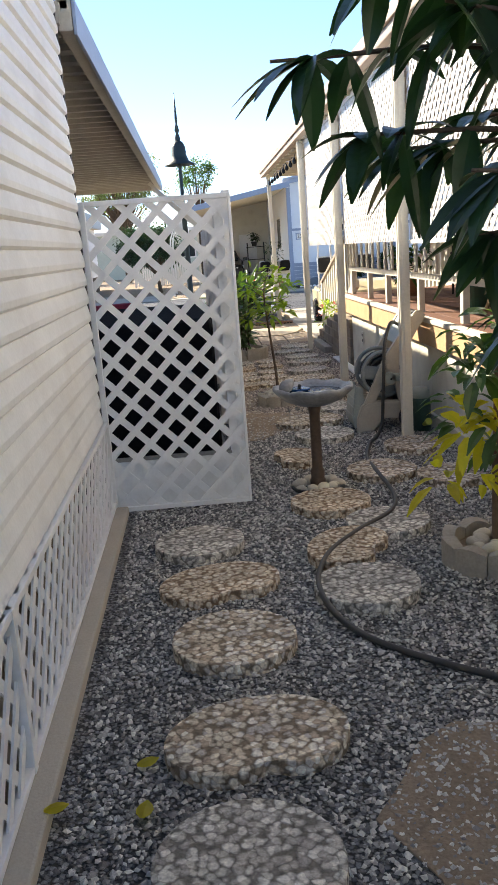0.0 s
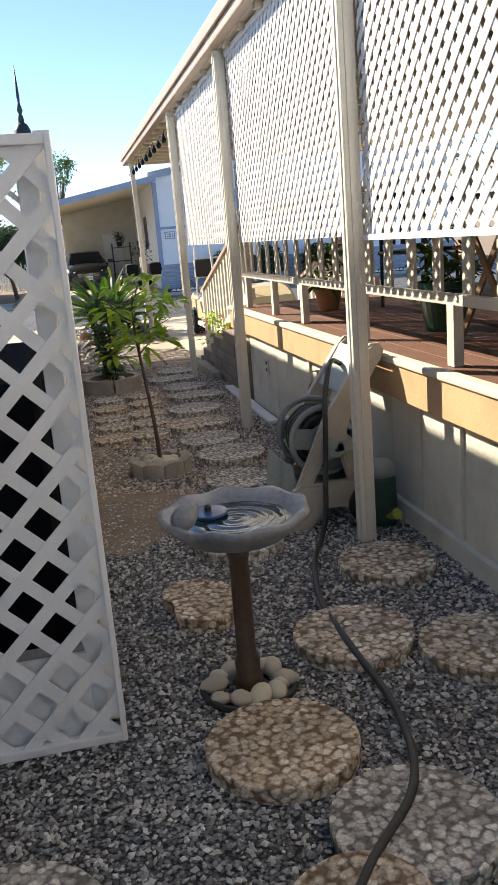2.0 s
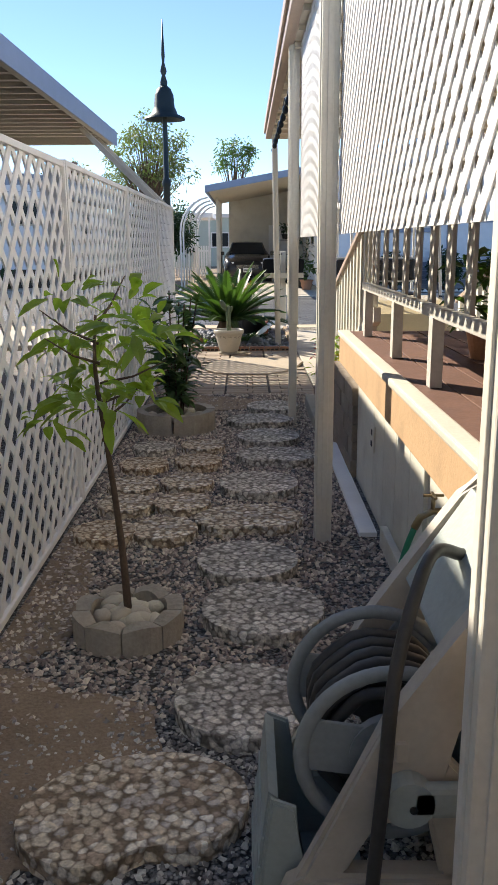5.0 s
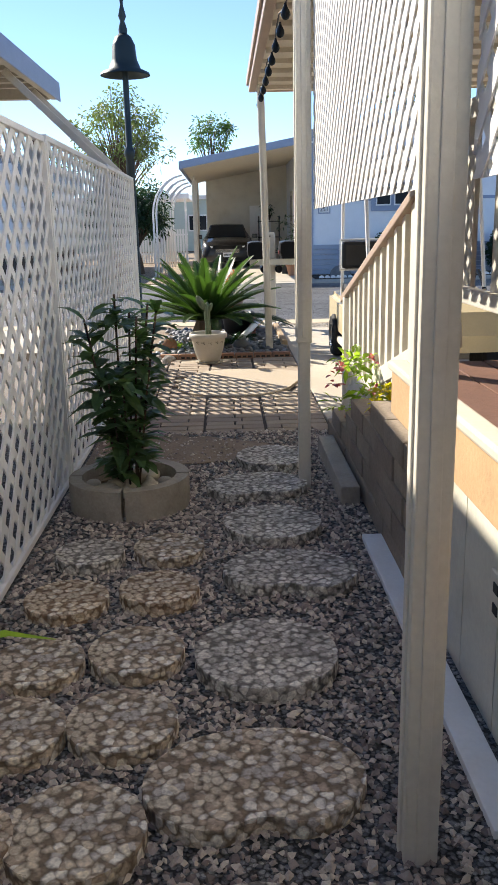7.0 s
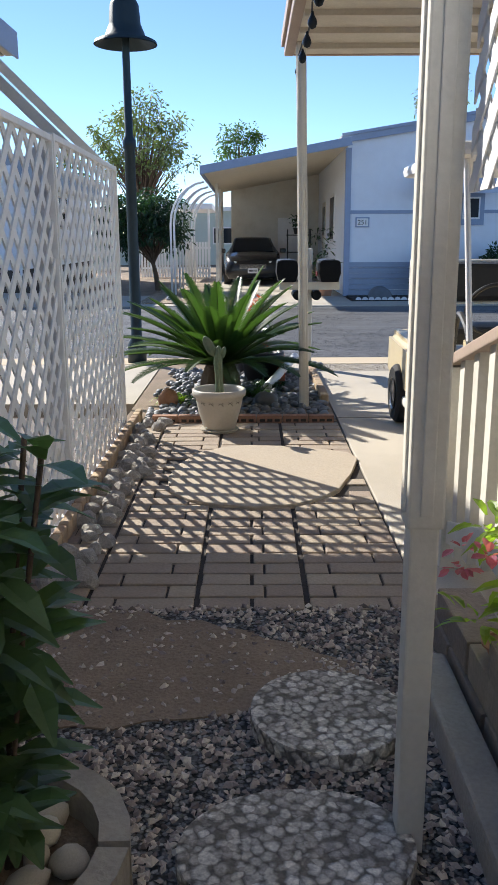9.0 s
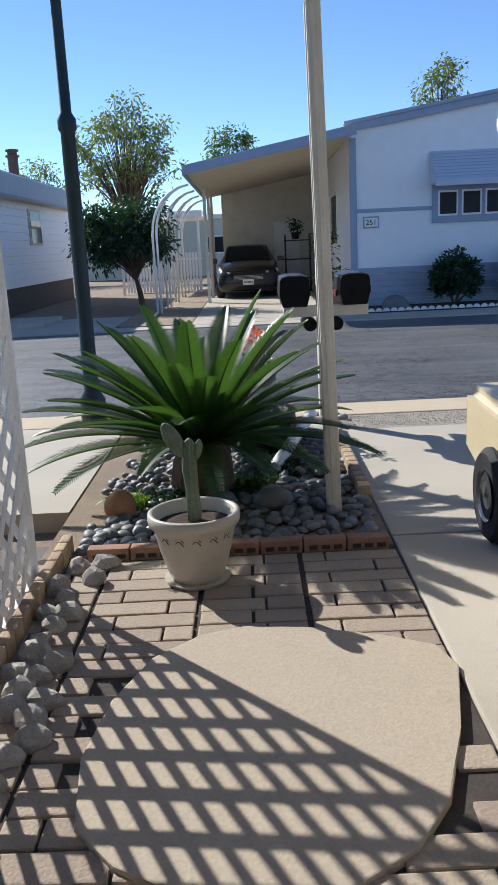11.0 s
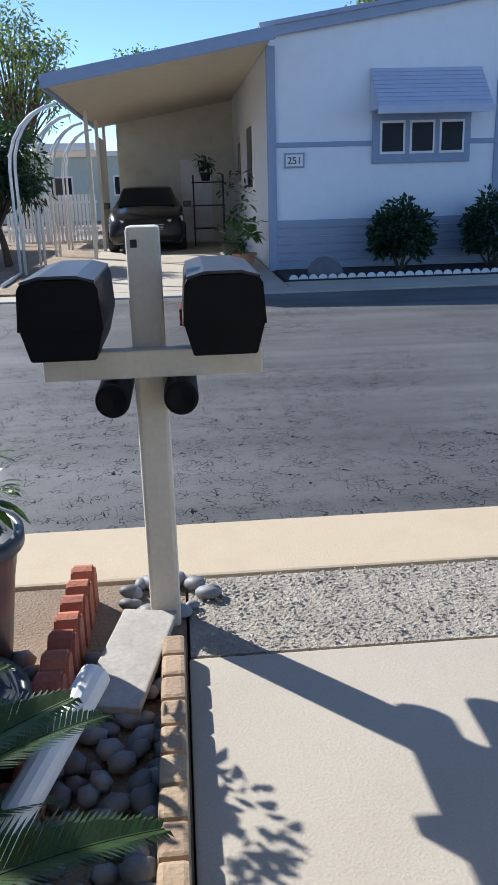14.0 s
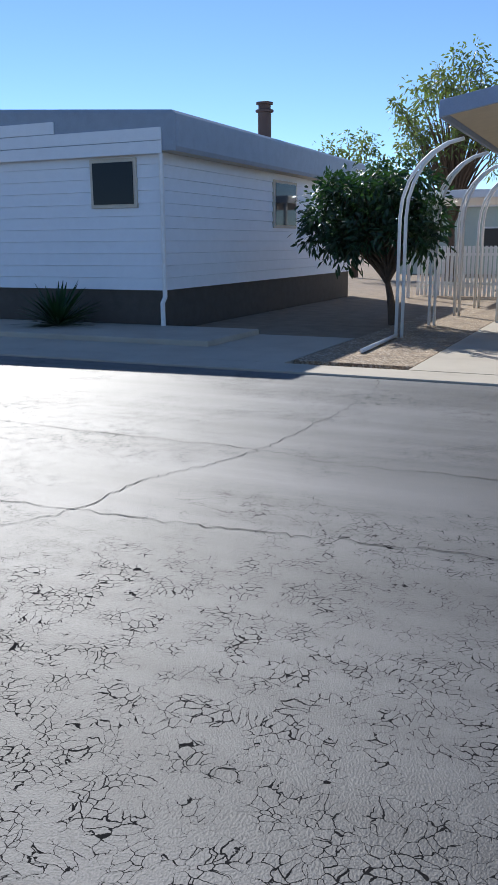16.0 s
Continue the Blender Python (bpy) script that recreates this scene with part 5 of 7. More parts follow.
def heap(name, label, cat_group, pts, m, smin, smax, seed, flat=0.6, rough=False):
    """Loose stones: objects of their own on a few shared meshes."""
    rg = random.Random(seed)
    meshes = []
    for k in range(6):
        b = pebble(rg, 1.0, rg.uniform(0.65, 0.9), flat * rg.uniform(0.85, 1.1), 2)
        if rough:
            for v in b.verts:
                v.co *= 1 + 0.16 * noise.cell(v.co * 1.7 + Vector((k, 0, 0)))
        me = bpy.data.meshes.new(name)
        b.to_mesh(me)
        b.free()
        for f in me.polygons:
            f.use_smooth = not rough
        me.materials.append(m)
        meshes.append(me)
    for x, y, z in pts:
        s = rg.uniform(smin, smax)
        ob = new(name, rg.choice(meshes))
        ob.matrix_basis = pose(x, y, z + s * flat * 0.55, rg.uniform(-18, 18), rg.uniform(-18, 18), rg.uniform(0, 360)) @ Matrix.Diagonal((s, s, s, 1))
        tagged(ob, label, "stone", cat_group)


rng = random.Random(19)
pts = []
tries = 0
while len(pts) < 620 and tries < 60000:
    tries += 1
    x, y = rng.uniform(2.12, 3.61), rng.uniform(16.04, 18.5)
    if x < 2.12 + 0.12 * math.sin(y * 5) or (x - 2.7) ** 2 + (y - 16.95) ** 2 < 0.035 or abs(x - 3.43) < 0.05 and abs(y - 16.51) < 0.05:
        continue
    if all((x - a) ** 2 + (y - b) ** 2 > 0.0021 for a, b, _ in pts):
        pts.append((x, y, rng.choice((-0.012, 0.0, 0.008))))
pts.sort(key=lambda p: p[1] - 0.4 * p[0])
heap("river_stone", "smooth dark grey river stone in the planting bed", "bed stones", pts[:270], M["river"], 0.03, 0.052, 5)
bm = bmesh.new()
for x, y, z in pts[270:]:
    s = rng.uniform(0.03, 0.052)
    r = bmesh.ops.create_icosphere(bm, subdivisions=1, radius=1.0, matrix=pose(x, y, z + s * 0.33, rng.uniform(-18, 18), rng.uniform(-18, 18), rng.uniform(0, 360)) @ Matrix.Diagonal((s, s * rng.uniform(0.65, 0.9), s * 0.6, 1)))
single("river_stones", bm, mat("river_rest", (0.2, 0.205, 0.215), rough=0.55, var=0.2, scale=12, fine=120, bump=0.08, island=0.35), "smooth dark grey river stones at the back of the bed", "stones", kind="stuff", smooth=True)
rng = random.Random(23)
pts = []
while len(pts) < 40:
    y = rng.uniform(12.75, 15.9)
    x = rng.uniform(2.13, 2.29 + 0.03 * math.sin(4 * y))
    if all((x - a) ** 2 + (y - b) ** 2 > 0.008 for a, b, _ in pts):
        pts.append((x, y, -0.01))
heap("border_rock", "rough pale grey rock edging the patio", "border rocks", pts, M["rubble"], 0.042, 0.075, 6, 0.75, True)
# scalloped bricks stepped along the fence foot
t = thing("brick_edging", "row of upright tan scalloped edging bricks by the fence", "edging")
for k in range(27):
    bm = bmesh.new()
    beam(bm, (2.08, 13.0 + 0.115 * k, 0.0), (2.08, 13.105 + 0.115 * k, 0.0), 0.05, 0.16, bevel=0.012)
    part("brick", bm, M["tan_brick"], t)
t = thing("red_edging", "row of red scalloped edging bricks in the bed", "edging")
for k in range(12):
    bm = bmesh.new()
    x, y = 3.31 - 0.004 * k, 18.85 - 0.11 * k
    rim = [(math.cos(a) * 0.052, 0.1 + 0.052 * math.sin(a)) for a in (0, 0.52, 1.05, 1.57, 2.09, 2.62, 3.14)] + [(-0.052, -0.03), (0.052, -0.03)]
    a = [bm.verts.new((x - 0.04, y + u, z)) for u, z in rim]
    b = [bm.verts.new((x + 0.04, y + u, z)) for u, z in rim]
    f0, f1 = bm.faces.new(a), bm.faces.new(b[::-1])
    for j in range(9):
        bm.faces.new((a[j], b[j], b[(j + 1) % 9], a[(j + 1) % 9]))
    bmesh.ops.bevel(bm, geom=list(set(f0.edges) | set(f1.edges)), offset=0.008, segments=2, affect="EDGES")
    part("brick", bm, M["red_brick"], t)
t = thing("drive_edging", "row of tan edging bricks between bed and driveway", "edging")
for k in range(16):
    part("brick", boxbm(3.585, 3.655, 16.7 + 0.112 * k, 16.805 + 0.112 * k, -0.03, 0.075, bevel=0.014), M["tan_brick"], t)
kerb_m = mat("kerb_brick", (0.36, 0.2, 0.13), rough=0.85, var=0.22, scale=8, fine=80, bump=0.4, rand=0.12, dirt=(0.2, 0.13, 0.1), dirt_amt=0.4, dirt_scale=6)
t = thing("bed_kerb", "course of red brown cored bricks along the patio edge", "edging")
for k in range(7):
    bm = bmesh.new()
    x0 = 2.2 + 0.205 * k
    box(bm, x0, x0 + 0.198, 15.935, 16.005, -0.03, 0.05, bevel=0.006)
    b = part("brick", bm, kerb_m, t)
    bm = bmesh.new()
    for j in range(3):
        box(bm, x0 + 0.025 + 0.058 * j, x0 + 0.065 + 0.058 * j, 15.931, 15.9355, 0.002, 0.022)
    part("core_hole", bm, M["joint"], t)
# plants in the bed
for x, y, s, m, lab in ((2.3, 16.75, 0.13, lime, "low bright green leafy plant among the river stones"), (2.95, 17.0, 0.2, mid, "low green ground cover plant under the palm"), (3.15, 17.35, 0.2, deep, "low dark green ground cover plant under the palm"), (2.55, 16.75, 0.16, deep, "low dark green plant under the palm")):
    t = thing("bed_plant", lab, "plant", (x, y, 0))
    bm = bmesh.new()
    for _ in range(170):
        d = rand_dir(rng, 0.15, 0.95)
        p = Vector((rng.uniform(-s, s) * 0.7, rng.uniform(-s, s) * 0.7, 0.02))
        blade(bm, p, d, d.cross(Vector((0.2, 0.1, 1))), s * rng.uniform(0.6, 1.4), 0.018, 0.6, 3)
    part("foliage", bm, m, t)
single("bed_rock", pebble(random.Random(61), 0.085, 0.07, 0.1, 3), terra, "tan upright boulder among the river stones", "rock", smooth=True, at=(2.27, 16.55, 0.06))
single("bed_rock", pebble(random.Random(62), 0.1, 0.09, 0.07, 3), M["river"], "grey boulder among the river stones", "rock", smooth=True, at=(3.1, 16.62, 0.05))
# dark planter with red flowers, and the leaning post
t = thing("large_planter", "large dark grey round planter with red orange flowers", "planter", (2.95, 18.48, 0.0))
bm = bmesh.new()
rings(bm, [(0.17, 0), (0.21, 0.3), (0.23, 0.4), (0.25, 0.41), (0.25, 0.45), (0.225, 0.45), (0.22, 0.4), (0.0001, 0.39)], 36)
part("tub", bm, mat("tub_grey", (0.06, 0.065, 0.08), rough=0.35, var=0.15, bump=0.05), t, smooth=True)
part("foliage", leaf_crown(rng, [((rng.uniform(-0.15, 0.15), rng.uniform(-0.15, 0.15), rng.uniform(0.45, 0.7)), 0.09) for _ in range(12)], 16, 0.07, 0.03), mid, t)
part("flowers", leaf_crown(rng, [((rng.uniform(-0.17, 0.17), rng.uniform(-0.17, 0.17), rng.uniform(0.66, 0.78)), 0.035) for _ in range(14)], 16, 0.028, 0.024, 0.1), leaf_mat("flower_orange", (0.55, 0.07, 0.03), 0.3), t)
t = thing("low_planter", "low black round planter with small red flowers", "planter", (3.08, 17.86, 0.0))
bm = bmesh.new()
rings(bm, [(0.16, -0.01), (0.2, 0.24), (0.225, 0.25), (0.228, 0.3), (0.205, 0.3), (0.2, 0.25), (0.0001, 0.24)], 36)
part("tub", bm, mat("tub_black", (0.02, 0.02, 0.023), rough=0.4, var=0.15, bump=0.05), t, smooth=True)
part("foliage", leaf_crown(rng, [((rng.uniform(-0.12, 0.12), rng.uniform(-0.12, 0.12), rng.uniform(0.27, 0.33)), 0.06) for _ in range(6)], 10, 0.05, 0.02), deep, t)
part("flowers", leaf_crown(rng, [((rng.uniform(-0.1, 0.1), rng.uniform(-0.1, 0.1), rng.uniform(0.34, 0.38)), 0.025) for _ in range(4)], 12, 0.022, 0.02, 0.1), leaf_mat("flower_red", (0.5, 0.02, 0.05), 0.3), t)
bm = bmesh.new()
tube(bm, spline([(3.13, 17.25, 0.05), (3.29, 17.68, 0.14), (3.43, 18.06, 0.22)], 6), 0.04, 14)
single("leaning_post", bm, M["white_vinyl"], "weathered white round post leaning in the bed", "post", smooth=False)
bm = bmesh.new()
beam(bm, (3.44, 18.16, 0.045), (3.545, 18.66, 0.06), 0.18, 0.025, bevel=0.006)
single("splash_board", bm, mat("board_weathered", (0.45, 0.42, 0.37), rough=0.85, var=0.2, bump=0.25, dirt=(0.25, 0.22, 0.18), dirt_amt=0.5, dirt_scale=4), "pale board lying at the foot of the mailbox post", "board")
rng = random.Random(29)
heap("river_stone", "smooth grey river stone at the mailbox foot", "mailbox stones", [(3.6 + 0.16 * math.cos(k * 0.7) * rng.uniform(0.6, 1.2), 18.86 + 0.12 * math.sin(k * 0.7), 0) for k in range(16)], M["river"], 0.03, 0.055, 7)

# ---- mailbox ----
t = thing("mailbox_post", "cream wooden post carrying two black mailboxes", "mailbox", (3.593, 18.735, 0))
part("post", boxbm(-0.05, 0.05, -0.05, 0.05, -0.05, 1.295, bevel=0.014), M["cream_paint"], t)
part("post_hole", boxbm(-0.036, -0.016, -0.054, -0.049, 1.235, 1.258, bevel=0.002), M["dark"], t)
part("crossarm", boxbm(-0.31, 0.338, -0.115, -0.052, 0.86, 0.944, bevel=0.006), M["cream_paint"], t)
blackbox = mat("mailbox_black", (0.006, 0.0065, 0.008), rough=0.5, var=0.15, bump=0.08, spec=0.15)
# lids: same black paint, lightened and blued for the sky's reflection
lid_sheen = mat("mailbox_lid_sheen", (0.05, 0.053, 0.06), rough=0.3, var=0.1, bump=0.05)


def mailbox(x):
    bm = bmesh.new()
    half = [(0.09, 0.0), (0.114, 0.09), (0.106, 0.2), (0.098, 0.214), (0.05, 0.224)]
    pr = [(-a, b) for a, b in half][::-1] + half
    n = len(pr)
    lo = [bm.verts.new((x + a, -0.245, 0.946 + b)) for a, b in pr]
    hi = [bm.verts.new((x + a, 0.26, 0.946 + b)) for a, b in pr]
    for k in range(n):
        bm.faces.new((lo[k], lo[(k + 1) % n], hi[(k + 1) % n], hi[k]))
    f0, f1 = bm.faces.new(lo[::-1]), bm.faces.new(hi)
    bmesh.ops.bevel(bm, geom=list(bm.edges), offset=0.003, segments=2, affect="EDGES")
    b = part("box", bm, blackbox, t, "black steel mailbox")
    face = [(u, v) for u, v in pr if v > 0.05]
    bm = bmesh.new()
    a = [bm.verts.new((x + u * 1.02, -0.258, 0.942 + v * 1.01)) for u, v in face]
    c = [bm.verts.new((x + u * 1.02, -0.2455, 0.942 + v * 1.01)) for u, v in face]
    for k in range(len(face)):
        bm.faces.new((a[k], c[k], c[(k + 1) % len(face)], a[(k + 1) % len(face)]))
    bm.faces.new(a)
    bm.faces.new(c[::-1])
    bmesh.ops.recalc_face_normals(bm, faces=bm.faces)
    part("door", bm, blackbox, b, "black door of the mailbox")
    bm = bmesh.new()
    arc = [(-0.1, 1.158), (-0.05, 1.1715), (0.05, 1.1715), (0.1, 1.158), (0.1, 1.166), (0.05, 1.18), (-0.05, 1.18), (-0.1, 1.166)]
    a = [bm.verts.new((x + u, -0.25, z)) for u, z in arc]
    c = [bm.verts.new((x + u, 0.268, z)) for u, z in arc]
    for k in range(8):
        bm.faces.new((a[k], c[k], c[(k + 1) % 8], a[(k + 1) % 8]))
    bm.faces.new(a)
    bm.faces.new(c[::-1])
    part("lid", bm, lid_sheen, b)
    if x > 0:
        part("flag", boxbm(x + (-0.125 if x > 0 else 0.117), x + (-0.117 if x > 0 else 0.125), -0.05, 0.1, 1.0, 1.05, bevel=0.002), mat("flag_red", (0.3, 0.02, 0.02), rough=0.4), b)


mailbox(-0.228)
mailbox(0.222)
for x in (-0.112, 0.09):
    bm = bmesh.new()
    ctr = Matrix.Translation((x, 0.0, 0.803)) @ Matrix.Rotation(radians(90), 4, "X")
    rings(bm, [(0.05, -0.25), (0.052, -0.24), (0.052, 0.145), (0.05, 0.155), (0.042, 0.158), (0.0001, 0.15)], 28, m=ctr)
    part("paper_tube", bm, blackbox, t, "round black newspaper tube", smooth=False)

# ---- street lamp ----
t = thing("street_lamp", "dark green bell shaped street lamp with a spike", "street lamp", (1.645, 19.2, 0))
lamp_m = mat("lamp_green", (0.03, 0.045, 0.05), rough=0.45, metal=0.4, var=0.15)
bm = bmesh.new()
rings(bm, [(0.11, -0.03), (0.11, 0.2), (0.065, 0.28), (0.058, 2.35), (0.075, 2.38), (0.075, 2.45), (0.045, 2.5), (0.04, 3.5), (0.06, 4.0), (0.03, 4.1), (0.055, 4.16), (0.02, 4.3), (0.03, 4.4), (0.006, 4.95)], 18)
part("pole", bm, lamp_m, t, smooth=True)
bm = bmesh.new()
rings(bm, [(0.34, 3.42), (0.33, 3.45), (0.22, 3.5), (0.17, 3.62), (0.155, 3.8), (0.11, 3.9), (0.05, 3.95), (0.045, 3.9), (0.1, 3.85), (0.14, 3.62), (0.2, 3.48), (0.32, 3.42)], 32, False, False)
part("shade", bm, lamp_m, t, "bell shaped shade", smooth=True)
bm = bmesh.new()
rings(bm, [(0.06, 3.5), (0.07, 3.55), (0.05, 3.62)], 16)
part("lamp_glass", bm, M["white_vinyl"], t)

# ---- golf cart ----
t = thing("golf_cart", "cream golf cart with black wheels and roof", "golf cart", (4.68, 15.0, 0), rz=180)
cream = mat("cart_cream", (0.62, 0.52, 0.33), rough=0.25, var=0.05, bump=0.02)
bm = bmesh.new()
side = [(-1.5, 0.3), (-1.05, 0.3), (-0.98, 0.25), (0.6, 0.22), (0.66, 0.42), (0.8, 0.5), (1.05, 0.5), (1.2, 0.42), (1.42, 0.36), (1.46, 0.5), (1.35, 0.68), (1.0, 0.8), (0.75, 0.84), (0.66, 0.4), (-0.2, 0.34), (-0.32, 0.62), (-1.5, 0.66)]
lo = [bm.verts.new((-0.56, y, z)) for y, z in side]
hi = [bm.verts.new((0.56, y, z)) for y, z in side]
n = len(side)
for k in range(n):
    bm.faces.new((lo[k], lo[(k + 1) % n], hi[(k + 1) % n], hi[k]))
f0, f1 = bm.faces.new(lo[::-1]), bm.faces.new(hi)
bmesh.ops.bevel(bm, geom=list(set(f0.edges) | set(f1.edges)), offset=0.05, segments=3, affect="EDGES")
bmesh.ops.triangulate(bm, faces=[f for f in bm.faces if len(f.verts) > 4])
part("body", bm, cream, t)
part("rocker", boxbm(-0.57, 0.57, -1.0, 0.62, 0.17, 0.24, bevel=0.02), M["cream_paint"], t)
badge = bmesh.new()
rings(badge, [(0.04, -0.004), (0.04, 0.004)], 20, m=Matrix.Translation((-0.566, 1.1, 0.62)) @ Matrix.Rotation(radians(90), 4, "Y"))
part("badge", badge, M["white_vinyl"], t)
for y in (-0.95, 0.92):
    for x in (-0.52, 0.52):
        bm = bmesh.new()
        ctr = Matrix.Translation((x, y, 0.225)) @ Matrix.Rotation(radians(90), 4, "Y")
        rings(bm, [(0.13, -0.075), (0.2, -0.085), (0.225, -0.06), (0.228, 0.0), (0.225, 0.06), (0.2, 0.085), (0.13, 0.075)], 36, m=ctr)
        w = part("wheel", bm, mat("tyre", (0.018, 0.018, 0.019), rough=0.8, var=0.2, bump=0.4), t, smooth=False)
        bm = bmesh.new()
        rings(bm, [(0.125, -0.088), (0.11, -0.07), (0.04, -0.078), (0.0001, -0.085)], 28, False, False, ctr @ Matrix.Diagonal((1, 1, 1 if x < 0 else -1, 1)))
        for k in range(10):
            box(bm, 0.03, 0.115, -0.012, 0.012, -0.092, -0.082, 0.002, ctr @ Matrix.Rotation(2 * math.pi * k / 10, 4, "Z"))
        part("rim", bm, mat("rim_steel", (0.3, 0.3, 0.3), rough=0.3, metal=0.9), w)
seat_m = mat("seat_black", (0.02, 0.02, 0.022), rough=0.5, var=0.15, bump=0.1)
part("seat", boxbm(-0.52, 0.52, -0.72, -0.25, 0.68, 0.8, bevel=0.04), seat_m, t)
part("backrest", boxbm(-0.52, 0.52, -0.8, -0.7, 0.94, 1.22, bevel=0.04), seat_m, t)
bm = bmesh.new()
tube(bm, [(-0.53, -0.8, 0.93), (-0.53, -0.8, 1.23), (0.53, -0.8, 1.23), (0.53, -0.8, 0.93), (-0.53, -0.8, 0.93)], 0.014, 8)
part("backrest_frame", bm, M["white_vinyl"], t)
for x in (-0.5, 0.5):
    bm = bmesh.new()
    tube(bm, [(x, 0.85, 0.8), (x, 0.55, 1.82)], 0.018, 8)
    part("strut", bm, M["white_vinyl"], t)
    bm = bmesh.new()
    tube(bm, [(x, -0.85, 0.62), (x, -0.8, 1.82)], 0.018, 8)
    part("strut", bm, M["white_vinyl"], t)
    bm = bmesh.new()
    tube(bm, spline([(x, 0.3, 0.36), (x, 0.42, 0.62), (x, 0.55, 0.95), (x, 0.75, 0.92), (x, 0.85, 0.82)], 5), 0.02, 8)
    part("grab_bar", bm, seat_m, t)
part("roof", boxbm(-0.58, 0.58, -1.0, 0.72, 1.82, 1.9, bevel=0.035), M["white_vinyl"], t)
bm = bmesh.new()
tube(bm, [(0.25 + 0.17 * math.cos(2 * math.pi * k / 24), 0.42 + 0.07 * math.sin(2 * math.pi * k / 24), 0.98 + 0.15 * math.sin(2 * math.pi * k / 24)) for k in range(25)], 0.012, 8, caps=False)
part("steering_wheel", bm, seat_m, t)

# ---- far side of the road ----
M["lap_blue"] = mat("lap_blue", (0.33, 0.38, 0.47), rough=0.55, var=0.08, bump=0.08)
struct("pavement_far", boxbm(5.3, 70, 28.12, 28.7, -0.14, -0.002), M["concrete"], "concrete strip before the far home")
struct("bed_far", boxbm(5.35, 16, 28.72, 30.38, -0.14, 0.02), mat("bed_dark", (0.05, 0.04, 0.035), rough=0.95, var=0.3, bump=0.5), "dark mulch bed before the far home")
struct("drive_far", boxbm(1.9, 5.28, 28.12, 44, -0.14, 0.0), M["concrete"], "pale concrete drive under the far carport")
struct("gravel_far", boxbm(0.4, 1.88, 28.4, 44, -0.14, -0.004), cell_mat("tan_gravel", [(0.4, 0.3, 0.19), (0.5, 0.4, 0.28), (0.3, 0.22, 0.14), (0.45, 0.37, 0.28)], 30, mortar=(0.24, 0.17, 0.11)), "tan gravel bed under the white arches")
struct("yard_far", boxbm(-30, 0.38, 28.12, 30.96, -0.14, -0.003), M["concrete"], "grey concrete yard before the neighbouring home")
struct("yard_apron", boxbm(-30, -1.2, 29.2, 30.97, -0.14, 0.08, bevel=0.03), M["concrete"], "raised concrete apron before the neighbouring home")
struct("yard_side", boxbm(-2.85, 0.38, 30.98, 46, -0.14, -0.01), M["soil"], "bare soil beside the neighbouring home")

bm = bmesh.new()
XR, Z0, SL = 16.0, 3.68, 0.155
prof = [(5.3, 0.0), (XR, 0.0), (XR, Z0 + (10.5 - 5.3) * SL), (10.5, Z0 + (10.5 - 5.3) * SL), (5.3, Z0)]
lo = [bm.verts.new((x, 30.4, z)) for x, z in prof]
hi = [bm.verts.new((x, 44.0, z)) for x, z in prof]
for k in range(5):
    bm.faces.new((lo[k], lo[(k + 1) % 5], hi[(k + 1) % 5], hi[k]))
bm.faces.new(lo[::-1])
bm.faces.new(hi)
home = thing("mobile_home", "white mobile home with grey blue trim and carport", "house", (0, 0, 0))
wall = part("wall", bm, M["blue_white"], home)
for k in range(6):
    bm = bmesh.new()
    beam(bm, (5.3, 30.38 - 0.004 * (k % 2), 0.03 + 0.135 * k + 0.06), (XR, 30.38 - 0.004 * (k % 2), 0.09 + 0.135 * k), 0.03, 0.125, 0.004)
    part("skirt_board", bm, M["lap_blue"], home)
part("band_trim", boxbm(5.4, XR, 30.37, 30.41, 1.98, 2.06, bevel=0.004), M["blue_trim"], home)
part("corner_trim", boxbm(5.26, 5.4, 30.35, 30.44, 0.0, 3.5, bevel=0.005), M["blue_trim"], home)
part("upright_trim", boxbm(9.08, 9.2, 30.372, 30.412, 0.82, 3.7, bevel=0.004), M["blue_trim"], home)
bm = bmesh.new()
beam(bm, (5.15, 30.3, 3.68), (10.6, 30.3, 3.68 + 5.45 * SL), 0.04, 0.17, 0.006)
beam(bm, (5.15, 30.26, 3.78), (10.6, 30.26, 3.78 + 5.45 * SL), 0.06, 0.07, 0.006)
part("fascia", bm, M["blue_trim"], home)
bm = bmesh.new()
m4 = [(5.15, 30.32, 3.78), (10.6, 30.32, 3.78 + 5.45 * SL), (10.6, 44.2, 3.78 + 5.45 * SL), (5.15, 44.2, 3.78)]
m5 = [(10.6, 30.32, 3.78 + 5.45 * SL), (16.3, 30.32, 3.78), (16.3, 44.2, 3.78), (10.6, 44.2, 3.78 + 5.45 * SL)]
for q in (m4, m5):
    a = [bm.verts.new(p) for p in q]
    b = [bm.verts.new((p[0], p[1], p[2] - 0.1)) for p in q]
    bm.faces.new(a)
    bm.faces.new(b[::-1])
    for k in range(4):
        bm.faces.new((a[k], b[k], b[(k + 1) % 4], a[(k + 1) % 4]))
part("roof", bm, mat("shingle_grey", (0.3, 0.31, 0.34), rough=0.85, var=0.2, fine=40, bump=0.4), home)
w = part("window", boxbm(7.0, 8.65, 30.34, 30.42, 1.7, 2.48, bevel=0.005), M["blue_trim"], home)
for k in range(3):
    x0 = 7.12 + 0.5 * k
    part("frame", boxbm(x0, x0 + 0.42, 30.325, 30.345, 1.84, 2.36, bevel=0.004), M["white_vinyl"], w)
    part("pane", boxbm(x0 + 0.035, x0 + 0.385, 30.318, 30.327, 1.88, 2.32), mat("window_screen", (0.03, 0.033, 0.036), rough=0.55, var=0.25, scale=3, bump=0.05, spec=0.2), w)
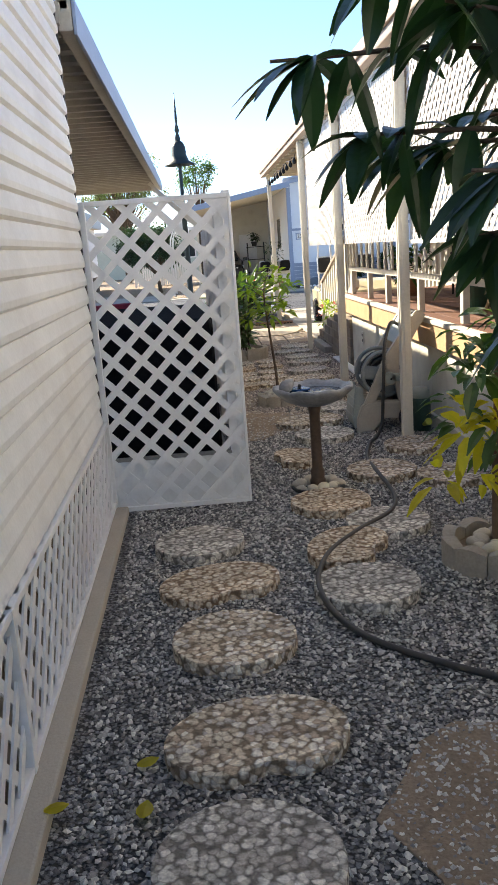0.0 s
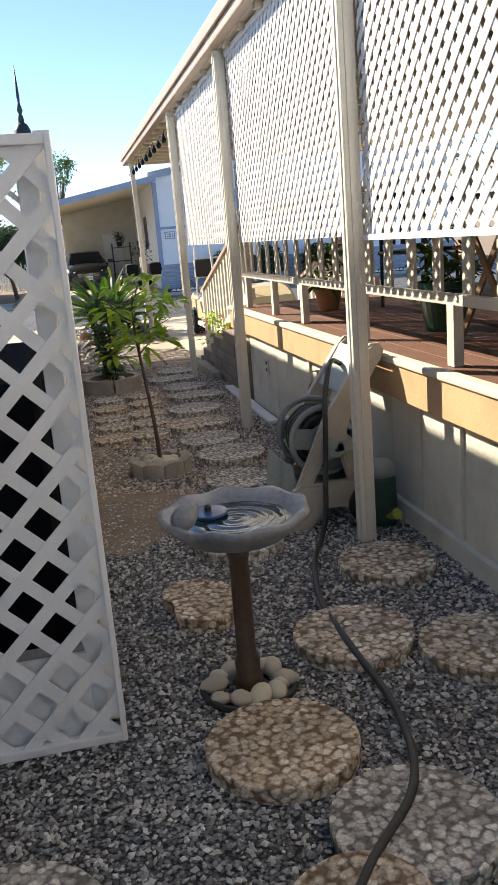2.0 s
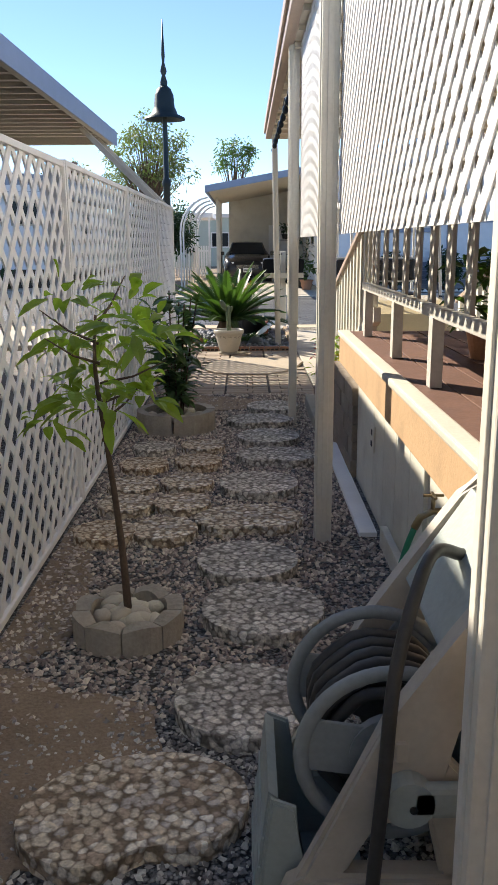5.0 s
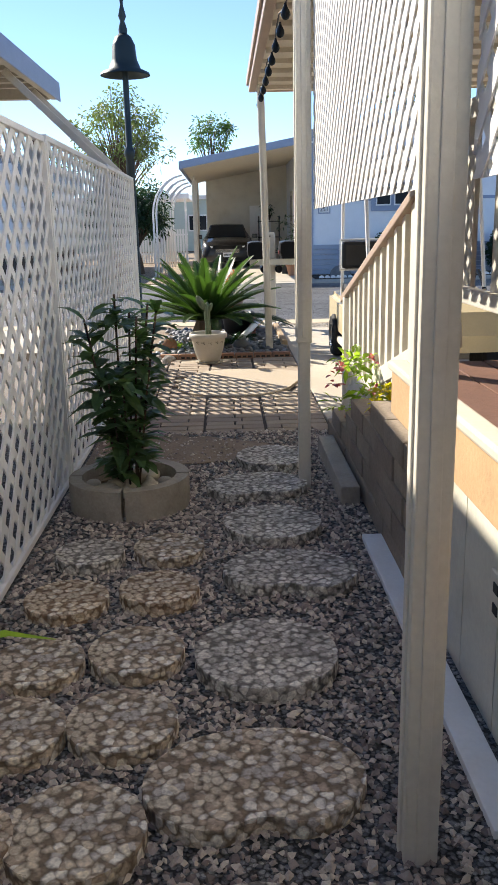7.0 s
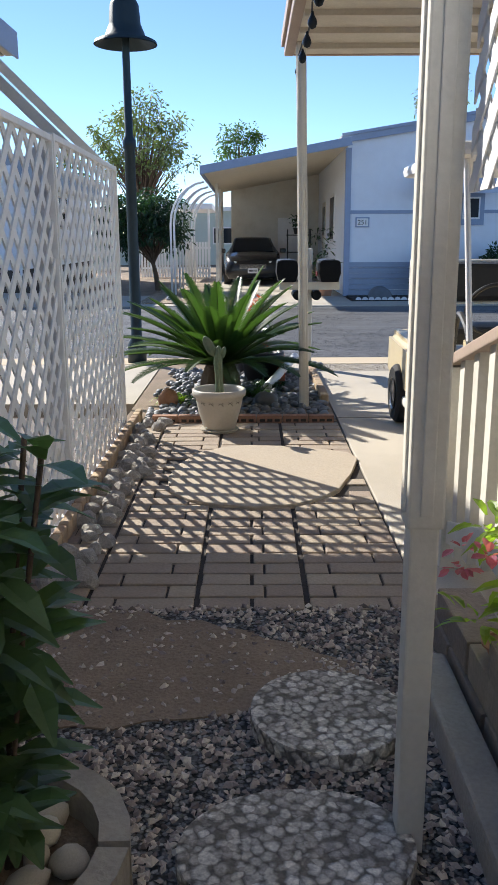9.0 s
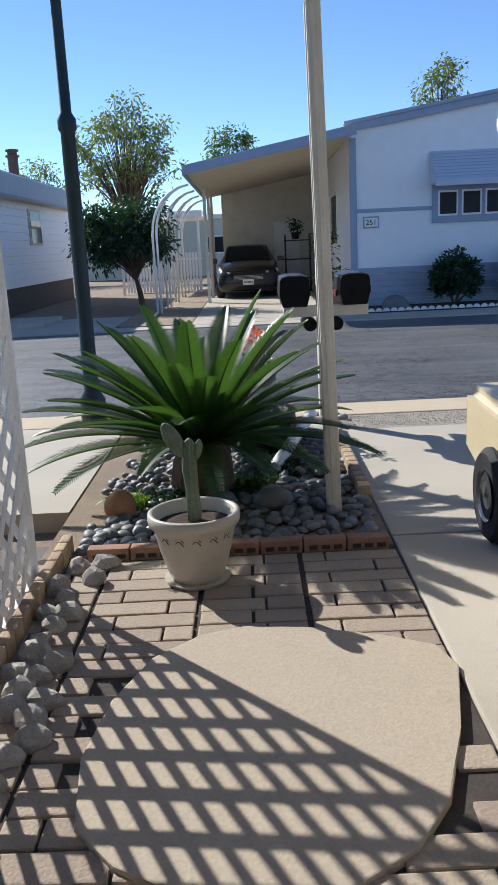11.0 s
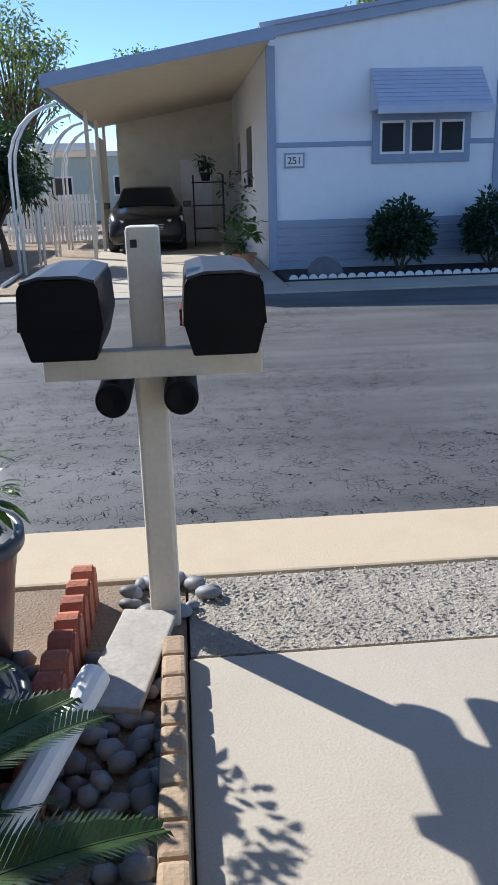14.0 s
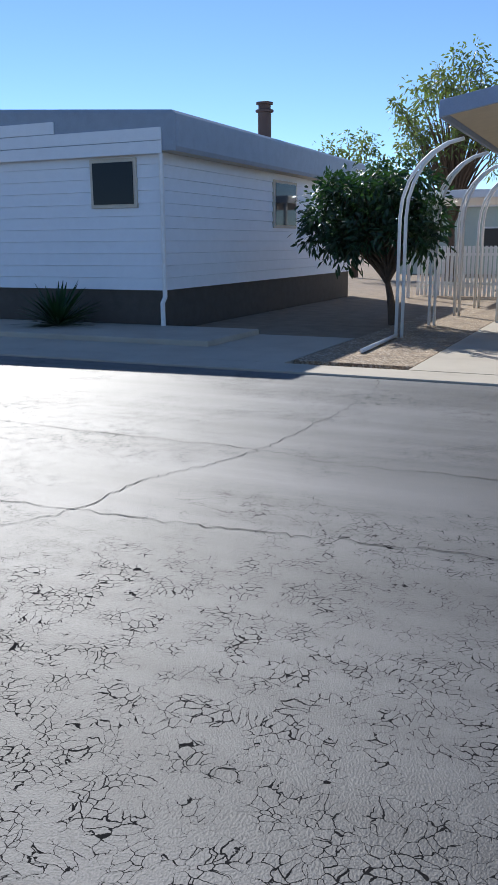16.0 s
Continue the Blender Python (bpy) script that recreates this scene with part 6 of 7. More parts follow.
aw = bmesh.new()
stripe = mat("awning_stripe", (0.5, 0.55, 0.66), rough=0.45, var=0.06)
slats = []
for k in range(9):
    s0, s1 = k / 9, (k + 1) / 9 - 0.012
    slats.append(bmesh.new())
    beam(slats[-1], (6.95, 30.36 - 0.62 * s0, 3.12 - 0.62 * s0), (8.8, 30.36 - 0.62 * s0, 3.12 - 0.62 * s0), 0.085, 0.02, 0.003, up=(0, -0.7, 0.72))
box(aw, 6.93, 8.82, 29.7, 29.73, 2.42, 2.54)
for x in (6.95, 8.8):
    v = [aw.verts.new(p) for p in ((x, 30.37, 3.12), (x, 29.72, 2.5), (x, 30.37, 2.5))]
    aw.faces.new(v)
awn = part("window_awning", aw, stripe, home, "pale blue slatted metal window awning")
for b in slats:
    part("slat", b, stripe, awn)
part("number_plate", boxbm(5.53, 5.87, 30.36, 30.4, 1.66, 1.9, bevel=0.006), M["blue_trim"], home)
part("number_field", boxbm(5.56, 5.84, 30.352, 30.362, 1.69, 1.87, bevel=0.003), M["white_vinyl"], home)
fc = bpy.data.curves.new("house_number", "FONT")
fc.body, fc.size, fc.align_x, fc.extrude = "251", 0.16, "CENTER", 0.003
num = new("house_number", fc)
num.matrix_basis = pose(5.7, 30.348, 1.725, 90, 0, 0)
fc.materials.append(M["dark"])
bpy.context.view_layer.update()
nm = bpy.data.meshes.new_from_object(num)
bpy.data.objects.remove(num)
num = new("house_number", nm)
num.parent = home
num.matrix_basis = pose(5.7, 30.348, 1.725, 90, 0, 0)
tagged(num, "dark numerals 251")
sw = part("side_window", boxbm(5.27, 5.31, 33.2, 34.4, 1.3, 2.6, bevel=0.004), M["white_vinyl"], home)
part("pane", boxbm(5.26, 5.272, 33.28, 34.32, 1.38, 2.52), M["glass"], sw)
sd = part("side_door", boxbm(5.27, 5.31, 36.0, 36.95, 0.4, 2.5, bevel=0.004), M["cream_paint"], home)
part("pane", boxbm(5.26, 5.272, 36.15, 36.8, 1.5, 2.35), M["glass"], sd)
# carport roof, sloping up to the home
bm = bmesh.new()
za, zb = 2.92, 3.52
q = [(1.86, 29.6, za), (5.28, 29.6, zb), (5.28, 39, zb), (1.84, 39, za)]
a = [bm.verts.new(p) for p in q]
b = [bm.verts.new((p[0], p[1], p[2] + 0.06)) for p in q]
bm.faces.new(a[::-1])
bm.faces.new(b)
for k in range(4):
    bm.faces.new((a[k], a[(k + 1) % 4], b[(k + 1) % 4], b[k]))
part("carport_roof", bm, mat("carport_cream", (0.62, 0.55, 0.42), rough=0.6, var=0.08, bump=0.08), home, "cream ribbed underside of the carport roof")
bm = bmesh.new()
beam(bm, (1.82, 29.55, za + 0.03), (5.3, 29.55, zb + 0.05), 0.05, 0.19, 0.006)
beam(bm, (1.82, 29.58, za + 0.03), (1.81, 39.0, za + 0.03), 0.05, 0.19, 0.006)
part("carport_fascia", bm, M["blue_trim"], home)
for k, y in enumerate((34.2, 36.6, 38.8)):
    part("carport_post", boxbm(1.95, 2.03, y, y + 0.08, 0, 2.95, bevel=0.005), M["cream_paint"], home)
bm = bmesh.new()
q = [(2.3, 0.0), (5.3, 0.0), (5.3, 3.55), (2.3, 3.03)]
a = [bm.verts.new((x, 38.9, z)) for x, z in q]
b = [bm.verts.new((x, 38.99, z)) for x, z in q]
bm.faces.new(a)
bm.faces.new(b[::-1])
for k in range(4):
    bm.faces.new((a[k], b[k], b[(k + 1) % 4], a[(k + 1) % 4]))
sh = part("shed_wall", bm, M["cream_paint"], home, "cream wall closing the carport")
part("shed_door", boxbm(3.9, 4.7, 38.86, 38.9, 0.05, 2.1, bevel=0.005), M["white_vinyl"], sh)
bm = bmesh.new()
for k in range(14):
    box(bm, 1.98, 2.0, 37.0 + 0.13 * k, 37.1 + 0.13 * k, 0.2, 2.6)
part("side_louvre", bm, M["soffit"], home)

# white arches beside the carport
for k in range(4):
    x, y = 0.93 + 0.03 * k, 31.25 + 2.1 * k
    t = thing("arch_pipe", "white painted curved pipe arch beside the carport", "arch", (x, y, 0), group="arch pipes")
    for j, dx in enumerate((0.0, 0.09)):
        bm = bmesh.new()
        top = 1.86 - x
        pts = [(dx, 0, -0.02), (dx, 0, 1.75)] + [(dx + (top - dx) * (1 - math.cos(a)), 0, 1.75 + 1.05 * math.sin(a)) for a in (0.25, 0.5, 0.75, 1.0, 1.25, 1.5)]
        tube(bm, pts, 0.026, 8)
        part("pipe", bm, M["white_vinyl"], t, smooth=True)
bm = bmesh.new()
tube(bm, [(0.93, 31.2, 0.03), (0.99, 29.3, 0.03)], 0.03, 8)
single("ground_pipe", bm, M["white_vinyl"], "white pipe lying on the tan gravel", "pipe", smooth=True)

# ---- parked car ----


def car(x, y):
    t = thing("parked_car", "dark grey sedan parked under the carport", "car", (x, y, 0))
    paint = mat("car_paint", (0.035, 0.035, 0.036), rough=0.22, metal=0.3, var=0.1, bump=0.0, spec=0.6)
    chrome = mat("chrome", (0.6, 0.6, 0.6), rough=0.15, metal=1.0, var=0.02, bump=0)
    bm = bmesh.new()
    # stations along y: (y, half width low, half width high, z low, z belt, z top, half width top)
    st = [(0.0, 0.66, 0.6, 0.28, 0.62, 0.66, 0.5), (0.12, 0.82, 0.76, 0.2, 0.72, 0.78, 0.62), (0.6, 0.89, 0.84, 0.18, 0.86, 0.92, 0.7), (1.25, 0.9, 0.86, 0.18, 0.93, 1.0, 0.72), (2.0, 0.9, 0.86, 0.18, 0.95, 1.42, 0.6), (2.7, 0.9, 0.86, 0.18, 0.96, 1.46, 0.6), (3.6, 0.89, 0.84, 0.2, 0.98, 1.3, 0.58), (4.3, 0.84, 0.78, 0.25, 0.98, 1.02, 0.6), (4.45, 0.7, 0.66, 0.4, 0.85, 0.9, 0.55)]
    loops = []
    for yy, wl, wh, zl, zb_, zt, wt in st:
        half = [(0.0, zl), (wl * 0.9, zl), (wl, zl + 0.14), (wl, (zl + zb_) / 2), (wh, zb_), (wt + (wh - wt) * 0.3, zb_ + (zt - zb_) * 0.55), (wt, zt - 0.02), (wt * 0.6, zt), (0.0, zt + 0.01)]
        full = half + [(-a, b) for a, b in half[-2:0:-1]]
        loops.append([bm.verts.new((a, yy, b)) for a, b in full])
    for p, q in zip(loops, loops[1:]):
        for k in range(len(p)):
            bm.faces.new((p[k], p[(k + 1) % len(p)], q[(k + 1) % len(p)], q[k]))
    bm.faces.new(loops[0][::-1])
    bm.faces.new(loops[-1])
    part("body", bm, paint, t, smooth=True)
    bm = bmesh.new()
    v = [bm.verts.new(p) for p in ((-0.66, 1.28, 1.0), (0.66, 1.28, 1.0), (0.55, 1.98, 1.4), (-0.55, 1.98, 1.4))]
    v2 = [bm.verts.new(q.co + Vector((0, -0.03, 0.02))) for q in v]
    bm.faces.new(v)
    bm.faces.new(v2[::-1])
    for k in range(4):
        bm.faces.new((v[k], v2[k], v2[(k + 1) % 4], v[(k + 1) % 4]))
    part("windscreen", bm, M["glass"], t)
    g = part("grille", boxbm(-0.42, 0.42, -0.03, 0.08, 0.5, 0.64, bevel=0.02), M["dark"], t)
    for k in range(4):
        part("grille_bar", boxbm(-0.4, 0.4, -0.04, -0.028, 0.515 + 0.033 * k, 0.527 + 0.033 * k, bevel=0.003), chrome, g)
    part("lower_intake", boxbm(-0.6, 0.6, 0.02, 0.1, 0.24, 0.36, bevel=0.02), M["dark"], t)
    pl_ = part("licence_plate", boxbm(-0.155, 0.155, -0.05, -0.03, 0.37, 0.52, bevel=0.004), M["white_vinyl"], t)
    bm = bmesh.new()
    for k in range(7):
        box(bm, -0.12 + 0.035 * k, -0.096 + 0.035 * k, -0.053, -0.05, 0.42, 0.47)
    part("plate_marks", bm, M["dark"], pl_)
    for s in (-1, 1):
        bm = bmesh.new()
        beam(bm, (s * 0.5, 0.06, 0.66), (s * 0.82, 0.4, 0.74), 0.1, 0.12, 0.025)
        part("headlight", bm, mat("lamp_clear", (0.75, 0.77, 0.8), rough=0.1, var=0.02, bump=0), t)
        part("mirror", boxbm(s * 0.98 - 0.1, s * 0.98 + 0.1, 1.42, 1.52, 0.96, 1.1, bevel=0.03), paint, t)
        for yy in (0.85, 3.5):
            bm = bmesh.new()
            rings(bm, [(0.2, -0.1), (0.31, -0.11), (0.32, 0), (0.31, 0.11), (0.2, 0.1)], 28, m=Matrix.Translation((s * 0.8, yy, 0.315)) @ Matrix.Rotation(radians(90), 4, "Y"))
            ww = part("wheel", bm, M["dark"], t)
            bm = bmesh.new()
            rings(bm, [(0.19, -0.115), (0.19, 0.115)], 20, m=Matrix.Translation((s * 0.8, yy, 0.315)) @ Matrix.Rotation(radians(90), 4, "Y"))
            part("rim", bm, chrome, ww)


car(3.03, 35.5)

# bits in the carport
t = thing("storage_shelf", "dark storage shelf against the carport wall", "shelf", (4.55, 37.6, 0))
for k in range(3):
    part("board", boxbm(-0.4, 0.4, -0.2, 0.2, 0.4 + 0.55 * k, 0.43 + 0.55 * k), M["dark"], t)
for x in (-0.38, 0.36):
    part("upright", boxbm(x, x + 0.03, -0.2, 0.2, 0, 1.7), M["dark"], t)
potted(4.85, 30.6, 0.0, 0.2, 0.3, terra, mid, "terracotta pot with a leafy plant at the carport corner", 51, None, 0.2, 0.25, 0.5)
potted(4.75, 31.6, 0.0, 0.22, 0.4, M["dark"], deep, "dark pot with a tall bushy plant by the home", 52, None, 0.16, 0.35, 1.2)
potted(4.5, 37.55, 1.55, 0.14, 0.2, M["dark"], deep, "dark potted plant standing on the shelf", 53, None, 0.14, 0.2, 0.3)


def shrub(x, y, r, h, m, label, seed, L=0.09, n=2400):
    rg = random.Random(seed)
    t = thing("shrub", label, "shrub", (x, y, 0.0))
    bm = bmesh.new()
    for k in range(5):
        d = rand_dir(rg, 0.6, 0.95)
        tube(bm, [(0, 0, -0.03), d * h * 0.4, d * h * 0.7], [0.025, 0.015, 0.008], 6)
    part("stem", bm, bark, t)
    bm = bmesh.new()
    for _ in range(n):
        d = rand_dir(rg, -0.7, 1)
        f = 1 + 0.22 * noise.noise(d * 2.3 + Vector((seed, 0, 0)))
        q = Vector((d.x * r * f, d.y * r * f, h * 0.55 + d.z * h * 0.5 * f)) * 1.0
        q = Vector((0, 0, h * 0.5)).lerp(q, rg.uniform(0.55, 1.0))
        dd = (d + rand_dir(rg) * 0.8).normalized()
        blade(bm, q, dd, dd.cross(rand_dir(rg)), L * rg.uniform(0.7, 1.3), L * 0.5, 0.2, 2)
    part("foliage", bm, m, t)


shrub(7.35, 29.75, 0.52, 1.08, deep, "round clipped dark green shrub before the home", 71)
shrub(8.9, 29.75, 0.5, 1.15, deep, "round dark green shrub with thin stems before the home", 72)
shrub(10.6, 29.75, 0.5, 1.1, deep, "round clipped dark green shrub before the home", 73)
single("bed_rock", pebble(random.Random(64), 0.28, 0.2, 0.2, 3), M["river"], "dark boulder in the mulch bed", "rock", smooth=True, at=(6.0, 29.1, 0.1))
t = thing("bed_edging", "low white scalloped edging along the mulch bed", "edging")
for k in range(60):
    bm = bmesh.new()
    rings(bm, [(0.07, -0.012), (0.07, 0.012)], 12, m=Matrix.Translation((5.45 + 0.15 * k, 28.78, 0.02)) @ Matrix.Rotation(radians(90), 4, "X"))
    part("scallop", bm, M["white_vinyl"], t)

# ---- neighbouring home on the left ----
nh = thing("neighbour_home", "white lap sided home with a grey roof edge", "house", (0, 0, 0))
bm = bmesh.new()
zz = 0.65
prof = []
while zz < 2.7:
    prof += [(0.02, zz), (0.0, zz + 0.195)]
    zz += 0.2
x1, y0, y1, xl = -2.95, 31.0, 41.0, -16.0
lo = []
for off, z in prof:
    ring = [bm.verts.new((x1 + off, y0 - off, z)), bm.verts.new((x1 + off, y1, z)), bm.verts.new((xl, y1, z)), bm.verts.new((xl, y0 - off, z))]
    if lo:
        for k in range(4):
            bm.faces.new((lo[k], lo[(k + 1) % 4], ring[(k + 1) % 4], ring[k]))
    lo = ring
bm.faces.new(lo)
part("wall", bm, M["blue_white"], nh)
part("skirt", boxbm(xl, x1 - 0.03, y0 + 0.03, y1, -0.1, 0.65), mat("skirt_brown", (0.1, 0.085, 0.07), rough=0.85, var=0.2, bump=0.3), nh, "dark brown skirting")
bm = bmesh.new()
rl = [(0.35, 2.82), (0.38, 2.89), (0.38, 3.37), (0.3, 3.43), (-2.5, 3.85)]
prev = None
for off, z in rl:
    fr = off * 0.3 if off > 0 else off
    ring = [bm.verts.new((x1 + off, y0 - fr, z)), bm.verts.new((x1 + off, y1, z)), bm.verts.new((xl, y1, z + 0.9)), bm.verts.new((xl, y0 - fr, z + 0.9))]
    if prev:
        for k in range(4):
            bm.faces.new((prev[k], prev[(k + 1) % 4], ring[(k + 1) % 4], ring[k]))
    prev = ring
bm.faces.new(prev)
part("roof", bm, mat("roof_bluegrey", (0.3, 0.35, 0.42), rough=0.5, var=0.12, bump=0.1), nh, "grey blue metal roof edge")
part("soffit", boxbm(xl, x1 + 0.34, y0 - 0.09, y1, 2.83, 2.87), M["soffit"], nh)
for k in range(7):
    # boards of the low gable, each cut back to the roof's slope
    z0 = 2.79 + 0.2 * k
    cut = x1 + 0.12 - max(0.0, (z0 + 0.19 - 3.24) / 0.068)
    if cut > xl + 0.5:
        bm = bmesh.new()
        beam(bm, (xl, y0 - 0.128, z0 + 0.098), (cut, y0 - 0.128, z0 + 0.098), 0.022, 0.19, 0.003)
        part("gable_board", bm, M["blue_white"], nh)
for nm, b, pn in (("window", (x1 - 1.32, x1 - 0.42, y0 - 0.05, y0 + 0.02, 1.98, 2.76), (x1 - 1.26, x1 - 0.48, y0 - 0.066, y0 - 0.048, 2.04, 2.7)), ("window", (x1 - 0.04, x1 + 0.05, y0 + 4.6, y0 + 5.9, 1.72, 2.7), (x1 + 0.045, x1 + 0.062, y0 + 4.68, y0 + 5.82, 1.78, 2.64))):
    w = part(nm, boxbm(*b, bevel=0.006), M["soffit"], nh)
    part("pane", boxbm(*pn), M["glass"], w)
bm = bmesh.new()
tube(bm, [(x1 + 0.08, y0 - 0.09, 2.8), (x1 + 0.08, y0 - 0.09, 0.55), (x1 + 0.06, y0 - 0.14, 0.45), (x1 + 0.06, y0 - 0.14, 0.0)], 0.04, 8)
part("downspout", bm, M["white_vinyl"], nh)
bm = bmesh.new()
rings(bm, [(0.14, 3.0), (0.14, 3.75), (0.19, 3.76), (0.19, 3.8), (0.13, 3.82), (0.13, 3.9), (0.18, 3.91), (0.18, 3.95), (0.02, 3.98)], 16, m=Matrix.Translation((x1 - 0.3, y0 + 4.9, 0.32)))
part("chimney", bm, mat("chimney_brown", (0.16, 0.1, 0.08), rough=0.7, var=0.15), nh)
# spiky plant
t = thing("spiky_plant", "dark spiky agave plant before the neighbouring home", "plant", (-4.6, 30.3, 0.07))
bm = bmesh.new()
rng = random.Random(81)
for k in range(110):
    d = rand_dir(rng, 0.05, 0.98)
    blade(bm, Vector((0, 0, 0.0)), d, d.cross(Vector((0.1, 0.2, 1))), rng.uniform(0.6, 0.95), 0.06, 0.1, 4)
part("foliage", bm, deep, t)


def tree(x, y, trunk_h, crown, m, label, seed, L, clumps, per, clump_r, trunk_r=0.12):
    """Tapered trunk, limbs out to each clump, and loose clumps of leaves with gaps between them."""
    rg = random.Random(seed)
    t = thing("tree", label, "tree", (x, y, 0))
    bm = bmesh.new()
    cx, cy, cz, rx, rz_ = crown
    tube(bm, spline([(0, 0, -0.1), (cx * 0.2, 0, trunk_h * 0.5), (cx * 0.5, cy * 0.5, trunk_h), (cx, cy, cz)], 6), [trunk_r * (1 - 0.045 * k) for k in range(19)], 8)
    cs = []
    for k in range(clumps):
        d = rand_dir(rg, -0.6, 1)
        f = rg.uniform(0.45, 1.0) * (1 + 0.25 * noise.noise(d * 2 + Vector((seed, 1, 0))))
        c = Vector((cx + d.x * rx * f, cy + d.y * rx * f, cz + d.z * rz_ * f))
        cs.append((c, clump_r * rg.uniform(0.6, 1.2)))
        b = Vector((cx * 0.4, cy * 0.4, trunk_h * rg.uniform(0.75, 1.05)))
        md = b.lerp(c, 0.5) + Vector((0, 0, 0.15 * rz_))
        tube(bm, spline([b, md, c], 3), [trunk_r * 0.32, trunk_r * 0.26, trunk_r * 0.2, trunk_r * 0.15, trunk_r * 0.1, trunk_r * 0.06, trunk_r * 0.04], 5)
    part("trunk", bm, bark, t)
    bm = bmesh.new()
    for c, r in cs:
        for _ in range(per):
            d = rand_dir(rg)
            q = c + d * r * rg.uniform(0.2, 1.0)
            dd = (d + rand_dir(rg) * 0.7).normalized()
            blade(bm, q, dd, dd.cross(rand_dir(rg)), L * rg.uniform(0.6, 1.3), L * 0.42, 0.3, 2)
    part("crown", bm, m, t)


olive = leaf_mat("leaf_olive", (0.1, 0.13, 0.055), 0.35)
tree(0.35, 33.3, 0.9, (-0.35, 0.0, 1.75, 1.15, 0.95), deep, "dense dark green citrus tree beside the arches", 91, 0.13, 90, 80, 0.38, 0.09)
tree(-2.4, 52.0, 2.6, (0.0, 0.0, 5.8, 2.5, 2.6), olive, "tall airy olive green tree behind the homes", 92, 0.2, 110, 40, 0.5, 0.2)
tree(-7.2, 55.0, 2.0, (0.0, 0.0, 4.4, 2.2, 1.9), olive, "airy olive green tree behind the homes", 93, 0.2, 50, 32, 0.5, 0.18)
tree(2.3, 60.0, 3.0, (0.0, 0.0, 6.6, 1.3, 1.3), mid, "round green tree far behind the homes", 94, 0.2, 36, 40, 0.5, 0.2)
tree(14.0, 60.0, 4.0, (0.0, 0.0, 9.2, 1.5, 1.9), olive, "slim tree far behind the far home", 95, 0.22, 40, 30, 0.5, 0.2)
# pale home far behind, and the low white fence by the arches
t = thing("distant_home", "pale green home far behind the carport", "house", (-0.5, 60, 0))
part("wall", boxbm(-6, 3.5, 0, 6, -0.1, 3.0), mat("pale_green", (0.5, 0.56, 0.5), rough=0.7, var=0.06), t)
part("roof", boxbm(-6.3, 3.8, -0.3, 6.3, 3.0, 3.25, bevel=0.03), M["white_vinyl"], t)
for x in (-2.0, 1.2):
    w = part("window", boxbm(x, x + 1.2, -0.05, 0.02, 1.1, 2.1), M["white_vinyl"], t)
    part("pane", boxbm(x + 0.08, x + 1.12, -0.07, -0.05, 1.18, 2.02), M["glass"], w)
t = thing("picket_fence", "white picket fence beyond the arches", "fence", (-1.2, 41.5, 0))
for k in range(24):
    part("picket", boxbm(0.11 * k, 0.11 * k + 0.075, 0, 0.02, 0.0, 1.3, bevel=0.004), M["white_vinyl"], t)
for z in (0.3, 1.05):
    part("rail", boxbm(0, 2.65, 0.021, 0.06, z, z + 0.07, bevel=0.004), M["white_vinyl"], t)
t = thing("patio_cover", "white patio cover beyond the arches", "patio cover", (-1.3, 40.3, 0))
part("roof", boxbm(0, 2.9, 0, 4.5, 2.45, 2.65, bevel=0.02), M["blue_white"], t)
for x in (0.1, 1.4, 2.7):
    part("post", boxbm(x, x + 0.08, 0.1, 0.18, 0, 2.46, bevel=0.005), M["white_vinyl"], t)

# long cracks across the road
rng = random.Random(97)
crack_m = mat("crack_tar", (0.02, 0.02, 0.021), rough=0.8, var=0.2, bump=0.1)
for line in (
    [(1.75, 27.45), (1.92, 26.46), (1.87, 25.16), (1.81, 24.17), (1.62, 23.57), (1.45, 23.14), (1.3, 22.3), (0.2, 21.3)],
    [(-3.0, 24.3), (0.2, 24.2), (1.81, 24.17), (2.46, 24.03), (3.67, 24.1), (4.81, 24.38), (6.18, 24.52), (9.5, 24.6)],
    [(0.2, 22.5), (1.68, 22.55), (2.54, 22.62), (3.14, 22.7), (4.6, 22.75)],
):
    pts = spline([(x, y, -0.0245) for x, y in line], 14)
    bm = bmesh.new()
    prev = None
    for k, p in enumerate(pts):
        d = (pts[min(k + 1, len(pts) - 1)] - pts[max(k - 1, 0)]).normalized()
        s = Vector((-d.y, d.x, 0))
        p = p + s * rng.uniform(-0.03, 0.03)
        w = rng.uniform(0.0015, 0.005)
        row = [bm.verts.new(p - s * w + Vector((0, 0, 0.003))), bm.verts.new(p + s * w + Vector((0, 0, 0.003)))]
        if prev:
            bm.faces.new((prev[0], prev[1], row[1], row[0]))
        prev = row
    struct("road_crack", bm, crack_m, "long dark crack across the asphalt")

# ---- patio bricks, each a piece; gravel last ----
patio = tagged(link("patio", boxbm(1.91, 3.655, 12.575, 12.59, -0.05, -0.013), M["joint"]), "patio of stamped tan brick courses with dark joints", "", "", "structure")
rng = random.Random(101)
protos = {}


def brick_mesh(l, w):
    key = (round(l, 3), round(w, 3))
    if key not in protos:
        b = bmesh.new()
        box(b, -l / 2, l / 2, -w / 2, w / 2, -0.04, 0.0, bevel=0.007)
        me = bpy.data.meshes.new("brick")
        b.to_mesh(me)
        b.free()
        me.materials.append(M["paver"])
        protos[key] = me
    return protos[key]


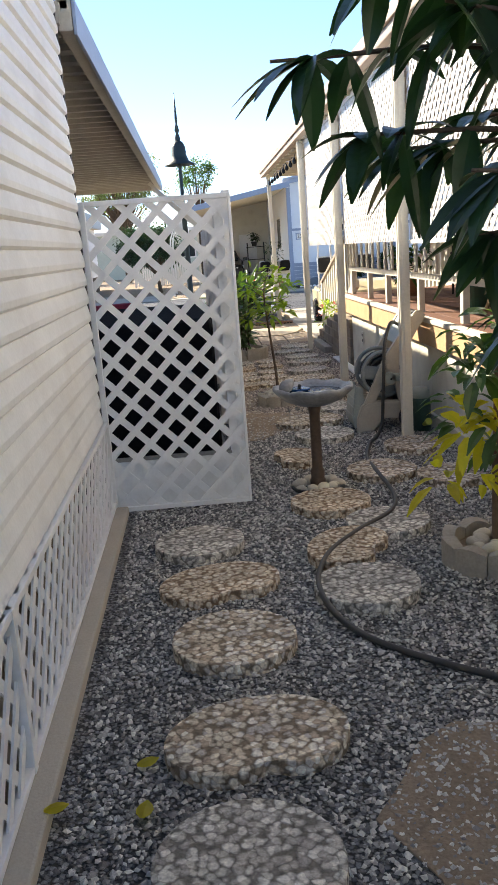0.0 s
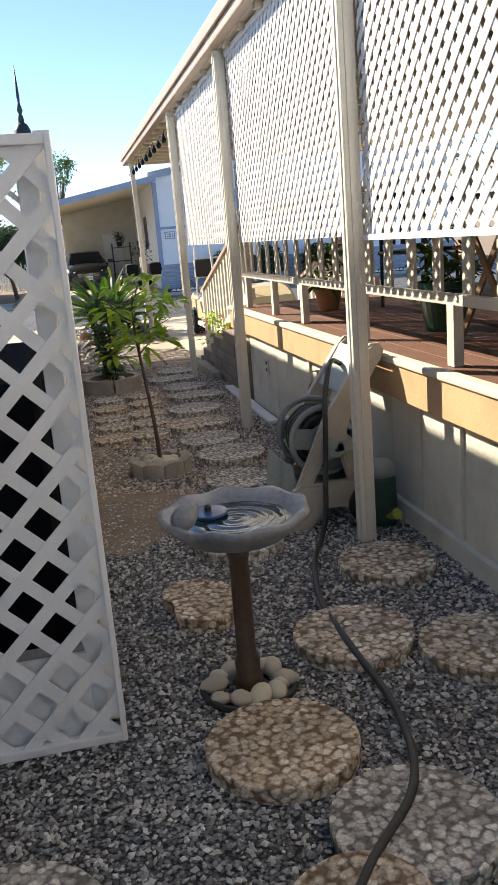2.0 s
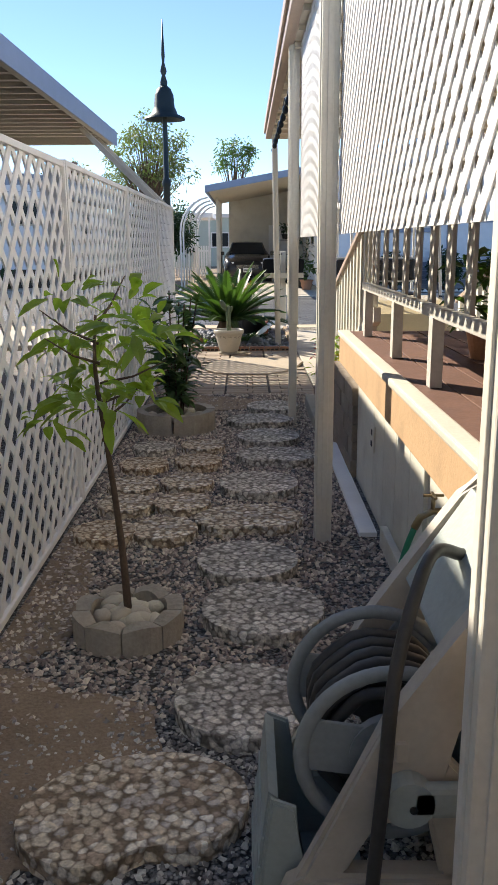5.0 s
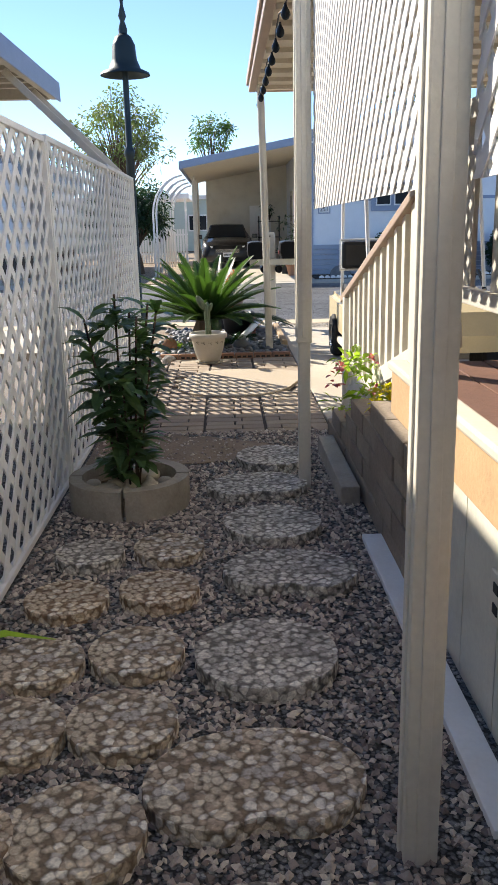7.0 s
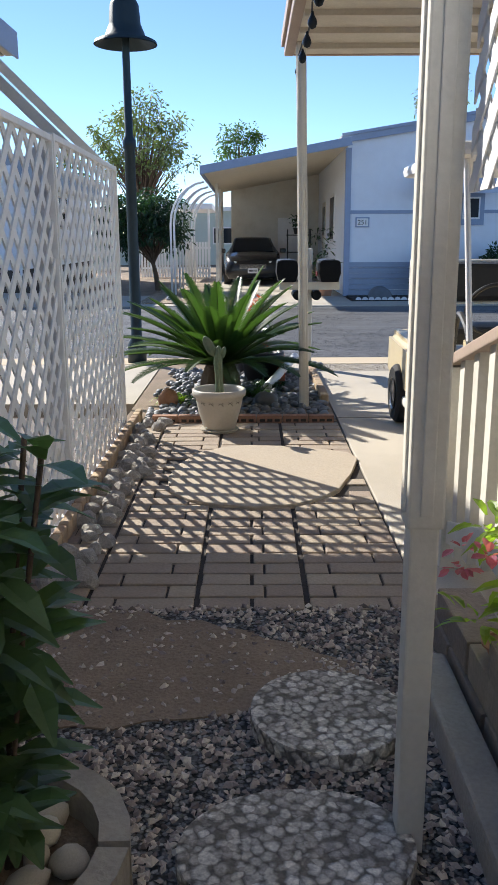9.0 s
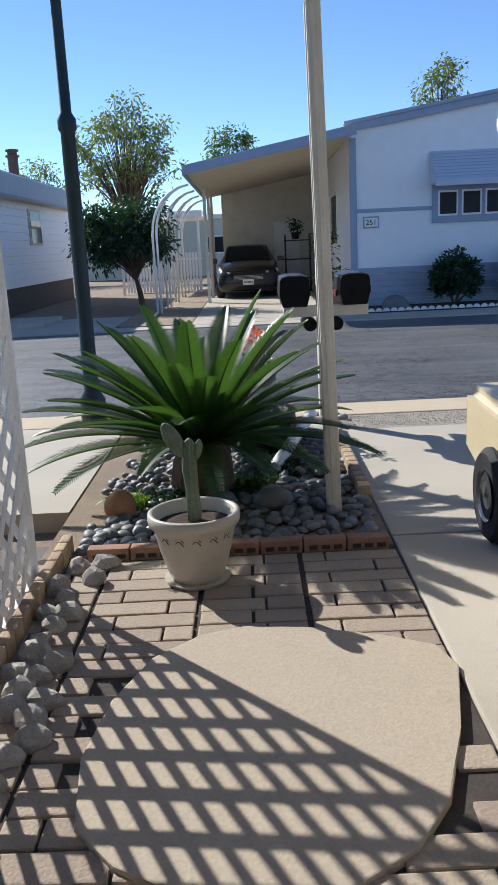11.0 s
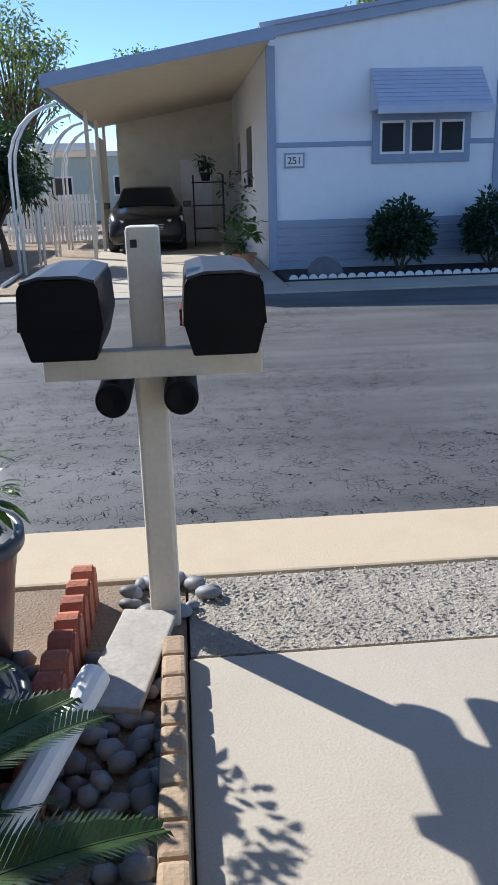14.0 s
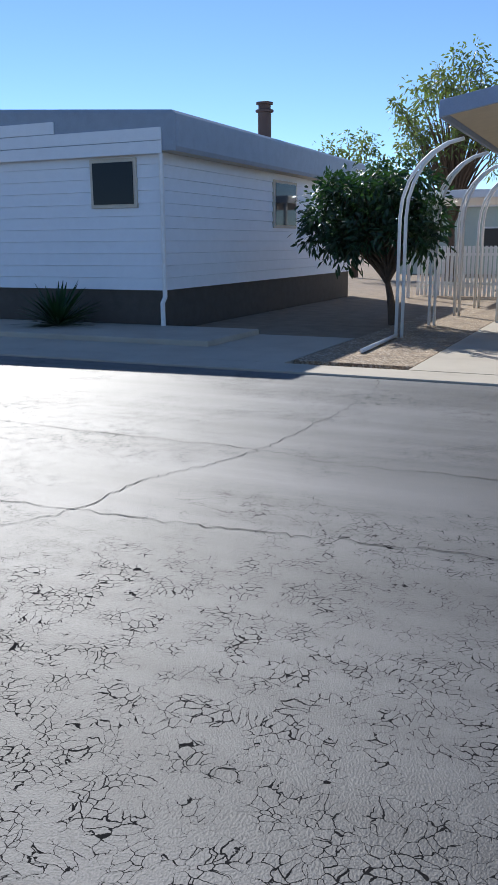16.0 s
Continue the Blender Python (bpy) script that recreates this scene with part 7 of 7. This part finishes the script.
PITCH = 0.119
cols = [(1.92, 2.315), (2.325, 2.755), (2.765, 3.195), (3.205, 3.655)]
for r in range(28):
    y = 12.635 + PITCH * r
    if y > 15.9:
        break
    for c, (xa, xb) in enumerate(cols):
        wdt = xb - xa
        pats = [(0.62, 0.38), (0.25, 0.75), (0.5, 0.5), (0.72, 0.28)]
        x = xa
        for f in pats[(r * 2 + c) % 4]:
            l = wdt * f
            # leave room for the smooth slab
            if not (2.55 < x + l / 2 < 3.66 and 13.85 < y < 15.05 and (((x + l / 2 - 3.05) / 0.62) ** 2 + ((y - 14.45) / 0.66) ** 2 < 0.8)):
                ob = new("brick", brick_mesh(round(l - 0.01, 2), PITCH - 0.011))
                ob.parent = patio
                ob.matrix_basis = pose(x + l / 2, y, 0.001 + rng.uniform(-0.0025, 0.0025), rng.uniform(-0.5, 0.5), rng.uniform(-0.5, 0.5), rng.uniform(-0.4, 0.4))
            x += l
bm = bmesh.new()
ol = [(3.665, 14.78), (3.62, 14.93), (3.45, 15.02), (3.2, 15.1), (2.95, 15.14), (2.78, 15.08), (2.62, 14.92), (2.52, 14.65), (2.48, 14.35), (2.52, 14.06), (2.64, 13.92), (2.8, 13.83), (3.0, 13.79), (3.2, 13.83), (3.36, 13.94), (3.48, 14.12), (3.58, 14.42)]
prism(bm, ol[::-1], -0.04, 0.016, bevel=0.006)
struct("patio_slab", bm, M["slab"], "smooth rounded tan concrete slab set in the bricks")


def gravel(name, label, x0, x1, y0, y1, count, smin, smax, seed, material, keep):
    """Loose crushed stones: eight-faced bits, joined, scattered over a bed."""
    rg = np.random.default_rng(seed)
    xy = np.stack([rg.uniform(x0, x1, count), rg.uniform(y0, y1, count)], 1)
    xy = xy[np.array([keep(x, y) for x, y in xy])]
    n = len(xy)
    base = np.array([(1, 0, 0), (-1, 0, 0), (0, 1, 0), (0, -1, 0), (0, 0, 1), (0, 0, -1)], float)
    faces = np.array([(0, 2, 4), (2, 1, 4), (1, 3, 4), (3, 0, 4), (2, 0, 5), (1, 2, 5), (3, 1, 5), (0, 3, 5)])
    size = rg.uniform(smin, smax, (n, 1, 1)) * rg.uniform(0.55, 1.1, (n, 1, 3))
    v = base[None] * size + rg.normal(0, 0.18, (n, 6, 3)) * size
    a = rg.uniform(0, 6.283, n)
    b = rg.uniform(-0.5, 0.5, n)
    y_, z_ = v[..., 1] * np.cos(b)[:, None] - v[..., 2] * np.sin(b)[:, None], v[..., 1] * np.sin(b)[:, None] + v[..., 2] * np.cos(b)[:, None]
    x_ = v[..., 0]
    v = np.stack([x_ * np.cos(a)[:, None] - y_ * np.sin(a)[:, None], x_ * np.sin(a)[:, None] + y_ * np.cos(a)[:, None], z_ * 0.75], -1)
    v[..., 0] += xy[:, :1]
    v[..., 1] += xy[:, 1:]
    v[..., 2] += 0.004
    f = (faces[None] + 6 * np.arange(n)[:, None, None]).reshape(-1, 3)
    me = bpy.data.meshes.new(name)
    me.from_pydata(v.reshape(-1, 3).tolist(), [], f.tolist())
    me.materials.append(material)
    tagged(new(name, me), label, "gravel", "", "stuff")


def in_soil(x, y):
    return ((x - 3.05) / 0.7) ** 2 + ((y - 1.2) / 0.9) ** 2 < 0.8 or ((x - 2.25) / 0.4) ** 2 + ((y - 6.75) / 0.5) ** 2 < 0.7 or ((x - 2.45) / 0.75) ** 2 + ((y - 12.15) / 0.42) ** 2 < 0.9


gravel("gravel_near", "dark grey crushed gravel along the path", 1.34, 3.62, 0.4, 7.0, 42000, 0.006, 0.0145, 1, M["gravel_stone"], lambda x, y: not in_soil(x, y) or (x * 7919 + y * 104729) % 1 < 0.45)
gravel("gravel_far_path", "brown grey crushed gravel along the path", 2.05, 3.62, 7.0, 12.6, 20000, 0.008, 0.019, 2, mat("gravel_brown", (0.46, 0.39, 0.34), rough=0.85, var=0.2, scale=30, fine=200, bump=0.1, island=0.6), lambda x, y: not in_soil(x, y) or (x * 7919 + y * 104729) % 1 < 0.2)
gravel("verge_gravel", "loose stones set in the roadside strip", 3.7, 9.0, 18.5, 19.0, 3000, 0.003, 0.01, 3, mat("verge_bits", (0.42, 0.38, 0.32), rough=0.85, var=0.2, island=0.35), lambda x, y: True)
